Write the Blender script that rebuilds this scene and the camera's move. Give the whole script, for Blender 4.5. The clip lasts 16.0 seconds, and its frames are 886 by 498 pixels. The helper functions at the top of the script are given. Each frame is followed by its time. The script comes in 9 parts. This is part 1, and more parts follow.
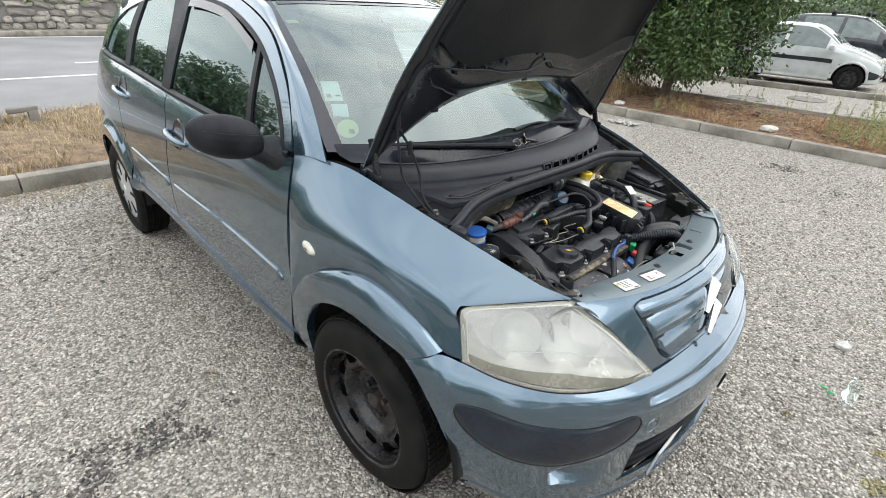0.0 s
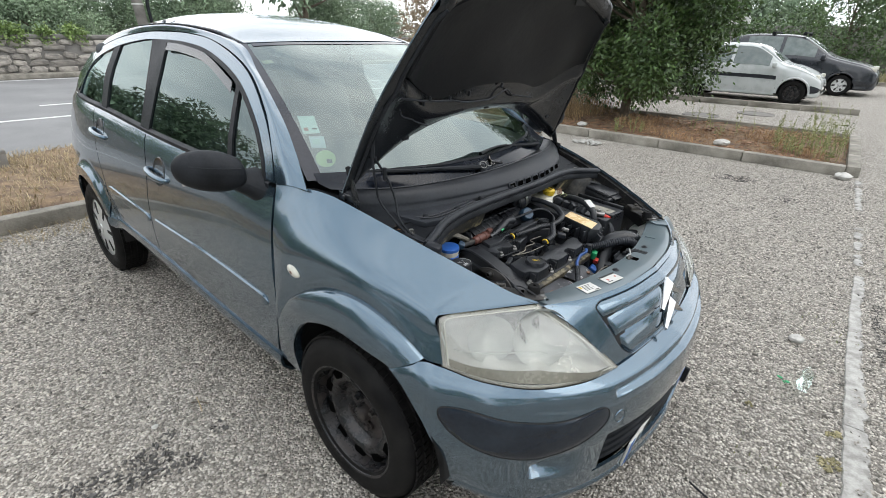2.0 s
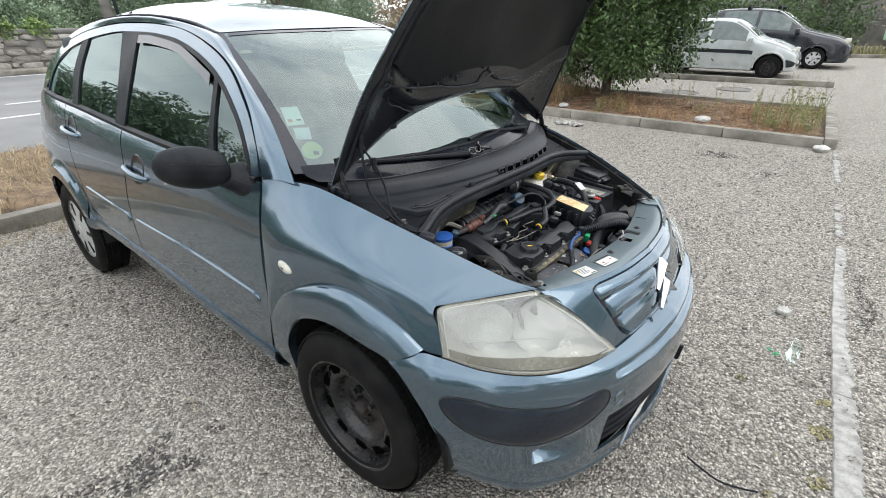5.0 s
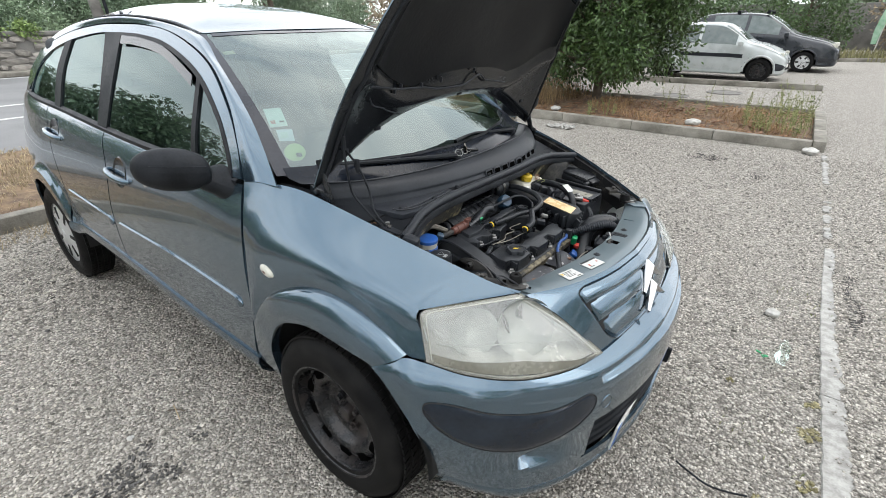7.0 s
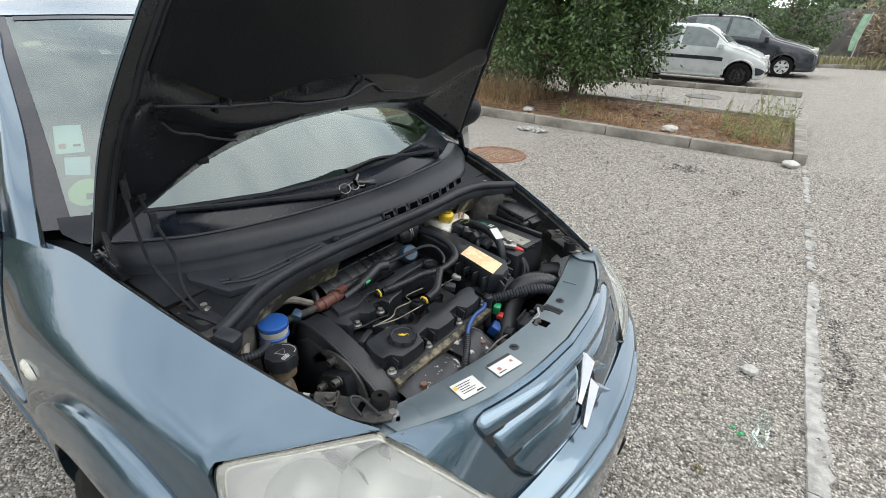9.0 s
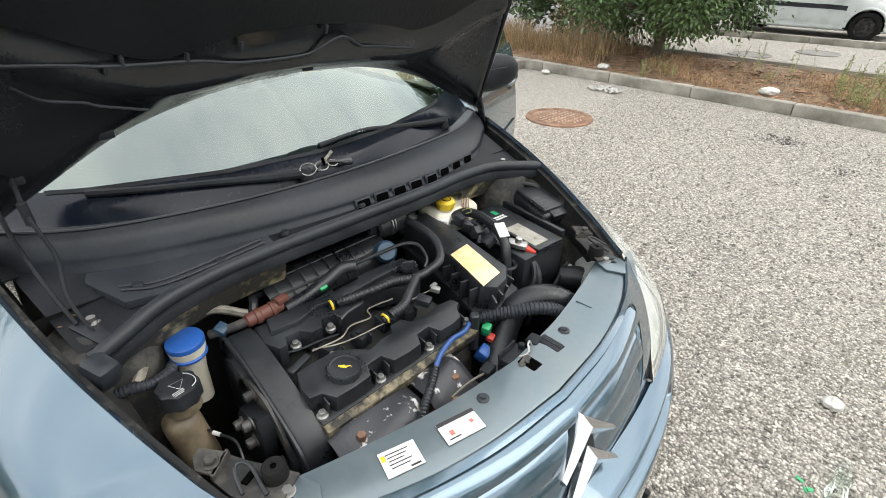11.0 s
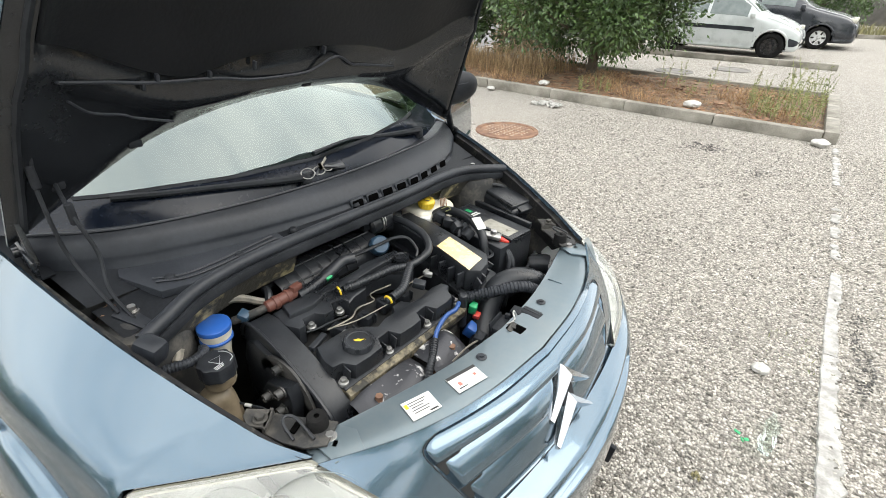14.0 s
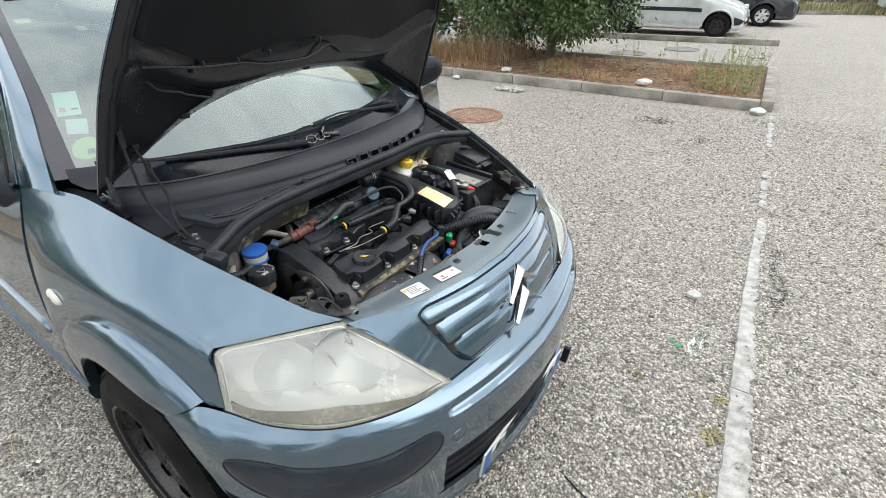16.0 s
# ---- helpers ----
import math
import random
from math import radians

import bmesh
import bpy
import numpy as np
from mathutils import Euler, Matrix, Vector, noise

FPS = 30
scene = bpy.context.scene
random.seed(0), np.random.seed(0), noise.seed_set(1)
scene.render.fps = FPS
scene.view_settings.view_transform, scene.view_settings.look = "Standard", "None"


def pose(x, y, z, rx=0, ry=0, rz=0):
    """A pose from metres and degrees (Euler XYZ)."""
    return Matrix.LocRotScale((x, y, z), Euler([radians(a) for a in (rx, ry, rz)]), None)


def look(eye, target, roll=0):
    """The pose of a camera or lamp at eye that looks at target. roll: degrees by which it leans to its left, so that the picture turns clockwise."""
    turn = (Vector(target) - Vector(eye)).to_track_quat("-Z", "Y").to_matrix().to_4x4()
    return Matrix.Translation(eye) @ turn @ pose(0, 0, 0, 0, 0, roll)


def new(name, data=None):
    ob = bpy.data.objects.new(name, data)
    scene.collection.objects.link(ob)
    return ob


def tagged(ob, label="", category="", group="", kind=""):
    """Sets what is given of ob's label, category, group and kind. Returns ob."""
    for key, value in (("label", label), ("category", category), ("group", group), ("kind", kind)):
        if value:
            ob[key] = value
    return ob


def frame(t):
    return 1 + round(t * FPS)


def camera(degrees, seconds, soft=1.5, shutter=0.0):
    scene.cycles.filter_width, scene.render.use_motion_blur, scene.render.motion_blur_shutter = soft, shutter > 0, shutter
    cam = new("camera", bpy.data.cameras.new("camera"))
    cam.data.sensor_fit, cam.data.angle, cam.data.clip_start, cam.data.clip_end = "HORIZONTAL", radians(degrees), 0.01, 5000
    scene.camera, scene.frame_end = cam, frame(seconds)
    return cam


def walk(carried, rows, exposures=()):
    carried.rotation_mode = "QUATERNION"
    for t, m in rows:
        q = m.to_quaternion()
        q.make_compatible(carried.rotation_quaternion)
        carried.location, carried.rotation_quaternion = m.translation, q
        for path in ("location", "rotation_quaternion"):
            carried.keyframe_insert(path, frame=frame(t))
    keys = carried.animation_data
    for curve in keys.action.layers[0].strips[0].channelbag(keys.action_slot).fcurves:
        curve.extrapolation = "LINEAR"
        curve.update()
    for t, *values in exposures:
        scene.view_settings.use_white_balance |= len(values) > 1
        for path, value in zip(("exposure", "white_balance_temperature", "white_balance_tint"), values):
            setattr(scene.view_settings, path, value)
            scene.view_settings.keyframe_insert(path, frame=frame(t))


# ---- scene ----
cam = camera(84.8, 16.0, soft=0.75)

PATH = [
    (0, (0.938, -1.418, 1.42), (-0.302, -0.141, 0.508), 2.8),
    (0.5, (0.976, -1.493, 1.452), (-0.281, -0.169, 0.636), 0.8),
    (1, (1.005, -1.535, 1.47), (-0.31, -0.206, 0.76), 0.1),
    (1.5, (1.004, -1.556, 1.474), (-0.302, -0.22, 0.761), 0.3),
    (2, (1.018, -1.497, 1.444), (-0.186, -0.124, 0.628), 1.0),
    (2.5, (1.0, -1.492, 1.437), (-0.129, -0.084, 0.577), 1.3),
    (3, (1.021, -1.473, 1.435), (-0.056, -0.033, 0.561), 0.1),
    (3.5, (1.007, -1.477, 1.425), (-0.037, -0.024, 0.532), -0.2),
    (4, (0.992, -1.478, 1.436), (-0.061, -0.032, 0.542), -0.1),
    (4.5, (0.99, -1.488, 1.445), (-0.102, -0.061, 0.566), -0.3),
    (4.7, (0.984, -1.498, 1.443), (-0.14, -0.093, 0.57), -0.4),
    (6.8, (0.992, -1.493, 1.461), (-0.182, -0.117, 0.606), -0.8),
    (7, (0.995, -1.466, 1.435), (-0.132, -0.053, 0.579), -0.4),
    (7.5, (0.969, -1.367, 1.423), (-0.089, 0.063, 0.51), 1.1),
    (8, (0.941, -1.123, 1.428), (-0.149, 0.282, 0.513), 1.3),
    (8.5, (0.948, -1.008, 1.455), (-0.17, 0.378, 0.545), 1.4),
    (9, (0.906, -0.905, 1.43), (-0.156, 0.544, 0.553), 1.5),
    (9.2, (0.838, -0.838, 1.412), (-0.151, 0.654, 0.521), 1.6),
    (11.3, (0.898, -0.519, 1.395), (-0.355, 0.648, 0.362), -0.7),
    (11.5, (0.918, -0.501, 1.394), (-0.348, 0.655, 0.364), -1.3),
    (12, (0.878, -0.528, 1.391), (-0.369, 0.644, 0.355), -1.1),
    (12.5, (0.77, -0.632, 1.399), (-0.382, 0.622, 0.35), -0.6),
    (13, (0.738, -0.687, 1.397), (-0.253, 0.723, 0.382), 0.7),
    (13.5, (0.772, -0.723, 1.398), (-0.162, 0.742, 0.408), 2.0),
    (14, (0.917, -0.732, 1.418), (-0.171, 0.637, 0.448), 1.3),
    (14.5, (1.053, -0.768, 1.426), (-0.214, 0.43, 0.446), -1.2),
    (15, (1.061, -0.807, 1.42), (-0.188, 0.388, 0.415), -1.8),
    (15.5, (1.072, -0.969, 1.442), (-0.058, 0.333, 0.429), -2.0),
    (16, (1.135, -1.03, 1.437), (0.128, 0.387, 0.447), -0.9),
]
EXPOSED = [(0, 0.02, 6500, 10), (0.5, 0.06, 6450, 10), (1, -0.2, 6450, 10), (1.5, -0.3, 6400, 10), (2, -0.3, 6400, 10), (2.5, -0.16, 6400, 10), (4.5, -0.16, 6400, 10), (7, -0.16, 6400, 10), (8, -0.2, 6400, 10), (9, -0.22, 6450, 10), (11.5, 0.32, 6700, 9), (12, 0.38, 6700, 9), (13, 0.38, 6750, 9), (14, 0.34, 6700, 9), (14.5, 0.22, 6600, 10), (15, 0.15, 6600, 10), (15.5, 0.12, 6500, 10), (16, 0.03, 6450, 10)]
walk(cam, [(t, look(eye, target, roll)) for t, eye, target, roll in PATH], EXPOSED)

# ---- world, sun and exposure ----
SUN_EL, SUN_AZ = radians(52), radians(60)
world = bpy.data.worlds.new("sky")
scene.world = world
world.use_nodes = True
wn, wl = world.node_tree.nodes, world.node_tree.links
wn.clear()
w_out = wn.new("ShaderNodeOutputWorld")
w_sky = wn.new("ShaderNodeTexSky")
w_sky.sky_type, w_sky.sun_disc = "NISHITA", False
w_sky.sun_elevation, w_sky.sun_rotation = SUN_EL, SUN_AZ
w_co = wn.new("ShaderNodeTexCoord")
w_map = wn.new("ShaderNodeMapping")
w_map.inputs["Scale"].default_value = (1.0, 1.0, 2.6)
w_noise = wn.new("ShaderNodeTexNoise")
w_noise.inputs["Scale"].default_value, w_noise.inputs["Detail"].default_value = 2.4, 7.0
w_noise.inputs["Roughness"].default_value = 0.55
w_ramp = wn.new("ShaderNodeValToRGB")
w_ramp.color_ramp.elements[0].position, w_ramp.color_ramp.elements[0].color = 0.34, (0.56, 0.61, 0.66, 1)
w_ramp.color_ramp.elements[1].position, w_ramp.color_ramp.elements[1].color = 0.62, (1.0, 1.0, 0.99, 1)
w_bg1, w_bg2, w_mix = wn.new("ShaderNodeBackground"), wn.new("ShaderNodeBackground"), wn.new("ShaderNodeMixShader")
w_bg1.inputs["Strength"].default_value, w_bg2.inputs["Strength"].default_value = 0.15, 3.05
w_mix.inputs[0].default_value = 0.86
wl.new(w_co.outputs["Generated"], w_map.inputs["Vector"])
wl.new(w_map.outputs["Vector"], w_noise.inputs["Vector"])
wl.new(w_noise.outputs["Fac"], w_ramp.inputs["Fac"])
wl.new(w_sky.outputs["Color"], w_bg1.inputs["Color"])
wl.new(w_ramp.outputs["Color"], w_bg2.inputs["Color"])
wl.new(w_bg1.outputs[0], w_mix.inputs[1])
wl.new(w_bg2.outputs[0], w_mix.inputs[2])
wl.new(w_mix.outputs[0], w_out.inputs["Surface"])
sun = new("sun", bpy.data.lights.new("sun", "SUN"))
sun.data.energy, sun.data.angle, sun.data.color = 1.0, radians(38), (1.0, 0.96, 0.9)
sun.matrix_world = look((0, 0, 30), (-30 * math.sin(SUN_AZ) / math.tan(SUN_EL), -30 * math.cos(SUN_AZ) / math.tan(SUN_EL), 0))


# ---- materials ----
def nodes_of(m):
    m.use_nodes = True
    return m.node_tree.nodes, m.node_tree.links, m.node_tree.nodes["Principled BSDF"]


def rgb(c):
    return (c[0], c[1], c[2], 1)


def mat(name, col, col2=None, rough=0.5, metal=0.0, vs=6.0, fine=90.0, bump=0.0, bs=250.0, coat=0.0, coatr=0.03, rvar=0.12, spec=0.5, island=0.0, rnd=0.0, cut=(0.35, 0.7)):
    """Two colours mixed by coarse and fine noise, with uneven gloss and fine relief."""
    m = bpy.data.materials.new(name)
    N, L, P = nodes_of(m)
    co = N.new("ShaderNodeTexCoord")
    a, b = N.new("ShaderNodeTexNoise"), N.new("ShaderNodeTexNoise")
    a.inputs["Scale"].default_value, a.inputs["Detail"].default_value = vs, 6
    b.inputs["Scale"].default_value, b.inputs["Detail"].default_value = fine, 3
    for q in (a, b):
        L.new(co.outputs["Object"], q.inputs["Vector"])
    add = N.new("ShaderNodeMath")
    add.operation = "MULTIPLY_ADD"
    L.new(b.outputs["Fac"], add.inputs[0])
    add.inputs[1].default_value = 0.35
    sub = N.new("ShaderNodeMath")
    sub.operation = "SUBTRACT"
    L.new(a.outputs["Fac"], sub.inputs[0])
    sub.inputs[1].default_value = 0.17
    L.new(sub.outputs[0], add.inputs[2])
    ramp = N.new("ShaderNodeValToRGB")
    col2 = col2 or [min(1, c * 1.35 + 0.004) for c in col]
    ramp.color_ramp.elements[0].position, ramp.color_ramp.elements[1].position = cut
    ramp.color_ramp.elements[0].color, ramp.color_ramp.elements[1].color = rgb(col), rgb(col2)
    L.new(add.outputs[0], ramp.inputs["Fac"])
    out = ramp.outputs["Color"]
    if island or rnd:
        src = N.new("ShaderNodeNewGeometry").outputs["Random Per Island"] if island else N.new("ShaderNodeObjectInfo").outputs["Random"]
        hsv = N.new("ShaderNodeHueSaturation")
        mr = N.new("ShaderNodeMapRange")
        L.new(src, mr.inputs["Value"])
        k = island or rnd
        mr.inputs["To Min"].default_value, mr.inputs["To Max"].default_value = 1 - k, 1 + k
        L.new(mr.outputs[0], hsv.inputs["Value"])
        L.new(out, hsv.inputs["Color"])
        out = hsv.outputs["Color"]
    L.new(out, P.inputs["Base Color"])
    rr = N.new("ShaderNodeMapRange")
    L.new(add.outputs[0], rr.inputs["Value"])
    rr.inputs["From Min"].default_value, rr.inputs["From Max"].default_value = 0.3, 0.75
    rr.inputs["To Min"].default_value, rr.inputs["To Max"].default_value = max(0.02, rough - rvar), min(1, rough + rvar)
    L.new(rr.outputs[0], P.inputs["Roughness"])
    P.inputs["Metallic"].default_value, P.inputs["Coat Weight"].default_value = metal, coat
    P.inputs["Coat Roughness"].default_value = coatr
    P.inputs["Specular IOR Level"].default_value = spec
    if bump:
        c = N.new("ShaderNodeTexNoise")
        c.inputs["Scale"].default_value, c.inputs["Detail"].default_value = bs, 4
        L.new(co.outputs["Object"], c.inputs["Vector"])
        bp = N.new("ShaderNodeBump")
        bp.inputs["Strength"].default_value, bp.inputs["Distance"].default_value = bump, 0.004
        L.new(c.outputs["Fac"], bp.inputs["Height"])
        L.new(bp.outputs[0], P.inputs["Normal"])
    return m


def glass(name, tint, rough=0.0, blend=0.85, sheen=(1, 1, 1)):
    """Thin glazing: clear pane mixed with a mirror gloss by Fresnel."""
    m = bpy.data.materials.new(name)
    N, L, P = nodes_of(m)
    N.remove(P)
    out = N["Material Output"]
    tr, gl, fr, mx = N.new("ShaderNodeBsdfTransparent"), N.new("ShaderNodeBsdfGlossy"), N.new("ShaderNodeFresnel"), N.new("ShaderNodeMixShader")
    tr.inputs["Color"].default_value = rgb(tint)
    gl.inputs["Roughness"].default_value, gl.inputs["Color"].default_value = rough, rgb(sheen)
    fr.inputs["IOR"].default_value = blend
    L.new(fr.outputs[0], mx.inputs[0])
    L.new(tr.outputs[0], mx.inputs[1])
    L.new(gl.outputs[0], mx.inputs[2])
    L.new(mx.outputs[0], out.inputs["Surface"])
    return m


def gravel_mat():
    m = bpy.data.materials.new("gravel_ground")
    N, L, P = nodes_of(m)
    co = N.new("ShaderNodeTexCoord")
    v1, v2, big = N.new("ShaderNodeTexVoronoi"), N.new("ShaderNodeTexVoronoi"), N.new("ShaderNodeTexNoise")
    v1.inputs["Scale"].default_value, v2.inputs["Scale"].default_value = 100, 170
    big.inputs["Scale"].default_value, big.inputs["Detail"].default_value = 0.5, 6
    for q in (v1, v2, big):
        L.new(co.outputs["Object"], q.inputs["Vector"])
    ramp = N.new("ShaderNodeValToRGB")
    e = ramp.color_ramp.elements
    e[0].position, e[0].color = 0.0, (0.202, 0.184, 0.158, 1)
    e[1].position, e[1].color = 1.0, (0.741, 0.699, 0.627, 1)
    for p, c in ((0.2, (0.242, 0.220, 0.191, 1)), (0.55, (0.403, 0.372, 0.330, 1)), (0.8, (0.561, 0.522, 0.466, 1))):
        n = e.new(p)
        n.color = c
    sep = N.new("ShaderNodeSeparateColor")
    L.new(v1.outputs["Color"], sep.inputs["Color"])
    L.new(sep.outputs[0], ramp.inputs["Fac"])
    # Shade between the stones, multiplied into the base colour.
    gap_shade = N.new("ShaderNodeMapRange")
    L.new(v1.outputs["Distance"], gap_shade.inputs["Value"])
    gap_shade.inputs["From Min"].default_value, gap_shade.inputs["From Max"].default_value = 0.45, 0.85
    gap_shade.inputs["To Min"].default_value, gap_shade.inputs["To Max"].default_value = 1.06, 0.42
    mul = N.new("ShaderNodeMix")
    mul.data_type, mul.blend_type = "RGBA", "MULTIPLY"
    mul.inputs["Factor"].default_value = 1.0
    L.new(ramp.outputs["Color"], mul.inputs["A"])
    L.new(gap_shade.outputs[0], mul.inputs["B"])
    dust = N.new("ShaderNodeMix")
    dust.data_type = "RGBA"
    dust.inputs["B"].default_value = (0.425, 0.396, 0.355, 1)
    dr = N.new("ShaderNodeMapRange")
    L.new(big.outputs["Fac"], dr.inputs["Value"])
    dr.inputs["From Min"].default_value, dr.inputs["From Max"].default_value = 0.45, 0.75
    dr.inputs["To Min"].default_value, dr.inputs["To Max"].default_value = 0.02, 0.38
    L.new(dr.outputs[0], dust.inputs["Factor"])
    L.new(mul.outputs["Result"], dust.inputs["A"])
    L.new(dust.outputs["Result"], P.inputs["Base Color"])
    P.inputs["Roughness"].default_value = 0.85
    bp = N.new("ShaderNodeBump")
    bp.inputs["Strength"].default_value, bp.inputs["Distance"].default_value, bp.invert = 1.0, 0.015, True
    L.new(v1.outputs["Distance"], bp.inputs["Height"])
    L.new(bp.outputs[0], P.inputs["Normal"])
    return m


M_PAINT = mat("blue_grey_paint", (0.077, 0.126, 0.170), (0.085, 0.136, 0.182), rough=0.24, metal=0.82, coat=1.0, coatr=0.04, vs=2.2, fine=40, rvar=0.03)
M_PAINT.node_tree.nodes["Principled BSDF"].inputs["Coat IOR"].default_value = 1.65
M_BLACKPL = mat("black_plastic", (0.0098, 0.011, 0.0133), (0.025, 0.0275, 0.032), rough=0.48, vs=9, fine=160, bump=0.12, bs=900, spec=0.15)
M_GREYPL = mat("grey_plastic", (0.0145, 0.0165, 0.0205), (0.031, 0.0345, 0.042), rough=0.42, spec=0.30, vs=5, fine=120, bump=0.15, bs=900)
M_TRIM = mat("weathered_trim", (0.012, 0.014, 0.018), (0.03, 0.033, 0.039), rough=0.42, vs=6, fine=70, bump=0.06, bs=700, spec=0.35)
M_RUBBER = mat("tyre_rubber", (0.006, 0.006, 0.0065), (0.017, 0.0165, 0.016), rough=0.6, spec=0.09, vs=14, fine=200, bump=0.2, bs=400)
M_STEELW = mat("rusty_black_steel", (0.013, 0.0145, 0.017), (0.050, 0.041, 0.038), rough=0.28, metal=0.2, vs=16, fine=150, bump=0.15, cut=(0.42, 0.75))
M_SILVER = mat("silver_plastic", (0.56, 0.57, 0.57), (0.66, 0.67, 0.67), rough=0.36, metal=0.5, vs=10)
M_CHROME = mat("chrome", (0.50, 0.51, 0.52), (0.56, 0.56, 0.57), rough=0.12, metal=1.0, rvar=0.04)
M_STEEL = mat("bare_steel", (0.38, 0.37, 0.36), (0.5, 0.49, 0.47), rough=0.35, metal=0.9, vs=30)
# Black for solid slot and hole pieces: the shade inside is in the colour.
M_VOID = mat("painted_hollow_shade", (0.002, 0.002, 0.002), (0.003, 0.003, 0.003), rough=0.9, spec=0.0)
M_FLANGE = mat("grimy_black_flange", (0.010, 0.010, 0.011), (0.10, 0.095, 0.08), rough=0.6, spec=0.25, vs=26, fine=170, bump=0.3, bs=400, cut=(0.54, 0.80))
M_ALU = mat("cast_aluminium", (0.15, 0.14, 0.12), (0.34, 0.31, 0.26), rough=0.55, metal=0.5, vs=25, bump=0.3, bs=300)
M_SHIELD = mat("oxidised_heat_shield", (0.035, 0.036, 0.042), (0.62, 0.61, 0.60), rough=0.42, metal=0.3, vs=24, fine=90, bump=0.2, bs=200, cut=(0.585, 0.66))
M_ENGPL = mat("engine_plastic", (0.0095, 0.0107, 0.0130), (0.0245, 0.027, 0.0315), rough=0.36, vs=12, fine=180, bump=0.10, bs=800, spec=0.42)
M_DIRT = mat("dirty_black_metal", (0.018, 0.018, 0.018), (0.11, 0.10, 0.085), rough=0.68, vs=22, fine=130, bump=0.3, bs=400, cut=(0.45, 0.8))
M_BLUECAP = mat("blue_plastic", (0.018, 0.085, 0.32), (0.03, 0.115, 0.38), rough=0.4)
M_BLUEHOSE = mat("blue_sheath", (0.018, 0.06, 0.20), (0.03, 0.085, 0.26), rough=0.45)
M_FADED = mat("faded_sticker", (0.42, 0.46, 0.26), (0.5, 0.54, 0.34), rough=0.5)
M_YELCAP = mat("yellow_plastic", (0.62, 0.42, 0.02), (0.70, 0.5, 0.04), rough=0.4)
M_MILKY = mat("milky_plastic", (0.52, 0.49, 0.40), (0.66, 0.63, 0.54), rough=0.45, vs=12)
M_BROWN = mat("brown_plastic", (0.075, 0.024, 0.018), (0.12, 0.045, 0.032), rough=0.5)
M_GREEN = mat("green_plastic", (0.01, 0.28, 0.10), (0.02, 0.34, 0.13), rough=0.45)
M_RED = mat("red_plastic", (0.5, 0.03, 0.02), (0.55, 0.05, 0.03), rough=0.45)
M_BLUEGREY = mat("blue_grey_plastic", (0.022, 0.050, 0.085), (0.035, 0.07, 0.11), rough=0.45)
M_ORANGE = mat("reflective_label", (0.72, 0.50, 0.25), (0.82, 0.66, 0.40), rough=0.3, vs=14)
M_PAPER = mat("white_label", (0.56, 0.56, 0.54), (0.66, 0.66, 0.63), rough=0.4)
M_INK = mat("black_ink", (0.02, 0.02, 0.02), (0.03, 0.03, 0.03), rough=0.6)
M_REDINK = mat("red_ink", (0.42, 0.13, 0.10), (0.48, 0.17, 0.13), rough=0.5)
M_MINT = mat("mint_sticker", (0.56, 0.74, 0.72), (0.62, 0.79, 0.77), rough=0.4)
M_PALEBLUE = mat("pale_blue_sticker", (0.60, 0.72, 0.80), (0.66, 0.77, 0.84), rough=0.4)
M_LIME = mat("lime_sticker", (0.47, 0.64, 0.30), (0.53, 0.70, 0.36), rough=0.4)
M_SEAT = mat("seat_cloth", (0.05, 0.055, 0.06), (0.09, 0.095, 0.1), rough=0.9, bump=0.3, bs=500)
M_DASH = mat("dashboard_plastic", (0.05, 0.055, 0.058), (0.075, 0.08, 0.084), rough=0.6)
# Besides the underbody, this near-black paints shade into seams, vents and recesses.
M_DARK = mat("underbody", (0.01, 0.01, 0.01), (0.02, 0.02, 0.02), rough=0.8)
M_LINER = mat("black_bonnet_lining", (0.0036, 0.0042, 0.0054), (0.0078, 0.0088, 0.0108), rough=0.5, vs=3, fine=60, bump=0.2, bs=120, spec=0.25)
M_INNER = mat("satin_black_paint", (0.0055, 0.0066, 0.0082), (0.014, 0.016, 0.019), rough=0.22, vs=7, fine=120, spec=0.5)
M_REFL = mat("lamp_reflector", (0.90, 0.91, 0.90), (0.94, 0.95, 0.94), rough=0.26, metal=0.5, vs=5, rvar=0.05)
M_GUARD = mat("scuffed_guard_plastic", (0.010, 0.015, 0.024), (0.017, 0.025, 0.037), rough=0.15, vs=9, fine=90, bump=0.05, bs=700, spec=0.4)
M_BOWL = mat("lamp_bowl", (0.36, 0.385, 0.38), (0.50, 0.525, 0.52), rough=0.42, metal=0.45, vs=7, rvar=0.06)
M_DUSTPAINT = mat("dusty_paint", (0.118, 0.158, 0.182), (0.160, 0.192, 0.206), rough=0.42, metal=0.6, coat=0.35, vs=7, fine=60)
M_GASKET = mat("oily_aluminium", (0.022, 0.020, 0.015), (0.24, 0.205, 0.135), rough=0.6, metal=0.25, vs=40, fine=140, bump=0.6, bs=180, cut=(0.40, 0.66))
M_BOLT = mat("worn_bolt_steel", (0.06, 0.06, 0.06), (0.14, 0.135, 0.125), rough=0.55, metal=0.5, vs=40)
M_ZINC = mat("dull_zinc", (0.22, 0.22, 0.215), (0.36, 0.355, 0.34), rough=0.45, metal=0.7, vs=40)
M_COVERPL = mat("dusty_black_plastic", (0.026, 0.029, 0.035), (0.048, 0.052, 0.061), rough=0.5, spec=0.25, vs=6, fine=130, bump=0.12, bs=800)
M_HAZE = mat("hazed_polycarbonate", (0.50, 0.49, 0.42), (0.66, 0.65, 0.58), rough=0.3)
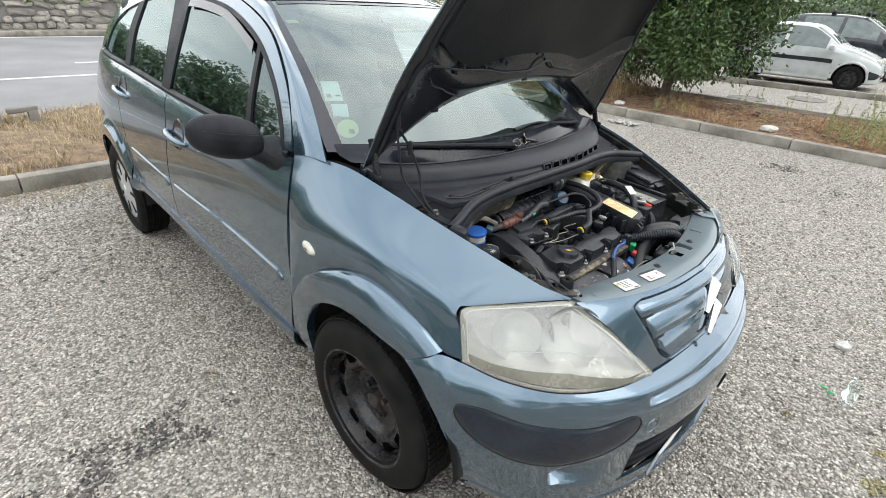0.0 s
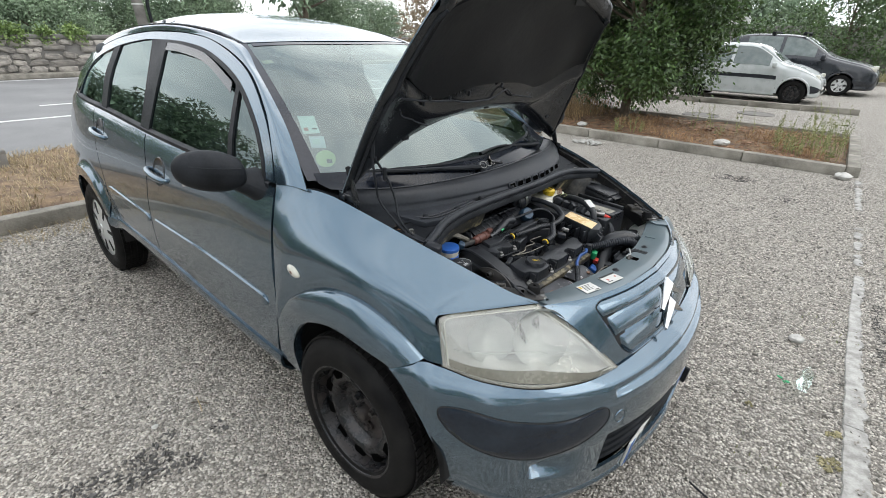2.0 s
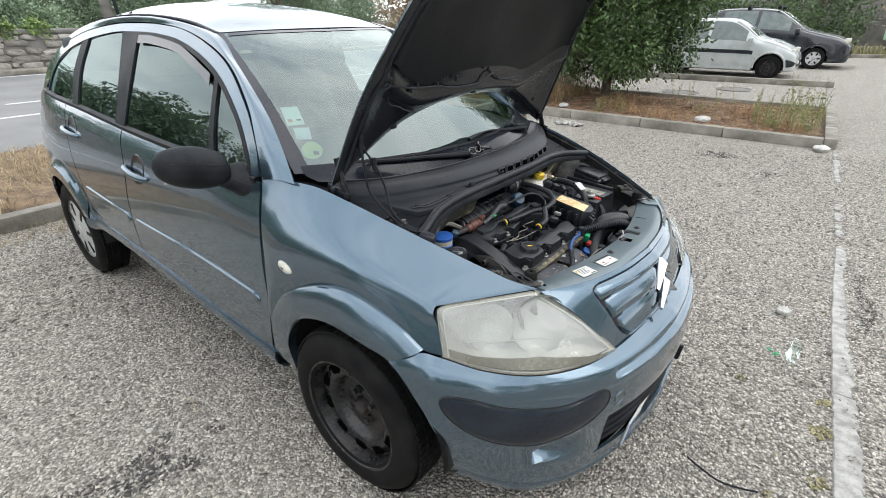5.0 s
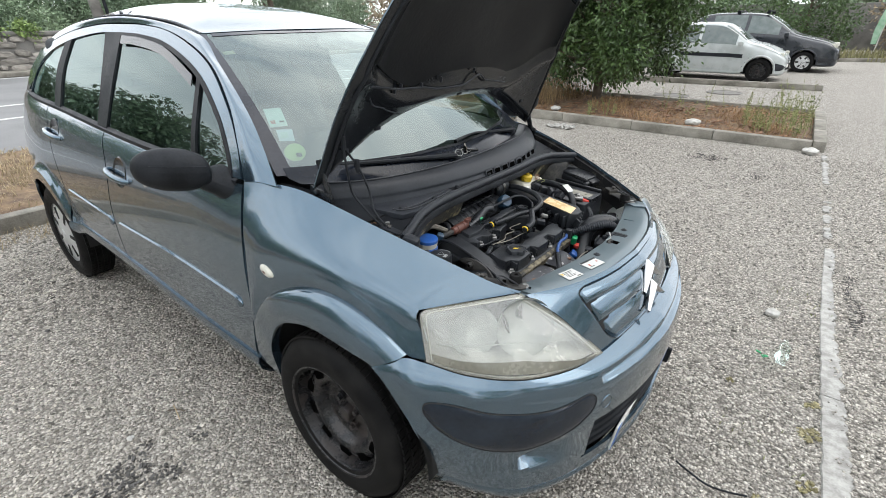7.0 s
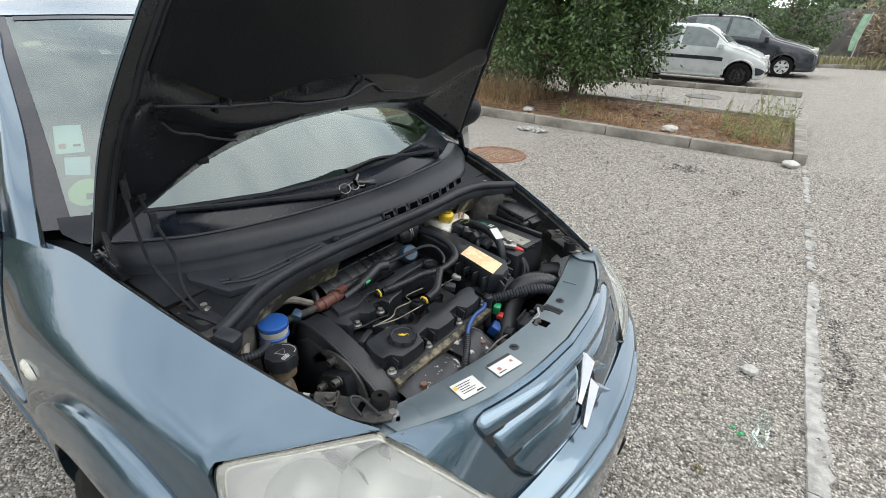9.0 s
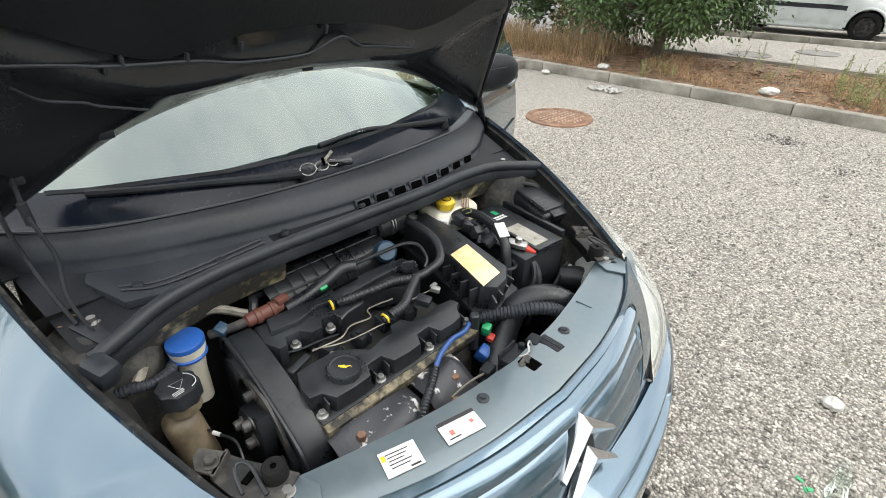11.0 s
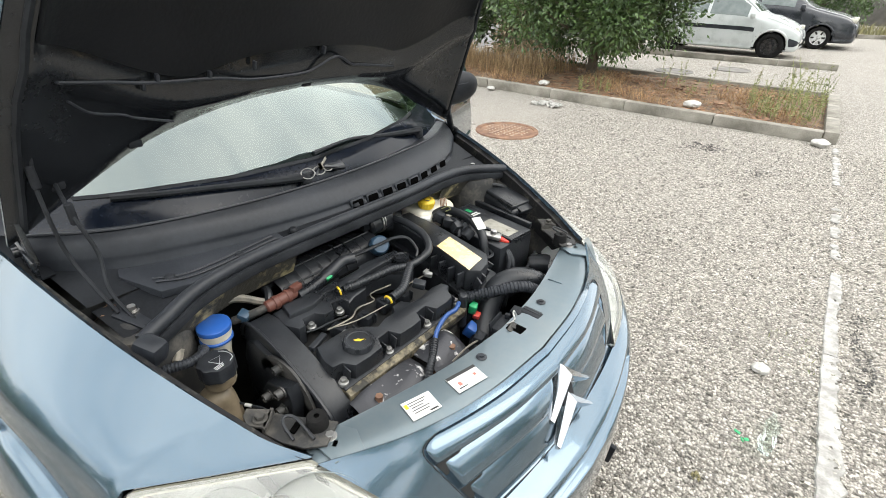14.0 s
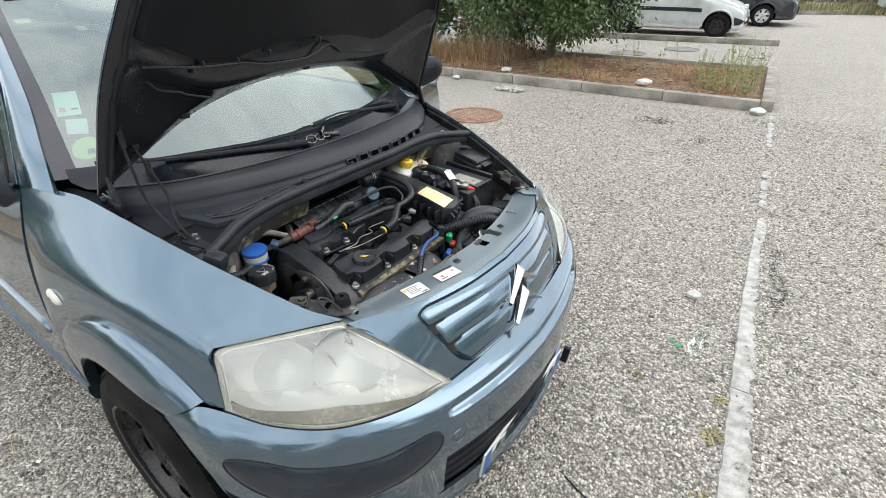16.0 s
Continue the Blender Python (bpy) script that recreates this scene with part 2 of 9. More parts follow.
M_BORDER = mat("printed_glass_border", (0.016, 0.017, 0.023), (0.028, 0.029, 0.037), rough=0.08, spec=0.5, rvar=0.03)
M_WSGLASS = glass("windscreen_glass", (0.52, 0.64, 0.61), blend=2.45, sheen=(0.90, 1.0, 0.97))
M_SIDEGL = glass("tinted_glass", (0.40, 0.54, 0.50), blend=1.85, sheen=(0.86, 1.0, 0.98))
def hazed_lens():
    """Weathered clear plastic: part milky scatter, part clear, with a gloss."""
    m = glass("hazed_lens", (0.95, 0.94, 0.88), rough=0.05, blend=1.5)
    N, L = m.node_tree.nodes, m.node_tree.links
    out = N["Material Output"]
    old = out.inputs["Surface"].links[0].from_socket
    df, mx, ns, co, mr = N.new("ShaderNodeBsdfDiffuse"), N.new("ShaderNodeMixShader"), N.new("ShaderNodeTexNoise"), N.new("ShaderNodeTexCoord"), N.new("ShaderNodeMapRange")
    df.inputs["Color"].default_value = (0.92, 0.93, 0.90, 1)
    ns.inputs["Scale"].default_value = 9
    L.new(co.outputs["Object"], ns.inputs["Vector"])
    L.new(ns.outputs["Fac"], mr.inputs["Value"])
    mr.inputs["To Min"].default_value, mr.inputs["To Max"].default_value = 0.17, 0.27
    L.new(mr.outputs[0], mx.inputs[0])
    L.new(old, mx.inputs[1])
    L.new(df.outputs[0], mx.inputs[2])
    L.new(mx.outputs[0], out.inputs["Surface"])
    return m


M_HAZELENS = hazed_lens()
M_CARGL = mat("car_glass", (0.085, 0.11, 0.105), (0.14, 0.165, 0.16), rough=0.06, rvar=0.02, coat=0.5)
M_WHITECAR = mat("pale_car_paint", (0.42, 0.445, 0.44), (0.50, 0.525, 0.52), rough=0.3, coat=0.6, vs=3)
M_DARKCAR = mat("dark_car_paint", (0.010, 0.013, 0.019), (0.017, 0.020, 0.027), rough=0.3, coat=0.5, vs=3)
M_GREYCAR = mat("silver_car_paint", (0.36, 0.38, 0.38), (0.42, 0.44, 0.44), rough=0.35, metal=0.4, coat=0.6, vs=3)
M_TAIL = mat("tail_lamp", (0.35, 0.03, 0.03), (0.4, 0.05, 0.05), rough=0.2)
M_GRAVEL = gravel_mat()
M_STONES = mat("gravel_stones", (0.240, 0.222, 0.195), (0.475, 0.445, 0.397), rough=0.8, vs=30, fine=300, island=0.72)
M_ASPHALT = mat("road_asphalt", (0.155, 0.155, 0.158), (0.24, 0.24, 0.24), rough=0.8, vs=0.8, fine=60, bump=0.4, bs=200)
M_ROADLINE = mat("road_paint", (0.55, 0.55, 0.54), (0.7, 0.7, 0.68), rough=0.7, vs=8)
M_LINE = mat("worn_white_paint", (0.23, 0.222, 0.205), (0.455, 0.445, 0.42), rough=0.75, vs=22, fine=140, bump=0.6, bs=120)
M_CONC = mat("kerb_concrete", (0.15, 0.138, 0.115), (0.34, 0.318, 0.275), rough=0.85, vs=5, fine=90, bump=0.4, bs=150, rnd=0.08)
M_SOIL = mat("dry_soil_litter", (0.095, 0.06, 0.038), (0.27, 0.19, 0.115), rough=0.95, vs=7, fine=60, bump=0.9, bs=60)
M_STRAW = mat("dry_grass", (0.30, 0.235, 0.135), (0.44, 0.36, 0.23), rough=0.8, island=0.35)
M_LITTER = mat("fallen_leaves", (0.15, 0.075, 0.04), (0.28, 0.16, 0.09), rough=0.8, island=0.45)
M_WEED = mat("weeds", (0.16, 0.20, 0.07), (0.32, 0.32, 0.14), rough=0.7, island=0.4)
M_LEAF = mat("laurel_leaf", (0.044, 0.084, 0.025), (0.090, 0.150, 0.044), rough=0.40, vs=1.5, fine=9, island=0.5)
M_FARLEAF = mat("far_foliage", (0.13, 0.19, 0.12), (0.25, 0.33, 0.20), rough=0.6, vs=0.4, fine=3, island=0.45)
M_REDLEAF = mat("reddish_foliage", (0.22, 0.17, 0.11), (0.33, 0.26, 0.17), rough=0.6, vs=0.6, fine=4, island=0.4)
M_BARK = mat("bark", (0.07, 0.055, 0.04), (0.15, 0.12, 0.09), rough=0.9, vs=12, bump=0.7, bs=60)
M_STONE = mat("wall_stone", (0.22, 0.205, 0.185), (0.40, 0.37, 0.33), rough=0.9, vs=3, fine=30, bump=0.5, bs=40, rnd=0.35)
M_MORTAR = mat("wall_mortar", (0.13, 0.125, 0.115), (0.22, 0.21, 0.195), rough=0.95, vs=3, fine=30, bump=0.6, bs=40)
M_POLE = mat("weathered_pole", (0.13, 0.12, 0.11), (0.24, 0.23, 0.21), rough=0.85, vs=4)
M_RUST = mat("rusty_iron", (0.12, 0.062, 0.04), (0.29, 0.17, 0.11), rough=0.85, vs=9, fine=80, bump=0.4, bs=120)
M_TUFF = mat("white_stone", (0.40, 0.39, 0.365), (0.56, 0.55, 0.52), rough=0.8, vs=20, bump=0.4, bs=80)
M_OIL = mat("oil_soaked_gravel", (0.035, 0.033, 0.031), (0.13, 0.124, 0.118), rough=0.6, vs=20, bump=0.5, bs=90)
M_GREENSIGN = mat("green_board", (0.20, 0.42, 0.24), (0.42, 0.56, 0.44), rough=0.5)


# ---- mesh helpers ----
def cr1(xs, ys, x):
    """Smooth one-dimensional interpolation through the given pairs."""
    xs, ys, x = np.asarray(xs, float), np.asarray(ys, float), np.asarray(x, float)
    d = np.gradient(ys, xs)
    i = np.clip(np.searchsorted(xs, x) - 1, 0, len(xs) - 2)
    h = xs[i + 1] - xs[i]
    t = np.clip((x - xs[i]) / h, 0, 1)
    return (2 * t**3 - 3 * t**2 + 1) * ys[i] + (t**3 - 2 * t**2 + t) * h * d[i] + (3 * t**2 - 2 * t**3) * ys[i + 1] + (t**3 - t**2) * h * d[i + 1]


def crn(P, n, axis=0):
    """Catmull-Rom through the control points along an axis, n samples (or at given parameters 0 to 1)."""
    P = np.moveaxis(np.asarray(P, float), axis, 0)
    k = len(P)
    s = (np.linspace(0, 1, n) if np.isscalar(n) else np.asarray(n)) * (k - 1)
    Q = np.concatenate([[2 * P[0] - P[1]], P, [2 * P[-1] - P[-2]]])
    i = np.clip(s.astype(int), 0, k - 2)
    t = (s - i).reshape((-1,) + (1,) * (P.ndim - 1))
    a, b, c, d = Q[i], Q[i + 1], Q[i + 2], Q[i + 3]
    out = 0.5 * (2 * b + (c - a) * t + (2 * a - 5 * b + 4 * c - d) * t**2 + (3 * b - a - 3 * c + d) * t**3)
    return np.moveaxis(out, 0, axis)


def patch(curves, nu, nv):
    """A smooth surface through control curves that have equally many points: an array of nv by nu places."""
    return crn(crn(np.asarray(curves, float), nu, 1), nv, 0)


def flipy(P):
    return np.asarray(P) * (1, -1, 1)


class Mb:
    """Gathers pieces of one mesh."""

    def __init__(self):
        self.v, self.f, self.n = [], [], 0

    def add(self, v, f, m=None):
        v = np.asarray(v, float).reshape(-1, 3)
        if m is not None:
            A = np.array(m)
            v = v @ A[:3, :3].T + A[:3, 3]
        self.v.append(v)
        self.f += [tuple(i + self.n for i in q) for q in f]
        self.n += len(v)
        return self

    def box(self, size, loc=(0, 0, 0), rot=(0, 0, 0), bev=0.004, seg=2, top=1.0):
        bm = bmesh.new()
        bmesh.ops.create_cube(bm, size=1)
        for w in bm.verts:
            k = top if w.co.z > 0 else 1.0
            w.co = (w.co.x * size[0] * k, w.co.y * size[1] * k, w.co.z * size[2])
        if bev:
            bmesh.ops.bevel(bm, geom=bm.edges[:], offset=min(bev, 0.45 * min(size)), segments=seg, profile=0.5, affect="EDGES")
        bm.verts.index_update()
        v, f = [w.co[:] for w in bm.verts], [[w.index for w in q.verts] for q in bm.faces]
        bm.free()
        return self.add(v, f, pose(*loc, *rot))

    def tube(self, pts, r, n=8, steps=None, cap=True, ridge=0.0, pitch=0.012):
        P = np.asarray(pts, float)
        if steps:
            P = crn(P, steps)
        T = np.gradient(P, axis=0)
        T /= np.linalg.norm(T, axis=1)[:, None] + 1e-12
        up = np.array((0, 0, 1.0)) if abs(T[0][2]) < 0.9 else np.array((1.0, 0, 0))
        A = np.cross(T[0], up)
        R = np.broadcast_to(np.asarray(r, float), (len(P),)) if np.ndim(r) == 0 or len(r) == len(P) else crn(np.asarray(r, float)[:, None], len(P))[:, 0]
        S = np.r_[0, np.cumsum(np.linalg.norm(np.diff(P, axis=0), axis=1))]
        an = np.linspace(0, 2 * np.pi, n, endpoint=False)
        V = []
        for i in range(len(P)):
            A = A - T[i] * (A @ T[i])
            A /= np.linalg.norm(A) + 1e-12
            B = np.cross(T[i], A)
            k = R[i] * (1 + (ridge if (S[i] / pitch) % 1 < 0.5 else 0))
            V.append(P[i] + k * (np.cos(an)[:, None] * A + np.sin(an)[:, None] * B))
        F = [(i * n + j, i * n + (j + 1) % n, (i + 1) * n + (j + 1) % n, (i + 1) * n + j) for i in range(len(P) - 1) for j in range(n)]
        if cap:
            F += [tuple(range(n))[::-1], tuple((len(P) - 1) * n + j for j in range(n))]
        return self.add(np.concatenate(V), F)

    def cyl(self, p0, p1, r, r1=None, n=20, bev=0.0):
        p0, p1 = np.asarray(p0, float), np.asarray(p1, float)
        d = p1 - p0
        h = np.linalg.norm(d)
        r1 = r if r1 is None else r1
        prof = [(0, 0), (r - bev, 0), (r, bev), (r1, h - bev), (r1 - bev, h), (0, h)] if bev else [(0, 0), (r, 0), (r1, h), (0, h)]
        return self.rev(prof, p0, d, n)

    def rev(self, prof, origin, axis, n=32):
        q = Vector(axis).to_track_quat("Z", "Y").to_matrix()
        an = np.linspace(0, 2 * np.pi, n, endpoint=False)
        V, F, ring = [], [], []
        for r, h in prof:
            if r < 1e-6:
                ring.append([len(V)])
                V.append((0, 0, h))
            else:
                ring.append(list(range(len(V), len(V) + n)))
                V += [(r * c, r * s, h) for c, s in zip(np.cos(an), np.sin(an))]
        for a, b in zip(ring, ring[1:]):
            for j in range(n):
                k = (j + 1) % n
                if len(a) == 1 and len(b) == 1:
                    continue
                if len(a) == 1:
                    F.append((a[0], b[k], b[j]))
                elif len(b) == 1:
                    F.append((a[j], a[k], b[0]))
                else:
                    F.append((a[j], a[k], b[k], b[j]))
        V = np.asarray(V) @ np.array(q).T + np.asarray(origin, float)
        return self.add(V, F)

    def prism(self, outline, h, m=None, bev=0.0):
        """An outline in x and y raised by h along z, with a bevelled top edge."""
        bm = bmesh.new()
        f = bm.faces.new([bm.verts.new((x, y, 0)) for x, y in outline])
        ext = bmesh.ops.extrude_face_region(bm, geom=[f])
        tops = [g for g in ext["geom"] if isinstance(g, bmesh.types.BMVert)]
        for w in tops:
            w.co.z += h
        if bev:
            st = set(tops)
            edges = [e for e in bm.edges if e.verts[0] in st and e.verts[1] in st]
            bmesh.ops.bevel(bm, geom=edges, offset=bev, segments=2, profile=0.5, affect="EDGES")
        bmesh.ops.recalc_face_normals(bm, faces=bm.faces)
        bm.verts.index_update()
        v, q = [w.co[:] for w in bm.verts], [[w.index for w in g.verts] for g in bm.faces]
        bm.free()
        return self.add(v, q, m)

    def sheet(self, P, thick=0.0, centre=(-1.2, 0, 0.5), skip=None):
        """A grid of places as a skin, given a thickness away from its outer side."""
        P = np.asarray(P, float)
        nv, nu = P.shape[:2]
        du, dv = np.gradient(P, axis=1), np.gradient(P, axis=0)
        nrm = np.cross(du, dv)
        nrm /= np.linalg.norm(nrm, axis=2)[..., None] + 1e-12
        out = np.sign(np.sum(nrm * (P - np.asarray(centre)))) or 1
        nrm = nrm * out
        idx = lambda j, i: j * nu + i
        F = []
        for j in range(nv - 1):
            for i in range(nu - 1):
                if skip is not None and skip[j, i]:
                    continue
                q = (idx(j, i), idx(j, i + 1), idx(j + 1, i + 1), idx(j + 1, i))
                F.append(q if out > 0 else q[::-1])
        V = P.reshape(-1, 3)
        if thick:
            k = len(V)
            edge = {}
            for q in F:
                for a, b in zip(q, q[1:] + q[:1]):
                    edge[(a, b)] = edge.get((a, b), 0) + 1
            rim = [(b, a, a + k, b + k) for a, b in edge if (b, a) not in edge]
            F = F + [tuple(i + k for i in q[::-1]) for q in F] + rim
            V = np.concatenate([V, V - thick * nrm.reshape(-1, 3)])
        return self.add(V, F)

    def mesh(self, name, angle=38):
        me = bpy.data.meshes.new(name)
        me.from_pydata(np.concatenate(self.v).tolist(), [], self.f)
        me.polygons.foreach_set("use_smooth", [True] * len(me.polygons))
        me.update()
        me.set_sharp_from_angle(angle=radians(angle))
        return me


def part(name, mb, material, parent=None, label="", loc=None):
    """Links a mesh as one object, under a thing or under a part."""
    ob = new(name, mb.mesh(name) if isinstance(mb, Mb) else mb)
    if not ob.data.materials:
        ob.data.materials.append(material)
    if parent is not None:
        ob.parent = parent
    if loc is not None:
        ob.location = loc
    if label:
        ob["label"] = label
    return ob


def thing(name, label, category, loc=(0, 0, 0), group="", turn=0.0):
    ob = new(name)
    ob.empty_display_size = 0.1
    ob.location, ob.rotation_euler = loc, (0, 0, radians(turn))
    return tagged(ob, label, category, group)


def structure(name, mb, material, label, category):
    return tagged(part(name, mb, material), label, category, kind="structure")


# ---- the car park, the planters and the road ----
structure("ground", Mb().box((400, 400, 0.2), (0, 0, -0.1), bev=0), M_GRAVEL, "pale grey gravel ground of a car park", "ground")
structure("road", Mb().box((11.4, 160, 0.012), (-12.1, 0, 0.0), (0, 0, 0), bev=0), M_ASPHALT, "grey asphalt road beyond the kerb", "road")
for k, (x, w, y0, y1) in enumerate([(-9.6, 0.12, -60, 60), (-17.5, 0.12, -60, 60)] + [(-11.35, 0.12, -21 + 3.6 * j, -19.4 + 3.6 * j) for j in range(12)]):
    structure("road_line_%d" % (k + 1), Mb().box((w, y1 - y0, 0.004), (x, (y0 + y1) / 2, 0.009), bev=0), M_ROADLINE, "worn white road marking line", "road marking")


def kerb_run(name, p, q, label, w=0.13, h=0.13, length=1.0):
    p, q = np.array(p, float), np.array(q, float)
    d = q - p
    n = max(1, round(np.linalg.norm(d) / length))
    ang = math.degrees(math.atan2(d[1], d[0]))
    base = tagged(new(name), label, "kerb", kind="structure")
    L_ = np.linalg.norm(d) / n
    me = Mb().box((L_ - 0.008, w, h), (0, 0, h / 2), bev=0.009, seg=2).mesh("kerb_stone")
    me.materials.append(M_CONC)
    for i in range(n):
        c_ = p + d * (i + 0.5) / n
        ob = new("kerb_stone", me)
        ob.matrix_basis = pose(c_[0], c_[1], -0.010 + 0.003 * math.sin(7 * i), 0, 0, ang + 0.25 * math.sin(5 * i))
        ob.parent = base
    return base


kerb_run("kerb_1", (-6.5, 5.68), (0.86, 5.68), "pale concrete kerb round the planted bed")
kerb_run("kerb_2", (0.93, 5.66), (0.78, 8.2), "pale concrete kerb at the end of the bed")
kerb_run("kerb_3", (-6.5, 8.3), (0.73, 8.3), "pale concrete kerb behind the bed")
kerb_run("kerb_4", (-6.5, 11.5), (0.62, 12.0), "pale concrete kerb of the next bed")
kerb_run("kerb_5", (-3.72, -9), (-3.72, 5.6), "pale concrete kerb beside the road verge")
kerb_run("kerb_6", (0.3, 21.2), (2.6, 22.4), "far concrete kerb of the car park")
rng = np.random.default_rng(3)


def mound(x0, x1, y0, y1, h, seed, n=60):
    r_ = np.random.default_rng(seed)
    X, Y = np.meshgrid(np.linspace(x0, x1, n), np.linspace(y0, y1, n))
    e = np.minimum(np.minimum(X - x0, x1 - X), np.minimum(Y - y0, y1 - Y))
    Z = h * np.clip(e / 0.25, 0, 1) ** 0.5 * (0.75 + 0.35 * np.sin(X * 2.1 + seed) * np.cos(Y * 2.7)) + 0.012 * r_.random(X.shape) + 0.03
    return Mb().sheet(np.stack([X, Y, Z], -1), centre=(0, 0, -50))


structure("planted_bed", mound(-6.5, 0.86, 5.74, 8.26, 0.045, 1), M_SOIL, "dry soil bed covered in brown leaf litter", "soil")
structure("verge", mound(-6.3, -3.78, -9, 5.6, 0.10, 2, 90), M_SOIL, "dry grass verge between kerb and road", "soil")


def blades(name, x0, x1, y0, y1, n, h, w, z, material, label, seed, spread=0.5, dens=None):
    """Thin bent blades scattered over a stretch of ground."""
    r_ = np.random.default_rng(seed)
    x, y = r_.uniform(x0, x1, n), r_.uniform(y0, y1, n)
    if dens:
        keep = r_.random(n) < dens(x, y)
        x, y = x[keep], y[keep]
    n = len(x)
    a, hh = r_.uniform(0, 2 * np.pi, n), h * r_.uniform(0.35, 1.0, n)
    ln = spread * r_.uniform(0.1, 1.0, n) * hh
    b = r_.uniform(0, 2 * np.pi, n)
    wx, wy = w * np.cos(a), w * np.sin(a)
    V = np.zeros((n, 5, 3))
    V[:, 0] = np.stack([x - wx, y - wy, 0 * x + z], -1)
    V[:, 1] = np.stack([x + wx, y + wy, 0 * x + z], -1)
    mx, my = x + 0.35 * ln * np.cos(b), y + 0.35 * ln * np.sin(b)
    V[:, 2] = np.stack([mx + 0.7 * wx, my + 0.7 * wy, z + 0.6 * hh], -1)
    V[:, 3] = np.stack([mx - 0.7 * wx, my - 0.7 * wy, z + 0.6 * hh], -1)
    V[:, 4] = np.stack([x + ln * np.cos(b), y + ln * np.sin(b), z + hh * (1 - 0.25 * spread)], -1)
    F = [q for i in range(n) for q in ((5 * i, 5 * i + 1, 5 * i + 2, 5 * i + 3), (5 * i + 3, 5 * i + 2, 5 * i + 4))]
    me = bpy.data.meshes.new(name)
    me.from_pydata(V.reshape(-1, 3).tolist(), [], F)
    me.materials.append(material)
    return tagged(new(name, me), label, "grass", kind="stuff")


patchy = lambda x, y: 0.12 + 0.88 * (np.sin(x * 1.9 + 1.3 * np.sin(y * 0.9)) * np.cos(y * 1.5) > -0.25)
blades("dry_grass", -6.2, -3.8, -4.5, 1.6, 17000, 0.17, 0.004, 0.07, M_STRAW, "straw-coloured dry grass on the verge", 11, 1.5, patchy)
M_BRUSHW = mat("rank_weeds", (0.15, 0.15, 0.07), (0.30, 0.27, 0.14), rough=0.8, island=0.4)
M_RUSTSTRAW = mat("reddish_straw", (0.25, 0.145, 0.07), (0.44, 0.29, 0.16), rough=0.85, island=0.4)
blades("dry_grass", -6.2, 0.8, 5.8, 8.2, 16000, 0.10, 0.003, 0.04, M_RUSTSTRAW, "short dry grass and straw in the bed", 12, 1.1, patchy)
blades("dry_grass", -4.2, 0.6, 5.85, 7.6, 5200, 0.24, 0.0035, 0.05, M_RUSTSTRAW, "tangled reddish straw tufts under the laurel", 18, 1.4, lambda x, y: (np.sin(x * 3.1 + 2 * np.sin(y * 2)) > 0.55) * 1.0)
blades("weeds", 0.0, 3.2, 21.6, 24.5, 700, 0.5, 0.02, 0.0, M_BRUSHW, "rank weeds at the far edge", 15, 0.5)
blades("fringe_grass", -3.8, -3.3, -3.0, 0.6, 1500, 0.09, 0.0022, 0.0, M_STRAW, "straw fallen along the kerb", 16, 1.6)
blades("fringe_grass", 0.95, 1.25, -0.1, 2.2, 200, 0.03, 0.002, 0.0, M_WEED, "tiny weeds beside the painted line", 17, 0.8, lambda x, y: (np.sin(y * 5.0) > 0.8) * 1.0)


def tall_weeds(name, label, spots, seed):
    """Wiry plants: thin leaning stems with side twigs and many tiny leaves."""
    r_ = np.random.default_rng(seed)
    mb = Mb()
    for x, y, h, n in spots:
        for _ in range(n):
            a, ln = r_.uniform(0, 2 * np.pi), r_.uniform(0.05, 0.28)
            hh = h * r_.uniform(0.55, 1.0)
            p0 = np.array((x + r_.normal(0, 0.06), y + r_.normal(0, 0.06), 0.03))
            p2 = p0 + (ln * hh * math.cos(a), ln * hh * math.sin(a), hh)
            p1 = p0 * 0.5 + p2 * 0.5 + (0, 0, 0.06 * hh)
            mb.tube([p0, p1, p2], [0.0035, 0.0025, 0.0012], 4, 6, cap=False)
            for t in r_.uniform(0.25, 1.0, 26):
                q = p0 * (1 - t) + p2 * t + (0, 0, 0.2 * hh * t * (1 - t))
                d = r_.normal(size=3) * (1, 1, 0.5) + (0, 0, 0.35)
                d *= r_.uniform(0.02, 0.075) * (1.1 - 0.6 * t) / np.linalg.norm(d)
                w = np.cross(d, r_.normal(size=3))
                w *= 0.005 / np.linalg.norm(w)
                mb.add([q, q + d * 0.5 + w, q + d, q + d * 0.5 - w], [(0, 1, 2, 3)])
    ob = part(name, mb, M_WEED)
    return tagged(ob, label, "weeds", kind="stuff")


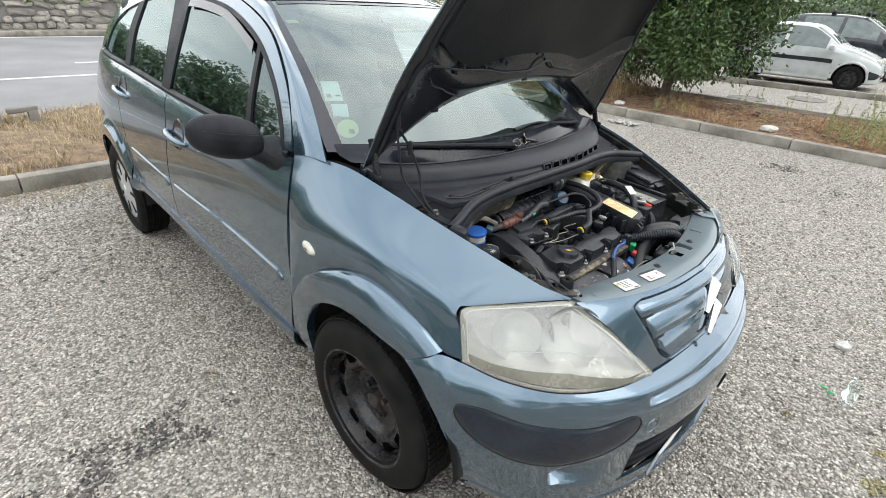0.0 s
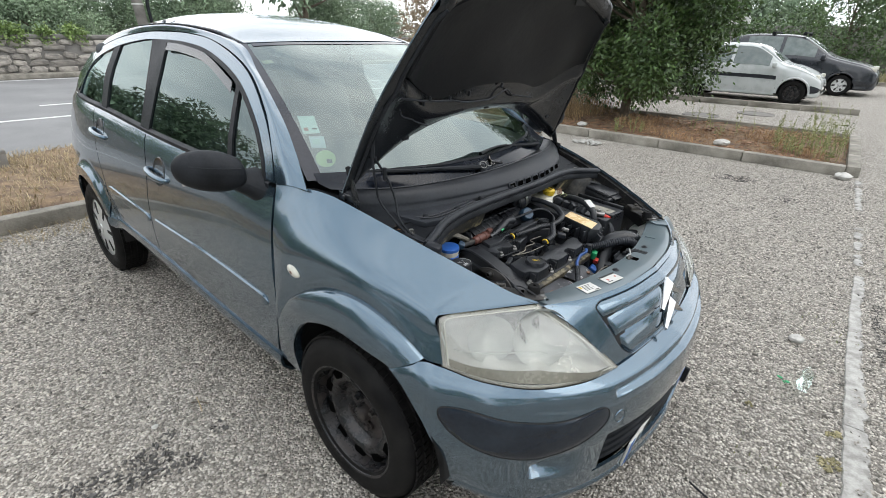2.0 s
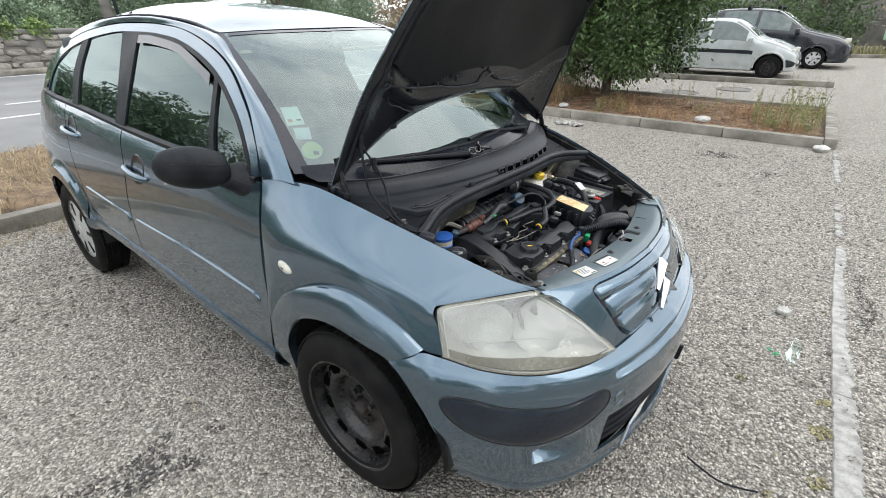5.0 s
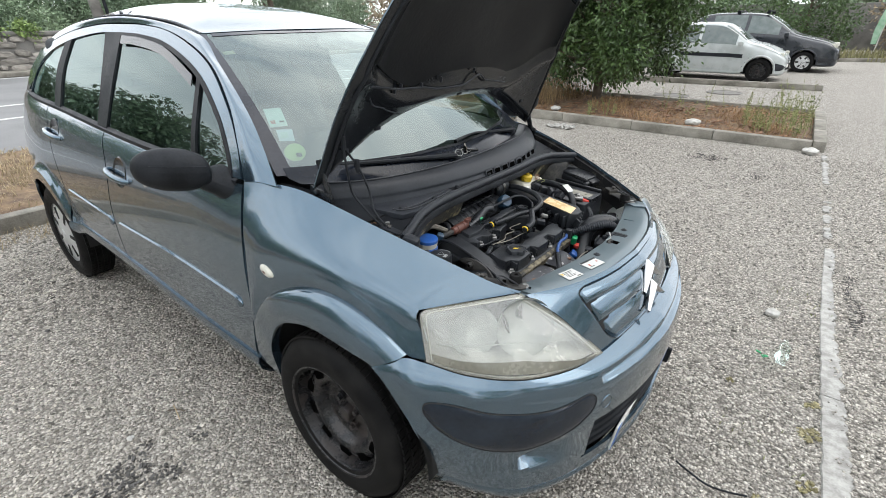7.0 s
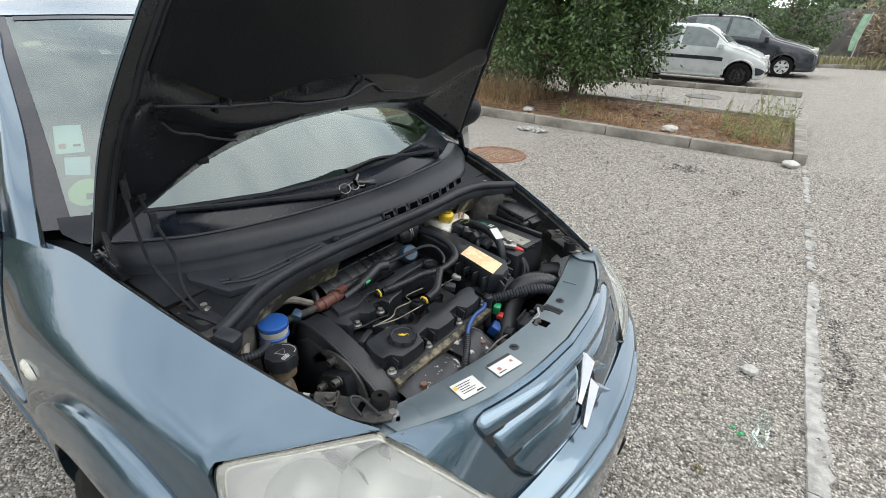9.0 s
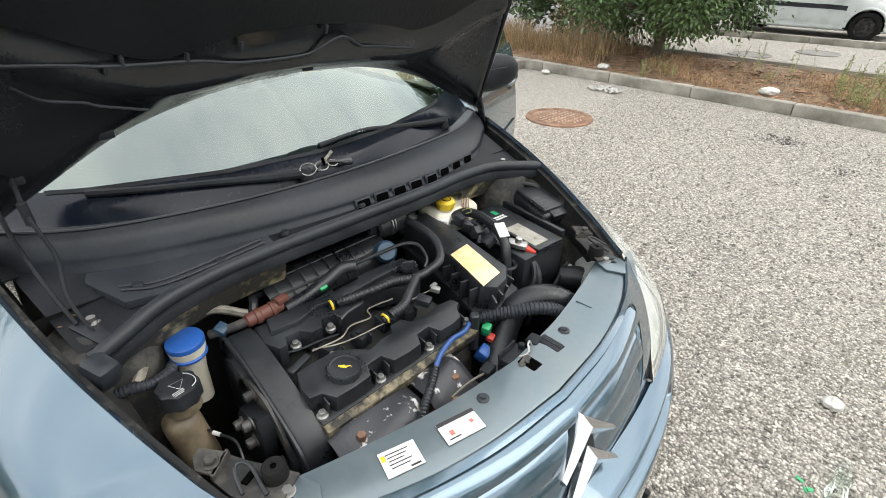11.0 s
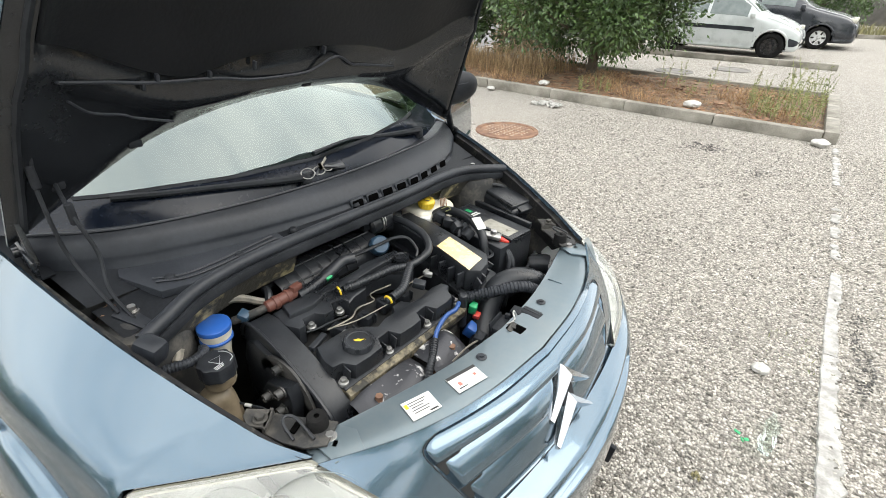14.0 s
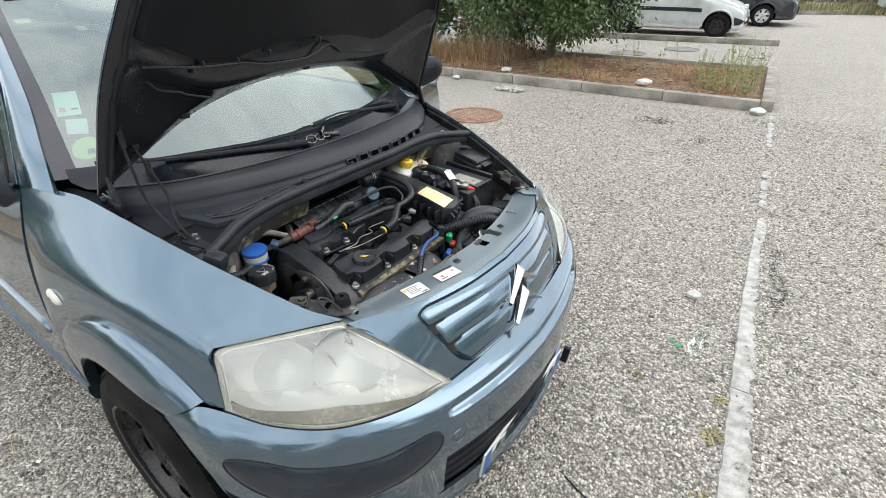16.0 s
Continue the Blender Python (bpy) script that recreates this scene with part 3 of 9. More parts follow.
def scatter(name, n, x0, x1, y0, y1, size, z, material, label, cat, seed, flat=0.15, keep=None, feather=0.0):
    """Small uneven bits laid over the ground as one mesh."""
    r_ = np.random.default_rng(seed)
    x, y = r_.uniform(x0, x1, n), r_.uniform(y0, y1, n)
    if feather:
        e = np.minimum(np.minimum(x - x0, x1 - x), np.minimum(y - y0, y1 - y))
        k = r_.random(n) < np.clip(e / feather, 0, 1)
        x, y = x[k], y[k]
    if keep is not None:
        k = keep(x, y)
        x, y = x[k], y[k]
    n = len(x)
    B = np.array([(x_, y_, z_) for x_ in (-0.66, 0.66) for y_ in (-0.66, 0.66) for z_ in (-0.66, 0.66)])
    T = np.array([(0, 1, 3), (0, 3, 2), (4, 6, 7), (4, 7, 5), (0, 4, 5), (0, 5, 1), (2, 3, 7), (2, 7, 6), (0, 2, 6), (0, 6, 4), (1, 5, 7), (1, 7, 3)])
    q = r_.normal(size=(n, 4)) * (1, 0.28, 0.28, 1)
    q /= np.linalg.norm(q, axis=1)[:, None]
    w_, a, b, c_ = q.T
    R = np.stack([1 - 2 * (b * b + c_ * c_), 2 * (a * b - c_ * w_), 2 * (a * c_ + b * w_), 2 * (a * b + c_ * w_), 1 - 2 * (a * a + c_ * c_), 2 * (b * c_ - a * w_), 2 * (a * c_ - b * w_), 2 * (b * c_ + a * w_), 1 - 2 * (a * a + b * b)], -1).reshape(n, 3, 3)
    s = size * np.exp(r_.normal(0, 0.28, n))
    ax = np.stack([r_.uniform(1.0, 1.85, n), r_.uniform(0.5, 0.85, n), r_.uniform(0.5, 0.85, n)], -1)
    V = B[None] * (1 + r_.normal(0, 0.20, (n, 8, 1))) * (ax * s[:, None] * 0.5)[:, None, :]
    V = np.einsum("nij,nkj->nki", R, V)
    V[..., 2] *= 1 - flat
    V += np.stack([x, y, z + s * 0.22 * r_.uniform(0.2, 1.2, n)], -1)[:, None, :]
    me = bpy.data.meshes.new(name)
    me.vertices.add(n * 8)
    me.vertices.foreach_set("co", V.astype(np.float32).ravel())
    F = (T[None] + 8 * np.arange(n)[:, None, None]).reshape(-1, 3)
    me.loops.add(F.size)
    me.loops.foreach_set("vertex_index", F.astype(np.int32).ravel())
    me.polygons.add(len(F))
    me.polygons.foreach_set("loop_start", np.arange(0, F.size, 3, dtype=np.int32))
    me.update(calc_edges=True)
    me.shade_flat()
    me.materials.append(material)
    return tagged(new(name, me), label, cat, kind="stuff")


tall_weeds("weeds", "wiry green and yellow weeds at the bed's end", [(0.55, 6.35, 0.55, 8), (0.35, 6.5, 0.62, 9), (0.15, 6.3, 0.50, 8), (0.68, 6.6, 0.70, 9), (0.45, 6.85, 0.66, 8), (0.0, 6.6, 0.45, 6), (0.62, 6.15, 0.35, 8), (0.28, 6.15, 0.30, 7), (0.5, 7.2, 0.5, 6)], 13)
tall_weeds("weeds", "sparse wiry weeds along the bed", [(-0.45, 7.3, 0.55, 3), (-1.0, 7.4, 0.45, 3), (-1.3, 7.2, 0.50, 3), (-0.75, 6.9, 0.25, 3), (-1.8, 6.2, 0.30, 6), (-2.0, 6.0, 0.26, 6), (-0.1, 7.8, 0.4, 3)], 14)
off_car = lambda x, y: ~((x > -2.9) & (x < 0.45) & (np.abs(y) < 0.6)) & ~((x < -1.6) & (y > 0.7))
scatter("gravel", 84000, -2.1, 2.6, -2.6, 3.0, 0.0098, 0.0, M_STONES, "loose pale and grey gravel stones", "gravel", 21, keep=off_car, feather=0.7)
scatter("gravel", 16000, -3.7, -1.7, -2.4, -0.4, 0.012, 0.0, M_STONES, "loose pale and grey gravel stones", "gravel", 22, feather=0.5)
scatter("gravel", 34000, -1.9, 2.6, 2.3, 5.6, 0.0100, 0.0, M_STONES, "loose pale and grey gravel stones", "gravel", 23, feather=0.5)
scatter("leaf_litter", 3000, -6.3, 0.7, 5.8, 8.1, 0.045, 0.09, M_LITTER, "brown fallen leaves in the bed", "leaf litter", 24, 0.75)
oil = lambda x, y: ((np.hypot((x + 0.60) / 0.10, (y + 1.30) / 0.27) + 0.5 * np.sin(23 * x + 3) * np.cos(17 * y)) < 1.0)
scatter("oil_stain", 1800, -0.8, -0.4, -1.7, -0.95, 0.0106, 0.001, M_OIL, "black oil-soaked gravel stain", "stain", 25, keep=oil)
spot = lambda cx, cy, r0: (lambda x, y: (np.hypot(x - cx, y - cy) / r0 + 0.35 * np.sin(31 * x) * np.cos(27 * y)) < 0.9)
scatter("dark_spot", 520, -0.25, 0.25, 4.4, 4.9, 0.012, 0.002, M_OIL, "dark stain on the gravel", "stain", 26, keep=spot(0.0, 4.64, 0.17))
scatter("dark_spot", 260, 0.3, 0.75, 3.9, 4.3, 0.011, 0.002, M_OIL, "dark stain on the gravel", "stain", 28, keep=spot(0.52, 4.10, 0.11))
# Streak of dirt and plants, borrowing the oil stain's dark material.
scatter("dark_spot", 420, 1.25, 1.42, 1.4, 2.1, 0.009, 0.003, M_OIL, "dark streak of dirt and plants beside the painted line", "stain", 27, keep=lambda x, y: np.abs(x - 1.33 - 0.03 * np.sin(9 * y)) < 0.03)

# painted line along the bay ends
r_ = np.random.default_rng(5)
line = tagged(new("bay_line"), "worn white painted concrete line across the bays", "line", kind="structure")
pts = [(-0.9, 1.40), (0.07, 1.337), (0.78, 1.283), (1.30, 1.245), (1.93, 1.211), (2.45, 1.196), (3.15, 1.148), (4.24, 1.085), (5.5, 1.0)]
ys, xs_ = [p_[0] for p_ in pts], [p_[1] for p_ in pts]
y = -0.9
while y < 5.5:
    L_ = r_.uniform(0.06, 0.22) if y > 1.9 else r_.uniform(0.5, 0.9)
    if not (y > 1.9 and r_.random() < 0.42):
        m_ = max(6, int(L_ / 0.012))
        yy_ = np.linspace(y, min(y + L_, 5.5), m_)
        xc = np.interp(yy_, ys, xs_)
        wob = lambda a, b, w: np.convolve(r_.uniform(a, b, m_ + w - 1), np.ones(w) / w, "valid")
        end = np.clip(np.minimum(yy_ - y, y + L_ - yy_) / 0.02, 0.25 if y > 1.9 else 1.0, 1)
        hw_ = np.interp(yy_, [-0.9, 0.3, 1.2, 2.0], [0.060, 0.053, 0.043, 0.036])
        wl_, wr_ = (hw_ - 0.008 + wob(-0.006, 0.004, 3)) * end, (hw_ + 0.002 + wob(-0.030, 0.014, 4)) * end
        top = 0.0088 + 0 * yy_
        part("line_piece", Mb().sheet(np.array([np.stack([xc - wl_, yy_, top - 0.006], -1), np.stack([xc - wl_ + 0.004, yy_, top], -1), np.stack([xc + 0 * wl_, yy_, top + 0.001], -1), np.stack([xc + wr_ - 0.004, yy_, top], -1), np.stack([xc + wr_, yy_, top - 0.006], -1)]), centre=(1.2, 2, -5)), M_LINE, line)
    y += L_ + 0.004

on_line = lambda x, y: np.abs(x - np.interp(y, ys, xs_) - 0.030) < 0.030
scatter("gravel", 2600, 1.05, 1.45, -0.9, 3.0, 0.0105, 0.0085, M_STONES, "gravel stones strewn over the painted line", "gravel", 29, keep=lambda x, y: on_line(x, y) & (np.sin(37 * y) * np.cos(61 * y + 40 * x) > 0.15))
M_MOSS = mat("dry_moss", (0.22, 0.195, 0.10), (0.35, 0.315, 0.19), rough=0.9, island=0.4)
moss_at = ((1.228, 0.648, 0.028), (1.232, 0.454, 0.045), (1.243, 0.172, 0.030), (1.124, 0.02, 0.022), (0.93, 0.62, 0.02))
scatter("moss", 5200, 0.88, 1.30, -0.03, 0.72, 0.010, 0.004, M_MOSS, "yellowish dry moss among the gravel", "moss", 30, keep=lambda x, y: np.any([np.hypot(x - a, y - b) < c * (0.8 + 0.3 * np.sin(90 * x + 70 * y)) for a, b, c in moss_at], 0))

# manhole cover
M_STUD = mat("sandy_rust", (0.20, 0.12, 0.08), (0.46, 0.38, 0.29), rough=0.9, vs=40, fine=200)
for mx, my, words in ((-1.815, 3.77, "rusty round cast-iron manhole cover flush with gravel"), (-1.75, 9.45, "dark round cast-iron cover in the next bay"), (-0.98, 10.52, "dark round cast-iron cover in the next bay")):
    man = thing("manhole_cover", words, "manhole cover", (mx, my, 0.0))
    part("cover", Mb().rev([(0, 0.012), (0.27, 0.012), (0.275, 0.010), (0.28, 0.006), (0.29, 0.006), (0.295, 0.014), (0.335, 0.014), (0.34, 0.0)], (0, 0, 0), (0, 0, 1), 48), M_RUST if my < 5 else M_POLE, man)
    for i in range(-4, 5):
        for j in range(-4, 5):
            if my < 5 and i * i + j * j < 19:
                part("stud", Mb().box((0.042, 0.016, 0.006), (0.055 * i, 0.055 * j, 0.014), (0, 0, 45 if i % 2 else -45), bev=0.002), M_STUD, man)

# loose things on the gravel
def rock(name, loc, r0, label, material, seed, squash=0.6):
    r2 = np.random.default_rng(seed)
    bm = bmesh.new()
    bmesh.ops.create_icosphere(bm, subdivisions=3, radius=r0)
    off = r2.uniform(0, 50, 3)
    for w in bm.verts:
        d = noise.fractal(Vector(w.co / r0 * 1.1) + Vector(off), 1.0, 2.0, 4)
        w.co = w.co * (1 + 0.28 * d)
        w.co.z *= squash
    me = bpy.data.meshes.new(name)
    bm.to_mesh(me)
    bm.free()
    me.materials.append(material)
    ob = new(name, me)
    ob.location = loc
    return tagged(ob, label, "stone")


rock("stone", (1.005, 1.32, 0.016), 0.034, "chalky white stone lying on gravel", M_TUFF, 1)
rock("stone", (-0.78, -1.146, 0.010), 0.013, "small white pebble on grey gravel", M_TUFF, 2)
for k, (x, y, r0) in enumerate([(0.87, 5.5, 0.09), (-0.55, 6.05, 0.10), (-2.6, 6.0, 0.08), (-3.2, 5.5, 0.06)]):
    rock("stone", (x, y, 0.03 if y < 5.6 else 0.12), r0, "pale rubble stone beside the kerb", M_TUFF, 5 + k, 0.45)
rock("stone", (-1.88, -1.11, 0.008), 0.010, "dark lump lying on pale gravel", M_OIL, 17)
tagged(part("straw_stalk", Mb().tube([(-0.825, -0.964, 0.012), (-0.78, -0.973, 0.016), (-0.728, -0.985, 0.011)], 0.0022, 6, 10), M_STRAW), "pale dry straw stalk lying on gravel", "straw")
tagged(part("twig", Mb().tube([(-0.812, -0.992, 0.012), (-0.785, -0.968, 0.015), (-0.758, -0.950, 0.012)], 0.0026, 6, 10), M_BARK), "short dark twig lying on gravel", "twig")
bag = thing("crumpled_paper", "crumpled white paper rubbish on gravel by the kerb", "rubbish", (-2.05, 5.22, 0.0))
for k in range(7):
    P = np.zeros((8, 8, 3))
    U, V_ = np.meshgrid(np.linspace(-1, 1, 8), np.linspace(-1, 1, 8))
    P[..., 0], P[..., 1] = 0.09 * U + rng.normal(0, 0.02, U.shape), 0.06 * V_ + rng.normal(0, 0.015, U.shape)
    P[..., 2] = np.abs(rng.normal(0.022, 0.015, U.shape)) + 0.006
    part("fold", Mb().sheet(P * 0.8 + (rng.uniform(-0.22, 0.22), rng.uniform(-0.10, 0.10), 0)), M_TUFF, bag)
M_CLEAR = glass("clear_plastic", (0.93, 0.97, 0.95), rough=0.2, blend=1.12)
bottle = thing("crushed_bottle", "crushed clear plastic bottle with green scraps", "bottle", (1.09, 0.94, 0.03))
P = np.array([[(0.02 * k_ * np.cos(t) * (1 + 0.3 * np.sin(3 * t + l * 20)), l, 0.014 * k_ * np.sin(t)) for t in np.linspace(0, 2 * np.pi, 18)] for l, k_ in ((-0.11, 0.3), (-0.10, 0.9), (-0.05, 1.25), (0.0, 0.9), (0.05, 1.2), (0.08, 0.8), (0.10, 0.35), (0.125, 0.35))])
part("bottle_body", Mb().sheet(P, centre=(0, 0, 0)), M_CLEAR, bottle)
for k in range(3):
    part("green_scrap", Mb().box((0.022, 0.012, 0.004), (-0.05 + rng.normal(0, 0.02), -0.09 + rng.normal(0, 0.03), 0.002), (20 * k, 15, 50 * k), bev=0.001), M_GREEN, bottle)
cable = tagged(part("loose_cable", Mb().tube([(0.87, 0.0, 0.022), (0.92, -0.025, 0.026), (0.98, -0.04, 0.024), (1.04, -0.03, 0.026), (1.09, -0.005, 0.022)], 0.0035, 6, 40), M_BLACKPL), "thin black cable lying on gravel", "cable")


# ---- trees, hedges and the far side ----
M_BRUSH = mat("dry_brush", (0.20, 0.13, 0.065), (0.36, 0.26, 0.14), rough=0.85, island=0.4)


def leaf_cloud(centres, radii, n, size, seed, aspect=0.45, droop=0.2, shell=0.55):
    """Many small folded leaves round clump centres, as raw places and faces."""
    r_ = np.random.default_rng(seed)
    centres, radii = np.asarray(centres, float), np.asarray(radii, float)
    pick = r_.choice(len(centres), n, p=radii**2 / np.sum(radii**2))
    d = r_.normal(size=(n, 3))
    d /= np.linalg.norm(d, axis=1)[:, None]
    rad = radii[pick] * (shell + (1 - shell) * r_.random(n)) * np.clip(r_.normal(1, 0.13, n), 0.6, 1.4)
    p = centres[pick] + d * rad[:, None]
    a = d + r_.normal(0, 0.7, (n, 3))
    a[:, 2] -= droop
    a /= np.linalg.norm(a, axis=1)[:, None]
    b = np.cross(a, r_.normal(size=(n, 3)))
    b /= np.linalg.norm(b, axis=1)[:, None]
    c_ = np.cross(a, b)
    s = size * r_.uniform(0.6, 1.25, n)[:, None]
    V = np.stack([p, p + a * s * 0.45 + b * s * aspect * 0.5 + c_ * s * 0.06, p + a * s, p + a * s * 0.45 - b * s * aspect * 0.5 + c_ * s * 0.06], 1)
    return V


def leaves(name, V, material, parent, label=""):
    n = len(V)
    me = bpy.data.meshes.new(name)
    me.vertices.add(4 * n)
    me.vertices.foreach_set("co", V.astype(np.float32).ravel())
    F = (np.array([(0, 1, 2), (0, 2, 3)])[None] + 4 * np.arange(n)[:, None, None]).reshape(-1, 3)
    me.loops.add(F.size)
    me.loops.foreach_set("vertex_index", F.astype(np.int32).ravel())
    me.polygons.add(len(F))
    me.polygons.foreach_set("loop_start", np.arange(0, F.size, 3, dtype=np.int32))
    me.update(calc_edges=True)
    return part(name, me, material, parent, label)


def tree(name, label, loc, height, spread, n, size, material, seed, trunk=0.06, low=0.25, clumps=60, aspect=0.45, category="tree", droop=0.2):
    r_ = np.random.default_rng(seed)
    t = thing(name, label, category, loc)
    C_, R_ = [], []
    wood = Mb().tube([(0, 0, -0.05), (0.03 * height * 0.2, 0.02, height * 0.3), (-0.02, 0.03, height * 0.62), (0.03, 0, height * 0.9)], [trunk, trunk * 0.8, trunk * 0.5, trunk * 0.12], 9, 16)
    for k in range(clumps):
        h = low + (1 - low) * (k + r_.random()) / clumps
        env = spread * np.sin(np.pi * np.clip((h - low + 0.10) / (1.08 - low + 0.10), 0, 1)) ** 0.6
        a = r_.uniform(0, 2 * np.pi)
        q = env * math.sqrt(r_.uniform(0.05, 1.0)) * r_.uniform(0.75, 1.08)
        c_ = np.array((q * math.cos(a), q * math.sin(a), h * height))
        C_.append(c_)
        R_.append(spread * r_.uniform(0.16, 0.36))
        if k % 3 == 0:
            b0 = np.array((0, 0, max(0.05, h * 0.62) * height))
            wood.tube([b0, b0 * 0.5 + c_ * 0.5 + (0, 0, -0.03 * height), c_], [trunk * 0.38, trunk * 0.22, trunk * 0.06], 6, 8)
    part("trunk", wood, M_BARK, t)
    leaves("crown", leaf_cloud(C_, R_, n, size, seed + 100, aspect, droop), material, t)
    return t


tree("laurel_tree", "bushy dark green laurel tree in a dry bed", (-2.5, 7.4, 0.08), 4.6, 1.75, 100000, 0.078, M_LEAF, 1, 0.085, 0.135, 130)
blades("dry_brush", -6.3, -2.9, 6.3, 8.2, 2600, 0.55, 0.004, 0.08, M_BRUSH, "tall tangled dry brush at the bed's end", 19, 0.9, patchy)
tree("dry_bush", "brown dry bush in the planted bed", (-4.3, 8.7, 0.0), 1.5, 1.0, 7000, 0.07, M_REDLEAF, 51, 0.04, 0.05, 40, category="bush")
tree("shrub", "dark evergreen shrub behind the laurel", (-5.3, 9.0, 0.0), 2.4, 1.2, 9000, 0.12, M_LEAF, 2, 0.07, 0.1, 60)
# stone wall across the road
wall = tagged(new("wall_north"), "grey rubble stone wall across the road", "wall", kind="structure")
part("wall_core", Mb().box((0.5, 60, 1.06), (-18.75, 8, 0.53), bev=0.03), M_MORTAR, wall)
part("wall_cap", Mb().box((0.62, 60, 0.14), (-18.75, 8, 1.12), bev=0.05, seg=3), M_MORTAR, wall)
part("wall_foot", Mb().box((0.9, 60, 0.14), (-18.3, 8, 0.07), bev=0.03), M_CONC, wall)
r_ = np.random.default_rng(8)
stone_mesh = []
for k in range(8):
    bm = bmesh.new()
    bmesh.ops.create_cube(bm, size=1)
    bmesh.ops.bevel(bm, geom=bm.edges[:], offset=0.22, segments=1, profile=0.5, affect="EDGES")
    for w in bm.verts:
        w.co += Vector(r_.normal(0, 0.06, 3))
    me = bpy.data.meshes.new("stone")
    bm.to_mesh(me)
    bm.free()
    me.materials.append(M_STONE)
    stone_mesh.append(me)
cnt = 0
for lvl in range(5):
    y = -5.5 + r_.uniform(0, 0.3)
    while y < 11 and cnt < 300:
        L_ = r_.uniform(0.16, 0.62)
        h = r_.uniform(0.13, 0.21)
        if r_.random() < 0.97:
            ob = new("stone", stone_mesh[r_.integers(8)])
            ob.matrix_basis = pose(-18.50, y + L_ / 2, 0.22 + 0.185 * lvl + r_.normal(0, 0.02), r_.normal(0, 6), 0, 0) @ Matrix.Diagonal((0.14, L_, h, 1))
            ob.parent = wall
            cnt += 1
        y += L_ + r_.uniform(0.02, 0.07)

for k, (x, y, h, sp, n) in enumerate([(-23, -5, 4.0, 3.0, 5200), (-24, 0.0, 3.7, 3.0, 6500), (-26, 5.0, 2.9, 2.6, 5200), (-22.5, 3.0, 2.2, 2.0, 3600), (-25, 10.5, 3.3, 2.0, 4200), (-22, 15.5, 3.0, 2.4, 5200), (-22.5, 8.6, 2.6, 1.8, 3200), (-24, 20, 3.0, 2.6, 4000), (-23.5, -2.6, 3.7, 2.4, 4800), (-25, 2.6, 3.1, 2.4, 4200), (-25, 7.4, 2.6, 2.0, 3600)]):
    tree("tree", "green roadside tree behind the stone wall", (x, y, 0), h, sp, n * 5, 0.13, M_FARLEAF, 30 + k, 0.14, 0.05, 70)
tree("tall_tree", "sparse open-crowned tree against the sky", (-19.8, 12.5, 0), 6.6, 2.6, 1500, 0.36, M_FARLEAF, 41, 0.16, 0.42, 30)
tree("red_hedge", "reddish-brown hedge behind the car park", (-12.5, 14.0, 0), 3.3, 2.3, 5200, 0.18, M_REDLEAF, 42, 0.08, 0.05, 50, category="hedge")
tree("red_hedge", "reddish-brown hedge behind the car park", (-10.5, 16.5, 0), 3.2, 2.3, 5200, 0.18, M_REDLEAF, 43, 0.08, 0.05, 50, category="hedge")
tree("tree", "green tree behind the parked cars", (-8.5, 26, 0), 3.2, 2.6, 9000, 0.26, M_FARLEAF, 44, 0.16, 0.1, 50)
tree("tree", "green tree behind the parked cars", (-6.5, 36, 0), 3.3, 3.6, 12000, 0.30, M_FARLEAF, 45, 0.16, 0.1, 50)
tree("tree", "green tree behind the parked cars", (2.5, 40, 0), 5.0, 4.2, 14000, 0.30, M_FARLEAF, 46, 0.16, 0.1, 50)
tree("shrub", "dense green shrub behind the far cars", (-1.0, 25.5, 0), 3.9, 2.0, 14000, 0.13, M_LEAF, 47, 0.08, 0.03, 50)
tree("shrub", "dense green shrub behind the far cars", (-4.4, 25.5, 0), 2.0, 1.6, 6000, 0.15, M_LEAF, 48, 0.08, 0.03, 50)
tree("shrub", "brown scrubby bush at the far edge", (3.2, 27.5, 0), 2.4, 2.2, 4500, 0.18, M_REDLEAF, 49, 0.08, 0.03, 50)
structure("wall_east", Mb().box((60, 0.4, 2.0), (0, 30, 1.0), bev=0.03), M_MORTAR, "old stone wall behind the far trees", "wall")
# more trees, out of view, added for reflections in the car's side
for k, (x, y, h, sp) in enumerate([(-23, -10, 6.4, 3.2), (-20.5, -7.8, 5.0, 2.6), (-22, -15, 5.6, 3.2), (-23, -20.5, 5.4, 3.2), (-21, -26, 5.8, 3.4), (-14, -22, 5.2, 3.2), (-19, -31, 6.0, 3.4)]):
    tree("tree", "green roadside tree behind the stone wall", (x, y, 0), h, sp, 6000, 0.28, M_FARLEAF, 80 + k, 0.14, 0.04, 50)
# unseen trees at the near edge of the car park, added for dark reflections
for k, (x, y, h, sp) in enumerate([(-7, -13, 4.6, 3.0), (-1, -14, 5.2, 3.2), (5.5, -13, 5.6, 3.2), (12, -10, 8.5, 3.6), (-13, -12, 4.8, 3.2), (17, 0, 8.5, 3.6), (18, 9, 7.5, 3.6), (16, 18, 8.0, 3.6), (15.5, -5, 7.5, 3.4), (17, 5, 8.0, 3.2)]):
    tree("tree", "unseen green tree at the car park's edge, for reflections", (x, y, 0), h, sp, 6000, 0.32, M_FARLEAF, 60 + k, 0.14, 0.05, 46)

V = leaf_cloud([(-18.55, y_ + 0.2 * math.sin(9 * y_), 1.2 + 0.05 * math.sin(5 * y_)) for y_ in list(np.arange(-3.4, -1.9, 0.25)) + list(np.arange(0.2, 3.6, 0.25))], [0.22 + 0.1 * math.sin(3 * k_) for k_ in range(20)], 5000, 0.09, 93, 0.7, 0.3, 0.3)
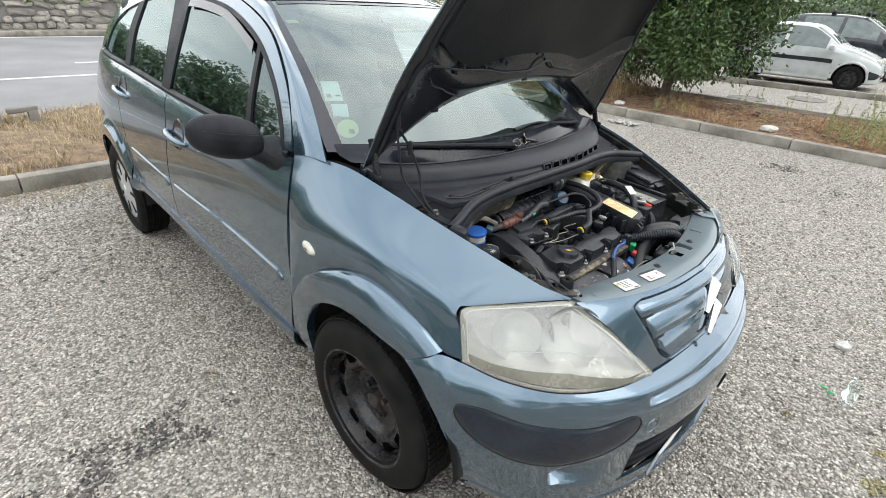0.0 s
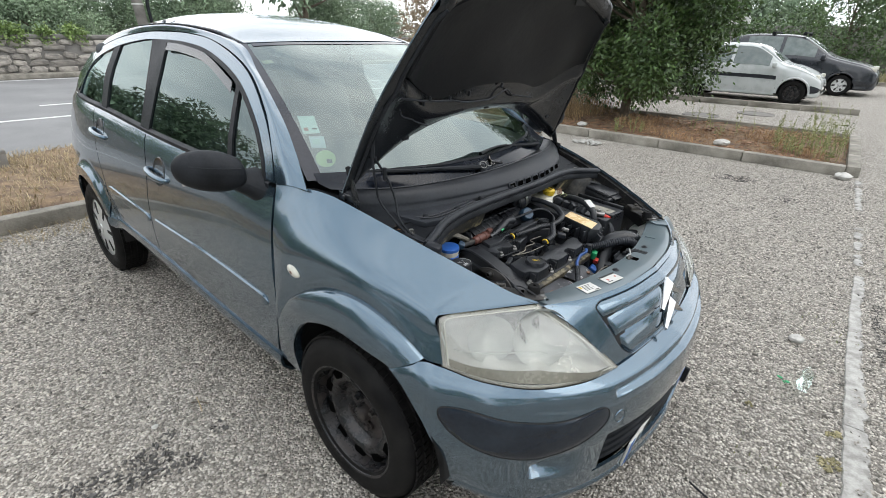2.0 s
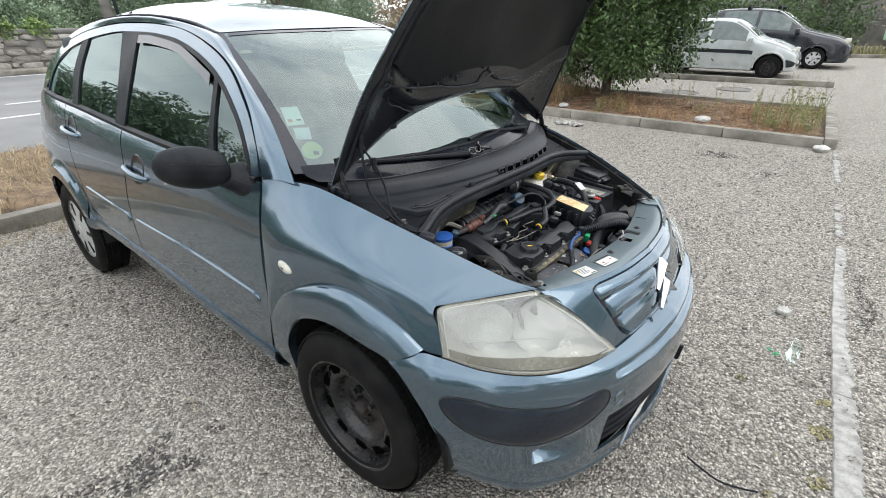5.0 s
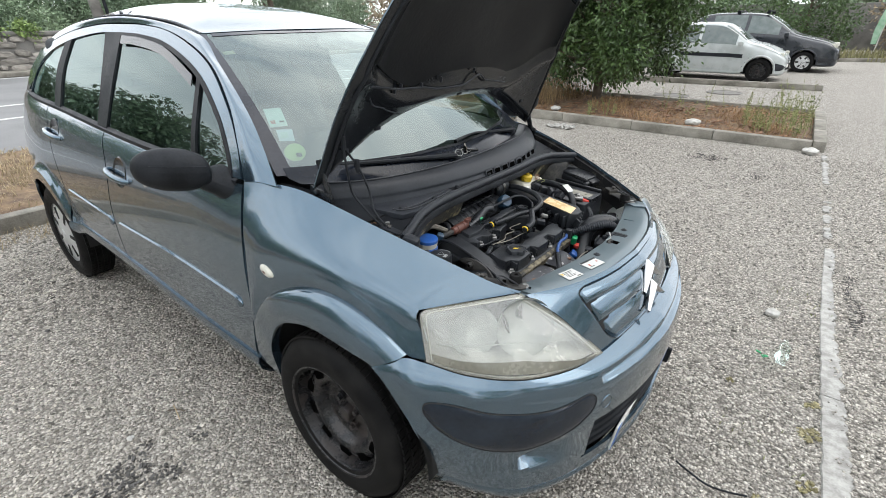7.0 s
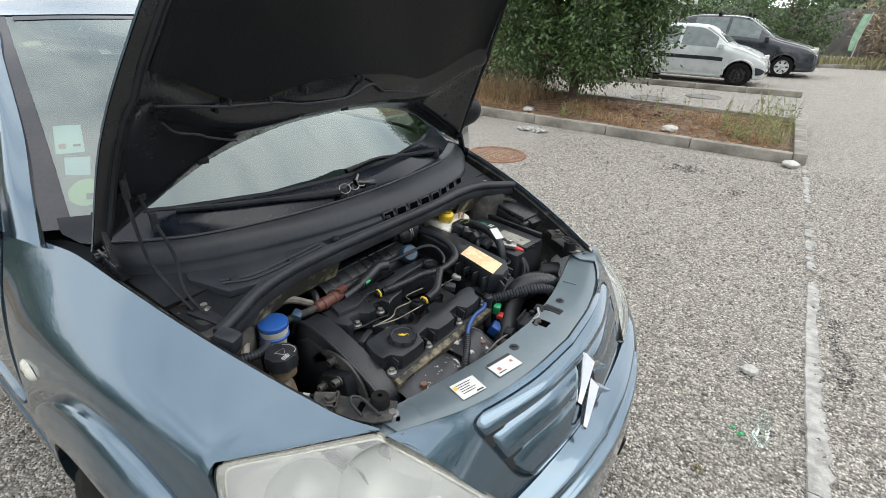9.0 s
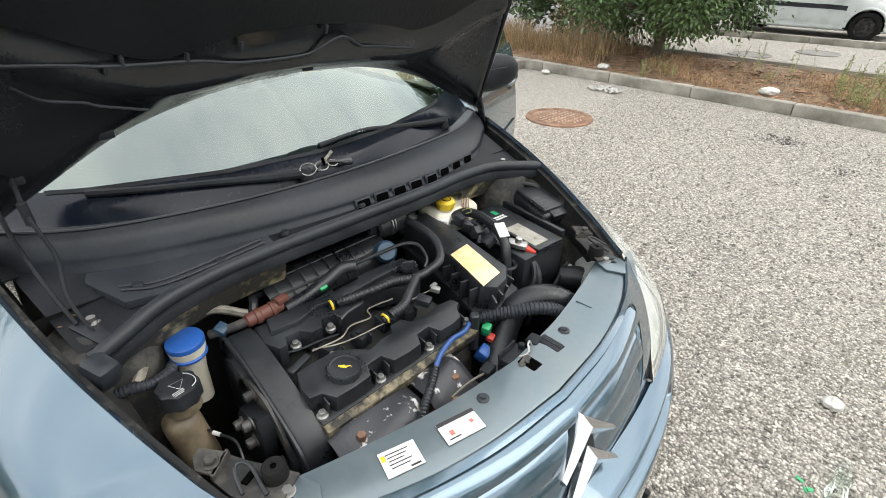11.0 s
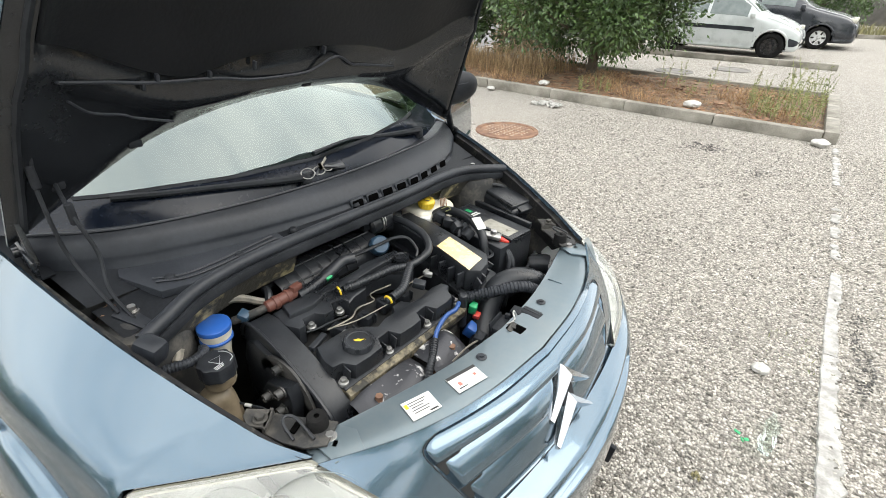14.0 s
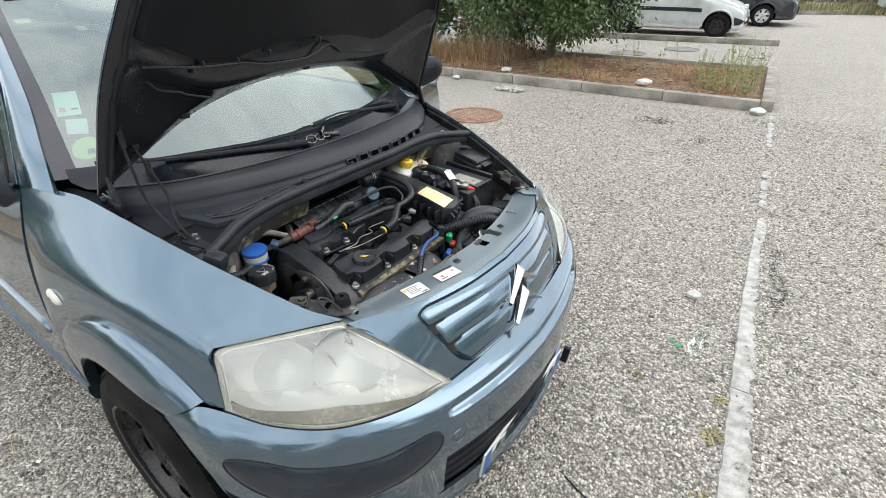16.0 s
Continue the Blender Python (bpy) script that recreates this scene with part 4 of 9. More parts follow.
tagged(leaves("ivy", V, mat("bright_creeper", (0.12, 0.19, 0.06), (0.24, 0.32, 0.10), rough=0.5, island=0.4), None), "bright green creeper over the wall's top", "creeper", kind="stuff")

# poles
def pole(name, label, p, q, r0, r1, material, cat):
    return tagged(part(name, Mb().tube([p, np.array(p) * 0.5 + np.array(q) * 0.5, q], [r0, (r0 + r1) / 2, r1], 10, 6), material), label, cat)


pole("leaning_pole", "dark leaning utility pole behind the wall", (-21.0, 6.25, 0), (-21.4, 5.7, 8.0), 0.20, 0.16, M_POLE, "pole")
for k in range(5):
    z_ = 2.2 + 0.55 * k
    f_ = z_ / 8.0
    tagged(part("pole_band", Mb().cyl((-21.0 - 0.4 * f_, 6.25 - 0.55 * f_, z_), (-21.0 - 0.4 * f_, 6.25 - 0.55 * f_, z_ + 0.05), 0.208 - 0.03 * f_, n=16), M_PAPER), "pale metal band round the utility pole", "band")
tagged(part("pole_cable", Mb().tube([(-20.75, 6.40, 1.0), (-20.80, 6.34, 2.3), (-20.75, 6.62, 2.75), (-20.85, 6.30, 3.4), (-20.90, 6.15, 4.6), (-20.85, 6.35, 5.0), (-21.0, 5.95, 5.8)], 0.06, 8, 50), M_BLACKPL), "black cable looped down the utility pole", "cable")
conc = thing("concrete_pole", "square grey concrete utility pole", "pole", (-12.2, 16.2, 0))
part("shaft", Mb().box((0.34, 0.34, 9.0), (0, 0, 4.5), (0, 0, 20), bev=0.03, top=0.7), M_POLE, conc)
# The recesses are raised dark boxes; their shade is only colour.
for k in range(10):
    part("recess", Mb().box((0.16, 0.02, 0.42), (0.058, -0.16 + 0.0045 * k, 1.0 + 0.75 * k), (0, 0, 20), bev=0.01), M_DARK, conc)
lampp = thing("lamp_post", "slim grey lamp post with a small white sign", "lamp post", (-4.0, 19.5, 0))
part("shaft", Mb().tube([(0, 0, 0), (0.15, 0, 3), (0.35, 0, 8)], [0.07, 0.06, 0.05], 10, 6), M_POLE, lampp)
part("sign_plate", Mb().box((0.7, 0.03, 0.25), (0.3, -0.1, 2.0), bev=0.01), M_PAPER, lampp)
board = tagged(part("green_board", Mb().sheet(np.array([[(1.30, 25.0, 0.45), (1.28, 25, 0.9), (1.34, 25, 1.35), (1.42, 25, 1.75)], [(1.46, 25.0, 0.45), (1.50, 25, 0.9), (1.58, 25, 1.35), (1.66, 25, 1.75)]]), 0.05), M_GREENSIGN), "pale green feather banner by the weeds", "banner")
part("banner_pole", Mb().tube([(1.48, 25.02, 0.0), (1.52, 25.02, 0.9), (1.60, 25.02, 1.4), (1.68, 25.02, 1.8)], 0.018, 8, 12), M_PAPER, board)
barrier = thing("barrier_rail", "old dark wooden barrier rail on the verge", "barrier", (-5.65, -0.9, 0.04))
part("rail", Mb().box((0.12, 2.0, 0.10), (0, -1.18, 0.13), (0, 0, 2), bev=0.02), M_POLE, barrier)
for y in (0.08, -1.6):
    part("post", Mb().box((0.10, 0.09, 0.22), (0.02, y, 0.09), bev=0.02), M_POLE, barrier)
part("cap", Mb().box((0.11, 0.26, 0.05), (0.01, 0.0, 0.205), (4, 0, 0), bev=0.012), M_POLE, barrier)


# ---- parked cars in the distance ----
def far_car(name, label, loc, secs, paint, wheels, wins, lamps, bars=False, cover=M_STEELW, turn=0.0, size=1.0):
    c_ = thing(name, label, "car", loc, "parked cars", turn)
    c_.scale = (size, size, size)
    rows = []
    for x, zb, zm, zr, wl_, wr_ in secs:
        h = [(0, zb), (wl_ * 0.9, zb), (wl_, zb + 0.12), (wl_ * 1.01, zb * 0.45 + zm * 0.55), (wl_ * 0.97, zm), (wr_ + (wl_ * 0.97 - wr_) * 0.35, zm + (zr - zm) * 0.6), (wr_, zr - 0.05 * min(1, (zr - zm) * 3)), (wr_ * 0.75, zr), (0, zr + 0.015)]
        rows.append([(x, -y, z) for y, z in h])
    Hh = patch(rows, 57, 90)
    full = np.concatenate([Hh, flipy(Hh)[:, ::-1][:, 1:]], 1)
    cx = 0.5 * (secs[0][0] + secs[-1][0])
    skip = np.zeros((89, full.shape[1] - 1), bool)
    for wx in wheels:
        m_ = (np.hypot(full[:-1, :-1, 0] - wx, full[:-1, :-1, 2] - 0.29) < 0.345) & (np.abs(full[:-1, :-1, 1]) > 0.5)
        skip |= m_
    body = part("body", Mb().sheet(full, skip=skip, centre=(cx, 0, 0.7)), paint, c_)
    part("floor_pan", Mb().box((abs(secs[0][0] - secs[-1][0]) * 0.9, 1.2, 0.3), (cx, 0, 0.35), bev=0.05), M_DARK, c_)
    xr = Hh[:, 0, 0]
    for nm, x0, x1, v0, v1, mt in wins:
        i0, i1 = sorted((int(np.argmin(np.abs(xr - x0))), int(np.argmin(np.abs(xr - x1)))))
        j0, j1 = int(v0 * 56), int(v1 * 56)
        sub = full[i0 : i1 + 1, j0 : j1 + 1]
        ce = np.array((cx, 0, 0.8))
        o = (sub - ce) / np.linalg.norm(sub - ce, axis=2)[..., None]
        for Q in ((sub + 0.007 * o, flipy(sub + 0.007 * o)) if nm != "windscreen" else (np.concatenate([sub, flipy(sub)[:, ::-1]], 1) + (0.006, 0, 0.006),)):
            part(nm, Mb().sheet(Q), mt, c_)
    for wx in wheels:
        for s in (-1, 1):
            an_ = np.linspace(-0.1, math.pi + 0.1, 30)
            ay = [s * float(np.interp(wx + 0.35 * math.cos(q), [z_[0] for z_ in secs][::-1], [z_[4] for z_ in secs][::-1])) * 1.0 for q in an_]
            part("arch_trim", Mb().tube([(wx + 0.352 * math.cos(q), y_ + s * 0.004, 0.29 + 0.352 * math.sin(q)) for q, y_ in zip(an_, ay)], 0.026, 8), paint, c_)
            wy = s * (max(q[4] for q in secs) - 0.10)
            w_ = part("wheel", Mb().rev([(0.17, -0.09), (0.26, -0.09), (0.29, -0.06), (0.29, 0.06), (0.27, 0.085), (0.20, 0.09), (0.185, 0.075)], (wx, wy, 0.29), (0, s, 0), 36), M_RUBBER, c_)
            part("rim", Mb().rev([(0.19, 0.078), (0.17, 0.05), (0.09, 0.055), (0.0, 0.06)], (wx, wy, 0.29), (0, s, 0), 36), cover, w_)
            for k in range(6):
                a_ = 2 * math.pi * k / 6
                part("rim_hole", Mb().box((0.075, 0.012, 0.045), (wx + 0.13 * math.cos(a_), wy + s * 0.055, 0.29 + 0.13 * math.sin(a_)), (0, -math.degrees(a_), 0), bev=0.004), M_DARK, w_)
    for nm, x, y, z, sx, sy, sz, mt in lamps:
        for s in (-1, 1):
            part(nm, Mb().box((sx, sy, sz), (x, s * y, z), bev=0.03, seg=3), mt, c_)
    if bars:
        for x in (-1.2, -2.0):
            part("roof_bar", Mb().box((0.07, 1.2, 0.04), (x, 0, 1.68), bev=0.01).box((0.1, 0.06, 0.08), (x, -0.55, 1.64), bev=0.01).box((0.1, 0.06, 0.08), (x, 0.55, 1.64), bev=0.01), M_BLACKPL, c_)
    return c_


city = [(0.56, 0.30, 0.42, 0.44, 0.50, 0.40), (0.50, 0.20, 0.55, 0.60, 0.66, 0.58), (0.30, 0.18, 0.64, 0.76, 0.76, 0.66), (-0.05, 0.18, 0.72, 0.90, 0.80, 0.68), (-0.35, 0.18, 0.82, 0.97, 0.81, 0.66), (-0.70, 0.18, 0.86, 1.22, 0.81, 0.60), (-1.05, 0.18, 0.87, 1.39, 0.81, 0.56), (-1.6, 0.18, 0.88, 1.42, 0.81, 0.55), (-2.2, 0.18, 0.89, 1.40, 0.80, 0.55), (-2.6, 0.20, 0.88, 1.28, 0.77, 0.53), (-2.82, 0.28, 0.80, 0.98, 0.68, 0.50), (-2.88, 0.34, 0.62, 0.70, 0.62, 0.48)]
far_car("white_city_car", "small white three-door city car with front bumper damage", (-0.77, 13.6, 0), city, M_WHITECAR, (0.0, -2.345), [("windscreen", -0.40, -0.95, 0.78, 1.0, M_CARGL), ("door_window", -0.62, -1.50, 0.535, 0.74, M_CARGL), ("side_window", -1.58, -2.35, 0.535, 0.74, M_CARGL), ("rubbing_strip", -0.40, -2.0, 0.40, 0.44, M_GREYPL), ("front_bumper", 0.34, 0.56, 0.25, 0.42, M_GREYPL)], [("headlamp", 0.42, 0.52, 0.66, 0.10, 0.14, 0.13, M_HAZE), ("door_mirror", -0.50, 0.88, 0.93, 0.12, 0.16, 0.12, M_WHITECAR), ("number_bar", 0.54, 0.1, 0.38, 0.02, 0.2, 0.08, M_PAPER)], size=0.93)
mpv = [(0.82, 0.30, 0.45, 0.48, 0.52, 0.42), (0.76, 0.20, 0.60, 0.66, 0.72, 0.60), (0.50, 0.18, 0.74, 0.84, 0.84, 0.70), (0.0, 0.18, 0.84, 0.97, 0.90, 0.72), (-0.40, 0.18, 0.93, 1.08, 0.90, 0.70), (-0.85, 0.18, 0.98, 1.38, 0.90, 0.64), (-1.25, 0.18, 1.0, 1.58, 0.90, 0.60), (-2.0, 0.18, 1.01, 1.63, 0.90, 0.59), (-2.8, 0.18, 1.02, 1.60, 0.88, 0.57), (-3.2, 0.22, 1.0, 1.42, 0.84, 0.55), (-3.38, 0.30, 0.85, 1.0, 0.72, 0.52)]
far_car("dark_people_carrier", "dark metallic people carrier with roof bars and alloy wheels", (-0.16, 17.1, 0), mpv, M_DARKCAR, (0.0, -2.69), [("windscreen", -0.5, -1.15, 0.78, 1.0, M_CARGL), ("door_window", -0.8, -1.6, 0.535, 0.74, M_CARGL), ("rear_window", -1.68, -2.6, 0.535, 0.74, M_CARGL)], [("headlamp", 0.58, 0.62, 0.74, 0.30, 0.16, 0.12, M_HAZE), ("fog_lamp", 0.70, 0.58, 0.40, 0.1, 0.12, 0.14, M_HAZE), ("door_mirror", -0.55, 0.98, 1.03, 0.12, 0.18, 0.14, M_DARKCAR)], True, M_SILVER, size=0.95)
far_car("silver_estate_car", "silver estate car seen from its tail end", (6.0, 22.9, 0), mpv, M_GREYCAR, (0.0, -2.6), [("side_window", -0.8, -2.9, 0.60, 0.74, M_CARGL), ("rear_bumper", -3.15, -3.36, 0.2, 0.35, M_GREYCAR)], [("tail_lamp", -3.28, 0.70, 0.85, 0.12, 0.14, 0.22, M_TAIL)])


# ---- the car with its bonnet open ----
# The front axle is at x = 0, the nose points to +x, the car's left side to +y.
car = thing("hatchback_car", "blue-grey metallic hatchback on gravel, bonnet and driver's door open", "car")
Z_W = [0.10, 0.18, 0.30, 0.45, 0.60, 0.75, 0.85, 0.95, 1.15, 1.42, 1.52]
W_Z = [0.66, 0.70, 0.755, 0.78, 0.785, 0.775, 0.755, 0.72, 0.635, 0.48, 0.42]
REAR = -2.46


def halfwidth(x, z):
    """Half the body's width at a place on its side, with the flared arches."""
    x, z = np.asarray(x, float), np.asarray(z, float)
    w = cr1(Z_W, W_Z, z)
    w = w - 0.10 * np.clip((-2.35 - x) / 0.75, 0, 1) ** 2
    r = np.hypot(x - REAR, z - 0.29)
    return w + 0.028 * np.clip((0.425 - r) / 0.03, 0, 1)


def sill(x):
    return cr1([-2.3, -1.8, -1.23, -0.8, -0.4], [0.455, 0.44, 0.40, 0.352, 0.322], x)


def low_edge(x):
    """The side's lower edge: the sill, or the rear arch over the wheel."""
    x = np.asarray(x, float)
    arch = 0.29 + np.sqrt(np.clip(0.335**2 - (x - REAR) ** 2, 0, None))
    base = np.where(x < -2.3, 0.36, sill(np.clip(x, -2.3, -0.4)))
    return np.where(np.abs(x - REAR) < 0.335, np.maximum(arch, base), base)


def belt(x):
    return cr1([-3.0, -2.2, -1.4, -0.4], [1.06, 1.035, 0.995, 0.968], x)


def seam_front(z):
    return cr1([0.32, 0.56, 0.72, 0.85, 0.985], [-0.428, -0.365, -0.368, -0.38, -0.405], z)


def side_panel(xa, xb, nu=40, nv=22):
    """Places on the car's right side between two upright seams given as x of z."""
    zg = np.linspace(0.3, 1.0, nv)[:, None]
    u = np.linspace(0, 1, nu)[None, :]
    x = xa(zg) * (1 - u) + xb(zg) * u
    v = np.linspace(0, 1, nv)[:, None]
    z = low_edge(x) * (1 - v) + belt(x) * v
    d = belt(x) - z
    swell = 0.013 * np.clip(d / 0.05, 0, 1) ** 0.7 * np.clip((0.34 - d) / 0.29, 0, 1) ** 2 * np.clip((-0.42 - x) / 0.25, 0, 1)
    return np.stack([x, -halfwidth(x, z) - swell, z], -1)


def both(name, P, material, thick=0.012, label="", parent=None, **kw):
    """The same skin on the right side and mirrored on the left."""
    return [part(name, Mb().sheet(Q, thick, **kw), material, parent or car, label) for Q in (P, flipy(P))]


GAP = 0.004
seam_mid = lambda z: cr1([0.3, 0.6, 0.84, 1.0], [-1.47, -1.47, -1.462, -1.53], z)
seam_back = lambda z: cr1([0.3, 0.6, 0.75, 1.0], [-2.10, -2.13, -2.2, -2.30], z)
front_doors = both("front_door", side_panel(lambda z: seam_front(z) - GAP, lambda z: seam_mid(z) + GAP), M_PAINT)
rear_doors = both("rear_door", side_panel(lambda z: seam_mid(z) - GAP, lambda z: seam_back(z) + GAP, 60), M_PAINT)
both("rear_quarter_panel", side_panel(lambda z: seam_back(z) - GAP, lambda z: -3.02 + 0 * z, 90), M_PAINT)
# Near-black backing sheets stand for the shade behind the door seams.
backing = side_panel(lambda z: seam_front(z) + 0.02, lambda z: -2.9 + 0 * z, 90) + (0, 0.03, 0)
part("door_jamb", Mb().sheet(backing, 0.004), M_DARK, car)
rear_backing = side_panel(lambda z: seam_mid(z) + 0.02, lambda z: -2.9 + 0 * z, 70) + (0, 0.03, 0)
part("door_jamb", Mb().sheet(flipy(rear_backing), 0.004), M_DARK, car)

# sill under the doors
xs = np.linspace(-0.42, -2.12, 40)
prof = [(0.008, 0.004), (0.012, -0.02), (0.004, -0.05), (-0.03, -0.085), (-0.10, -0.10)]
both("sill", np.array([[(x, -(halfwidth(x, sill(x)) + dy), sill(x) + dz) for x in xs] for dy, dz in prof]), M_PAINT, 0.01)

# rubbing strips on the doors
for d, (x0, x1) in zip(("front", "rear"), ((-0.42, -1.44), (-1.485, -2.06))):
    xs = x0 + (x1 - x0) * (0.5 - 0.5 * np.cos(np.linspace(0, np.pi, 40)))
    zc = cr1([-2.1, -1.46, -0.85, -0.41], [0.632, 0.598, 0.588, 0.56], xs)
    hh = 0.023 * np.minimum(1, np.minimum(np.abs(xs - x0), np.abs(xs - x1)) / 0.03 + 0.02) ** 0.5
    P = np.array([[(x, -(halfwidth(x, z + k * h) + o * min(1, h / 0.02)), z + k * h) for x, z, h in zip(xs, zc, hh)] for k, o in ((-1, 0.0), (-0.85, 0.0070), (0, 0.0085), (0.9, 0.0078), (1, 0.0))])
    for ob, Q in zip(front_doors if d == "front" else rear_doors, (P, flipy(P))):
        part("rubbing_strip", Mb().sheet(Q), M_PAINT, ob, "body-coloured rubbing strip")

# door handles in dished recesses
for doors, hx, hz in ((front_doors, -1.33, 0.848), (rear_doors, -2.16, 0.915)):
    for ob, s in zip(doors, (-1, 1)):
        hw = float(halfwidth(hx, hz))
        cup = Mb().rev([(0, 0.0), (0.05, 0.001), (0.062, 0.004), (0.066, 0.0)], (hx + 0.02, s * (hw + 0.0015), hz + 0.012), (0, s, 0.22), 24)
        part("handle_recess", cup, M_INNER, ob)
        arc = [(hx - 0.095, s * (hw + 0.002), hz + 0.01), (hx - 0.08, s * (hw + 0.022), hz + 0.006), (hx, s * (hw + 0.032), hz - 0.002), (hx + 0.08, s * (hw + 0.022), hz - 0.012), (hx + 0.10, s * (hw + 0.002), hz - 0.016)]
        part("door_handle", Mb().tube(arc, [0.009, 0.013, 0.014, 0.013, 0.009], 10, 20), M_PAINT, ob, "body-coloured door handle")

# front wings
W_BASE = [(-0.428, -0.762, 0.325), (-0.374, -0.783, 0.491), (-0.305, -0.780, 0.606), (-0.212, -0.770, 0.678), (-0.10, -0.755, 0.724), (0.019, -0.745, 0.738), (0.120, -0.735, 0.718), (0.205, -0.728, 0.685), (0.278, -0.722, 0.643), (0.330, -0.706, 0.640)]
W_M1 = [(-0.378, -0.782, 0.56), (-0.355, -0.786, 0.62), (-0.30, -0.783, 0.70), (-0.215, -0.772, 0.748), (-0.105, -0.756, 0.778), (0.015, -0.741, 0.782), (0.115, -0.727, 0.760), (0.20, -0.714, 0.728), (0.268, -0.703, 0.700), (0.303, -0.690, 0.702)]
W_M2 = [(-0.376, -0.763, 0.80), (-0.345, -0.762, 0.818), (-0.29, -0.757, 0.838), (-0.20, -0.745, 0.848), (-0.10, -0.731, 0.843), (0.02, -0.714, 0.830), (0.115, -0.698, 0.812), (0.195, -0.684, 0.790), (0.255, -0.675, 0.770), (0.281, -0.671, 0.756)]
W_TOP = [(-0.405, -0.706, 0.985), (-0.355, -0.688, 0.986), (-0.29, -0.668, 0.983), (-0.20, -0.645, 0.975), (-0.07, -0.626, 0.948), (0.06, -0.602, 0.913), (0.16, -0.579, 0.883), (0.25, -0.554, 0.854), (0.31, -0.535, 0.833), (0.335, -0.527, 0.825)]
P = patch([W_BASE, W_M1, W_M2, W_TOP], 120, 70)
wings = both("front_wing", P, M_PAINT, 0.010)
# flared arch: a shoulder standing out of the wing, then down to the lip over the wheel
LIP = np.array([(-0.285, -0.772, 0.318), (-0.288, -0.786, 0.43), (-0.245, -0.789, 0.527), (-0.187, -0.791, 0.582), (-0.10, -0.792, 0.619), (-0.021, -0.791, 0.631), (0.053, -0.789, 0.626), (0.123, -0.785, 0.616), (0.170, -0.780, 0.609), (0.197, -0.775, 0.598)])
LIP = crn(LIP, 90)
CREASE = crn(W_BASE[:9], 90)
rise = np.clip((CREASE[:, :1] + 0.40) / 0.20, 0, 1)
rise = rise * rise * (3 - 2 * rise)
FLARE = []
for k, o, dz in ((0.0, 0.006, 0.0), (0.0, -0.006, 0.001), (0.025, -0.0125, 0.001), (0.08, -0.0175, 0.0), (0.2, -0.021, 0.0), (0.4, -0.0205, 0.0), (0.6, -0.0165, 0.0), (0.8, -0.010, 0.0), (0.95, -0.003, 0.0), (1.0, 0.0, 0.0)):
    FLARE.append(CREASE * (1 - k) + LIP * k + rise * np.array((0, o, dz)))
FLARE += [LIP + (0, 0.004, 0.004), LIP + (0, 0.016, 0.005), LIP + (0, 0.03, 0.004)]
for Q, ob in zip((np.array(FLARE), flipy(FLARE)), wings):
    part("arch_flare", Mb().sheet(Q), M_PAINT, ob, "flared wheel arch lip")
hl_top = crn([(0.281, -0.671, 0.756), (0.365, -0.582, 0.769), (0.463, -0.471, 0.781)], 24)
edge = crn([(0.335, -0.527, 0.825), (0.40, -0.503, 0.801), (0.464, -0.469, 0.783)], 24)
col = crn([W_BASE[-1], W_M1[-1], W_M2[-1], W_TOP[-1]], np.linspace(2 / 3, 1, 12))
kk_ = np.linspace(0, 1, 12)[:, None]
swell = col - (col[0] * (1 - kk_) + col[-1] * kk_)
tip = np.array([[hl_top[i] * (1 - k) + edge[i] * k + w * (1 - i / 23) for i in range(24)] for k, w in zip(kk_[:, 0], swell)])
for Q, ob in zip((tip, flipy(tip)), wings):
    part("wing_tip", Mb().sheet(Q, 0.008), M_PAINT, ob)
for s, ob in zip((-1, 1), wings):
    oval = Mb().rev([(0, 0.009), (0.010, 0.0085), (0.017, 0.005), (0.020, 0.0), (0.0205, -0.004)], (0, 0, 0), (0, s, 0), 28)
    eye_ = Mb().rev([(0, 0.0100), (0.0045, 0.0096), (0.006, 0.0078)], (0, 0, 0), (0, s, 0), 16)
    for q in (oval, eye_):
        q.v[0] = q.v[0] * (1.55, 1.0, 0.80) @ np.array(Matrix.Rotation(radians(18), 3, "Y")).T + (-0.245, s * 0.7775, 0.743)
    lampr = part("side_repeater", oval, M_HAZE, ob, "oval clear side repeater lamp")
    part("repeater_centre", eye_, M_BROWN, lampr, "amber bulb in the repeater")
fil = np.array([(0.235, -0.712, 0.668), (0.29, -0.706, 0.648), (0.35, -0.694, 0.634)])
both("wing_fillet", np.array([crn(fil + d, 12) for d in ((0, 0.006, 0.012), (0, 0.008, -0.010), (0, 0.012, -0.035))]), M_PAINT, 0.003)
# flange along the bonnet opening, with dirt in it
E0 = crn(W_TOP[2:] + [(0.40, -0.505, 0.800), (0.463, -0.478, 0.782)], 60)
P = np.array([E0 + d for d in ((0, 0, -0.002), (0, 0.004, -0.012), (0, 0.010, -0.018), (0, 0.018, -0.019), (0, 0.021, -0.045), (0, 0.034, -0.10))])
for Q in (P, flipy(P)):
    gut = part("wing_gutter", Mb().sheet(Q), M_FLANGE, car, "dirty black inner wing flange")


# filler between the wing, the pillar's foot and the scuttle
fa = crn([(-0.400, -0.695, 0.966), (-0.31, -0.664, 0.968), (-0.20, -0.638, 0.960), (-0.10, -0.624, 0.940)], 20)
fb = crn([(-0.300, -0.640, 0.975), (-0.255, -0.615, 0.968), (-0.19, -0.595, 0.955), (-0.12, -0.585, 0.925)], 20)
both("pillar_foot", np.array([fa, fa * 0.5 + fb * 0.5 - (0, 0, 0.004), fb]), M_BLACKPL, 0.004)

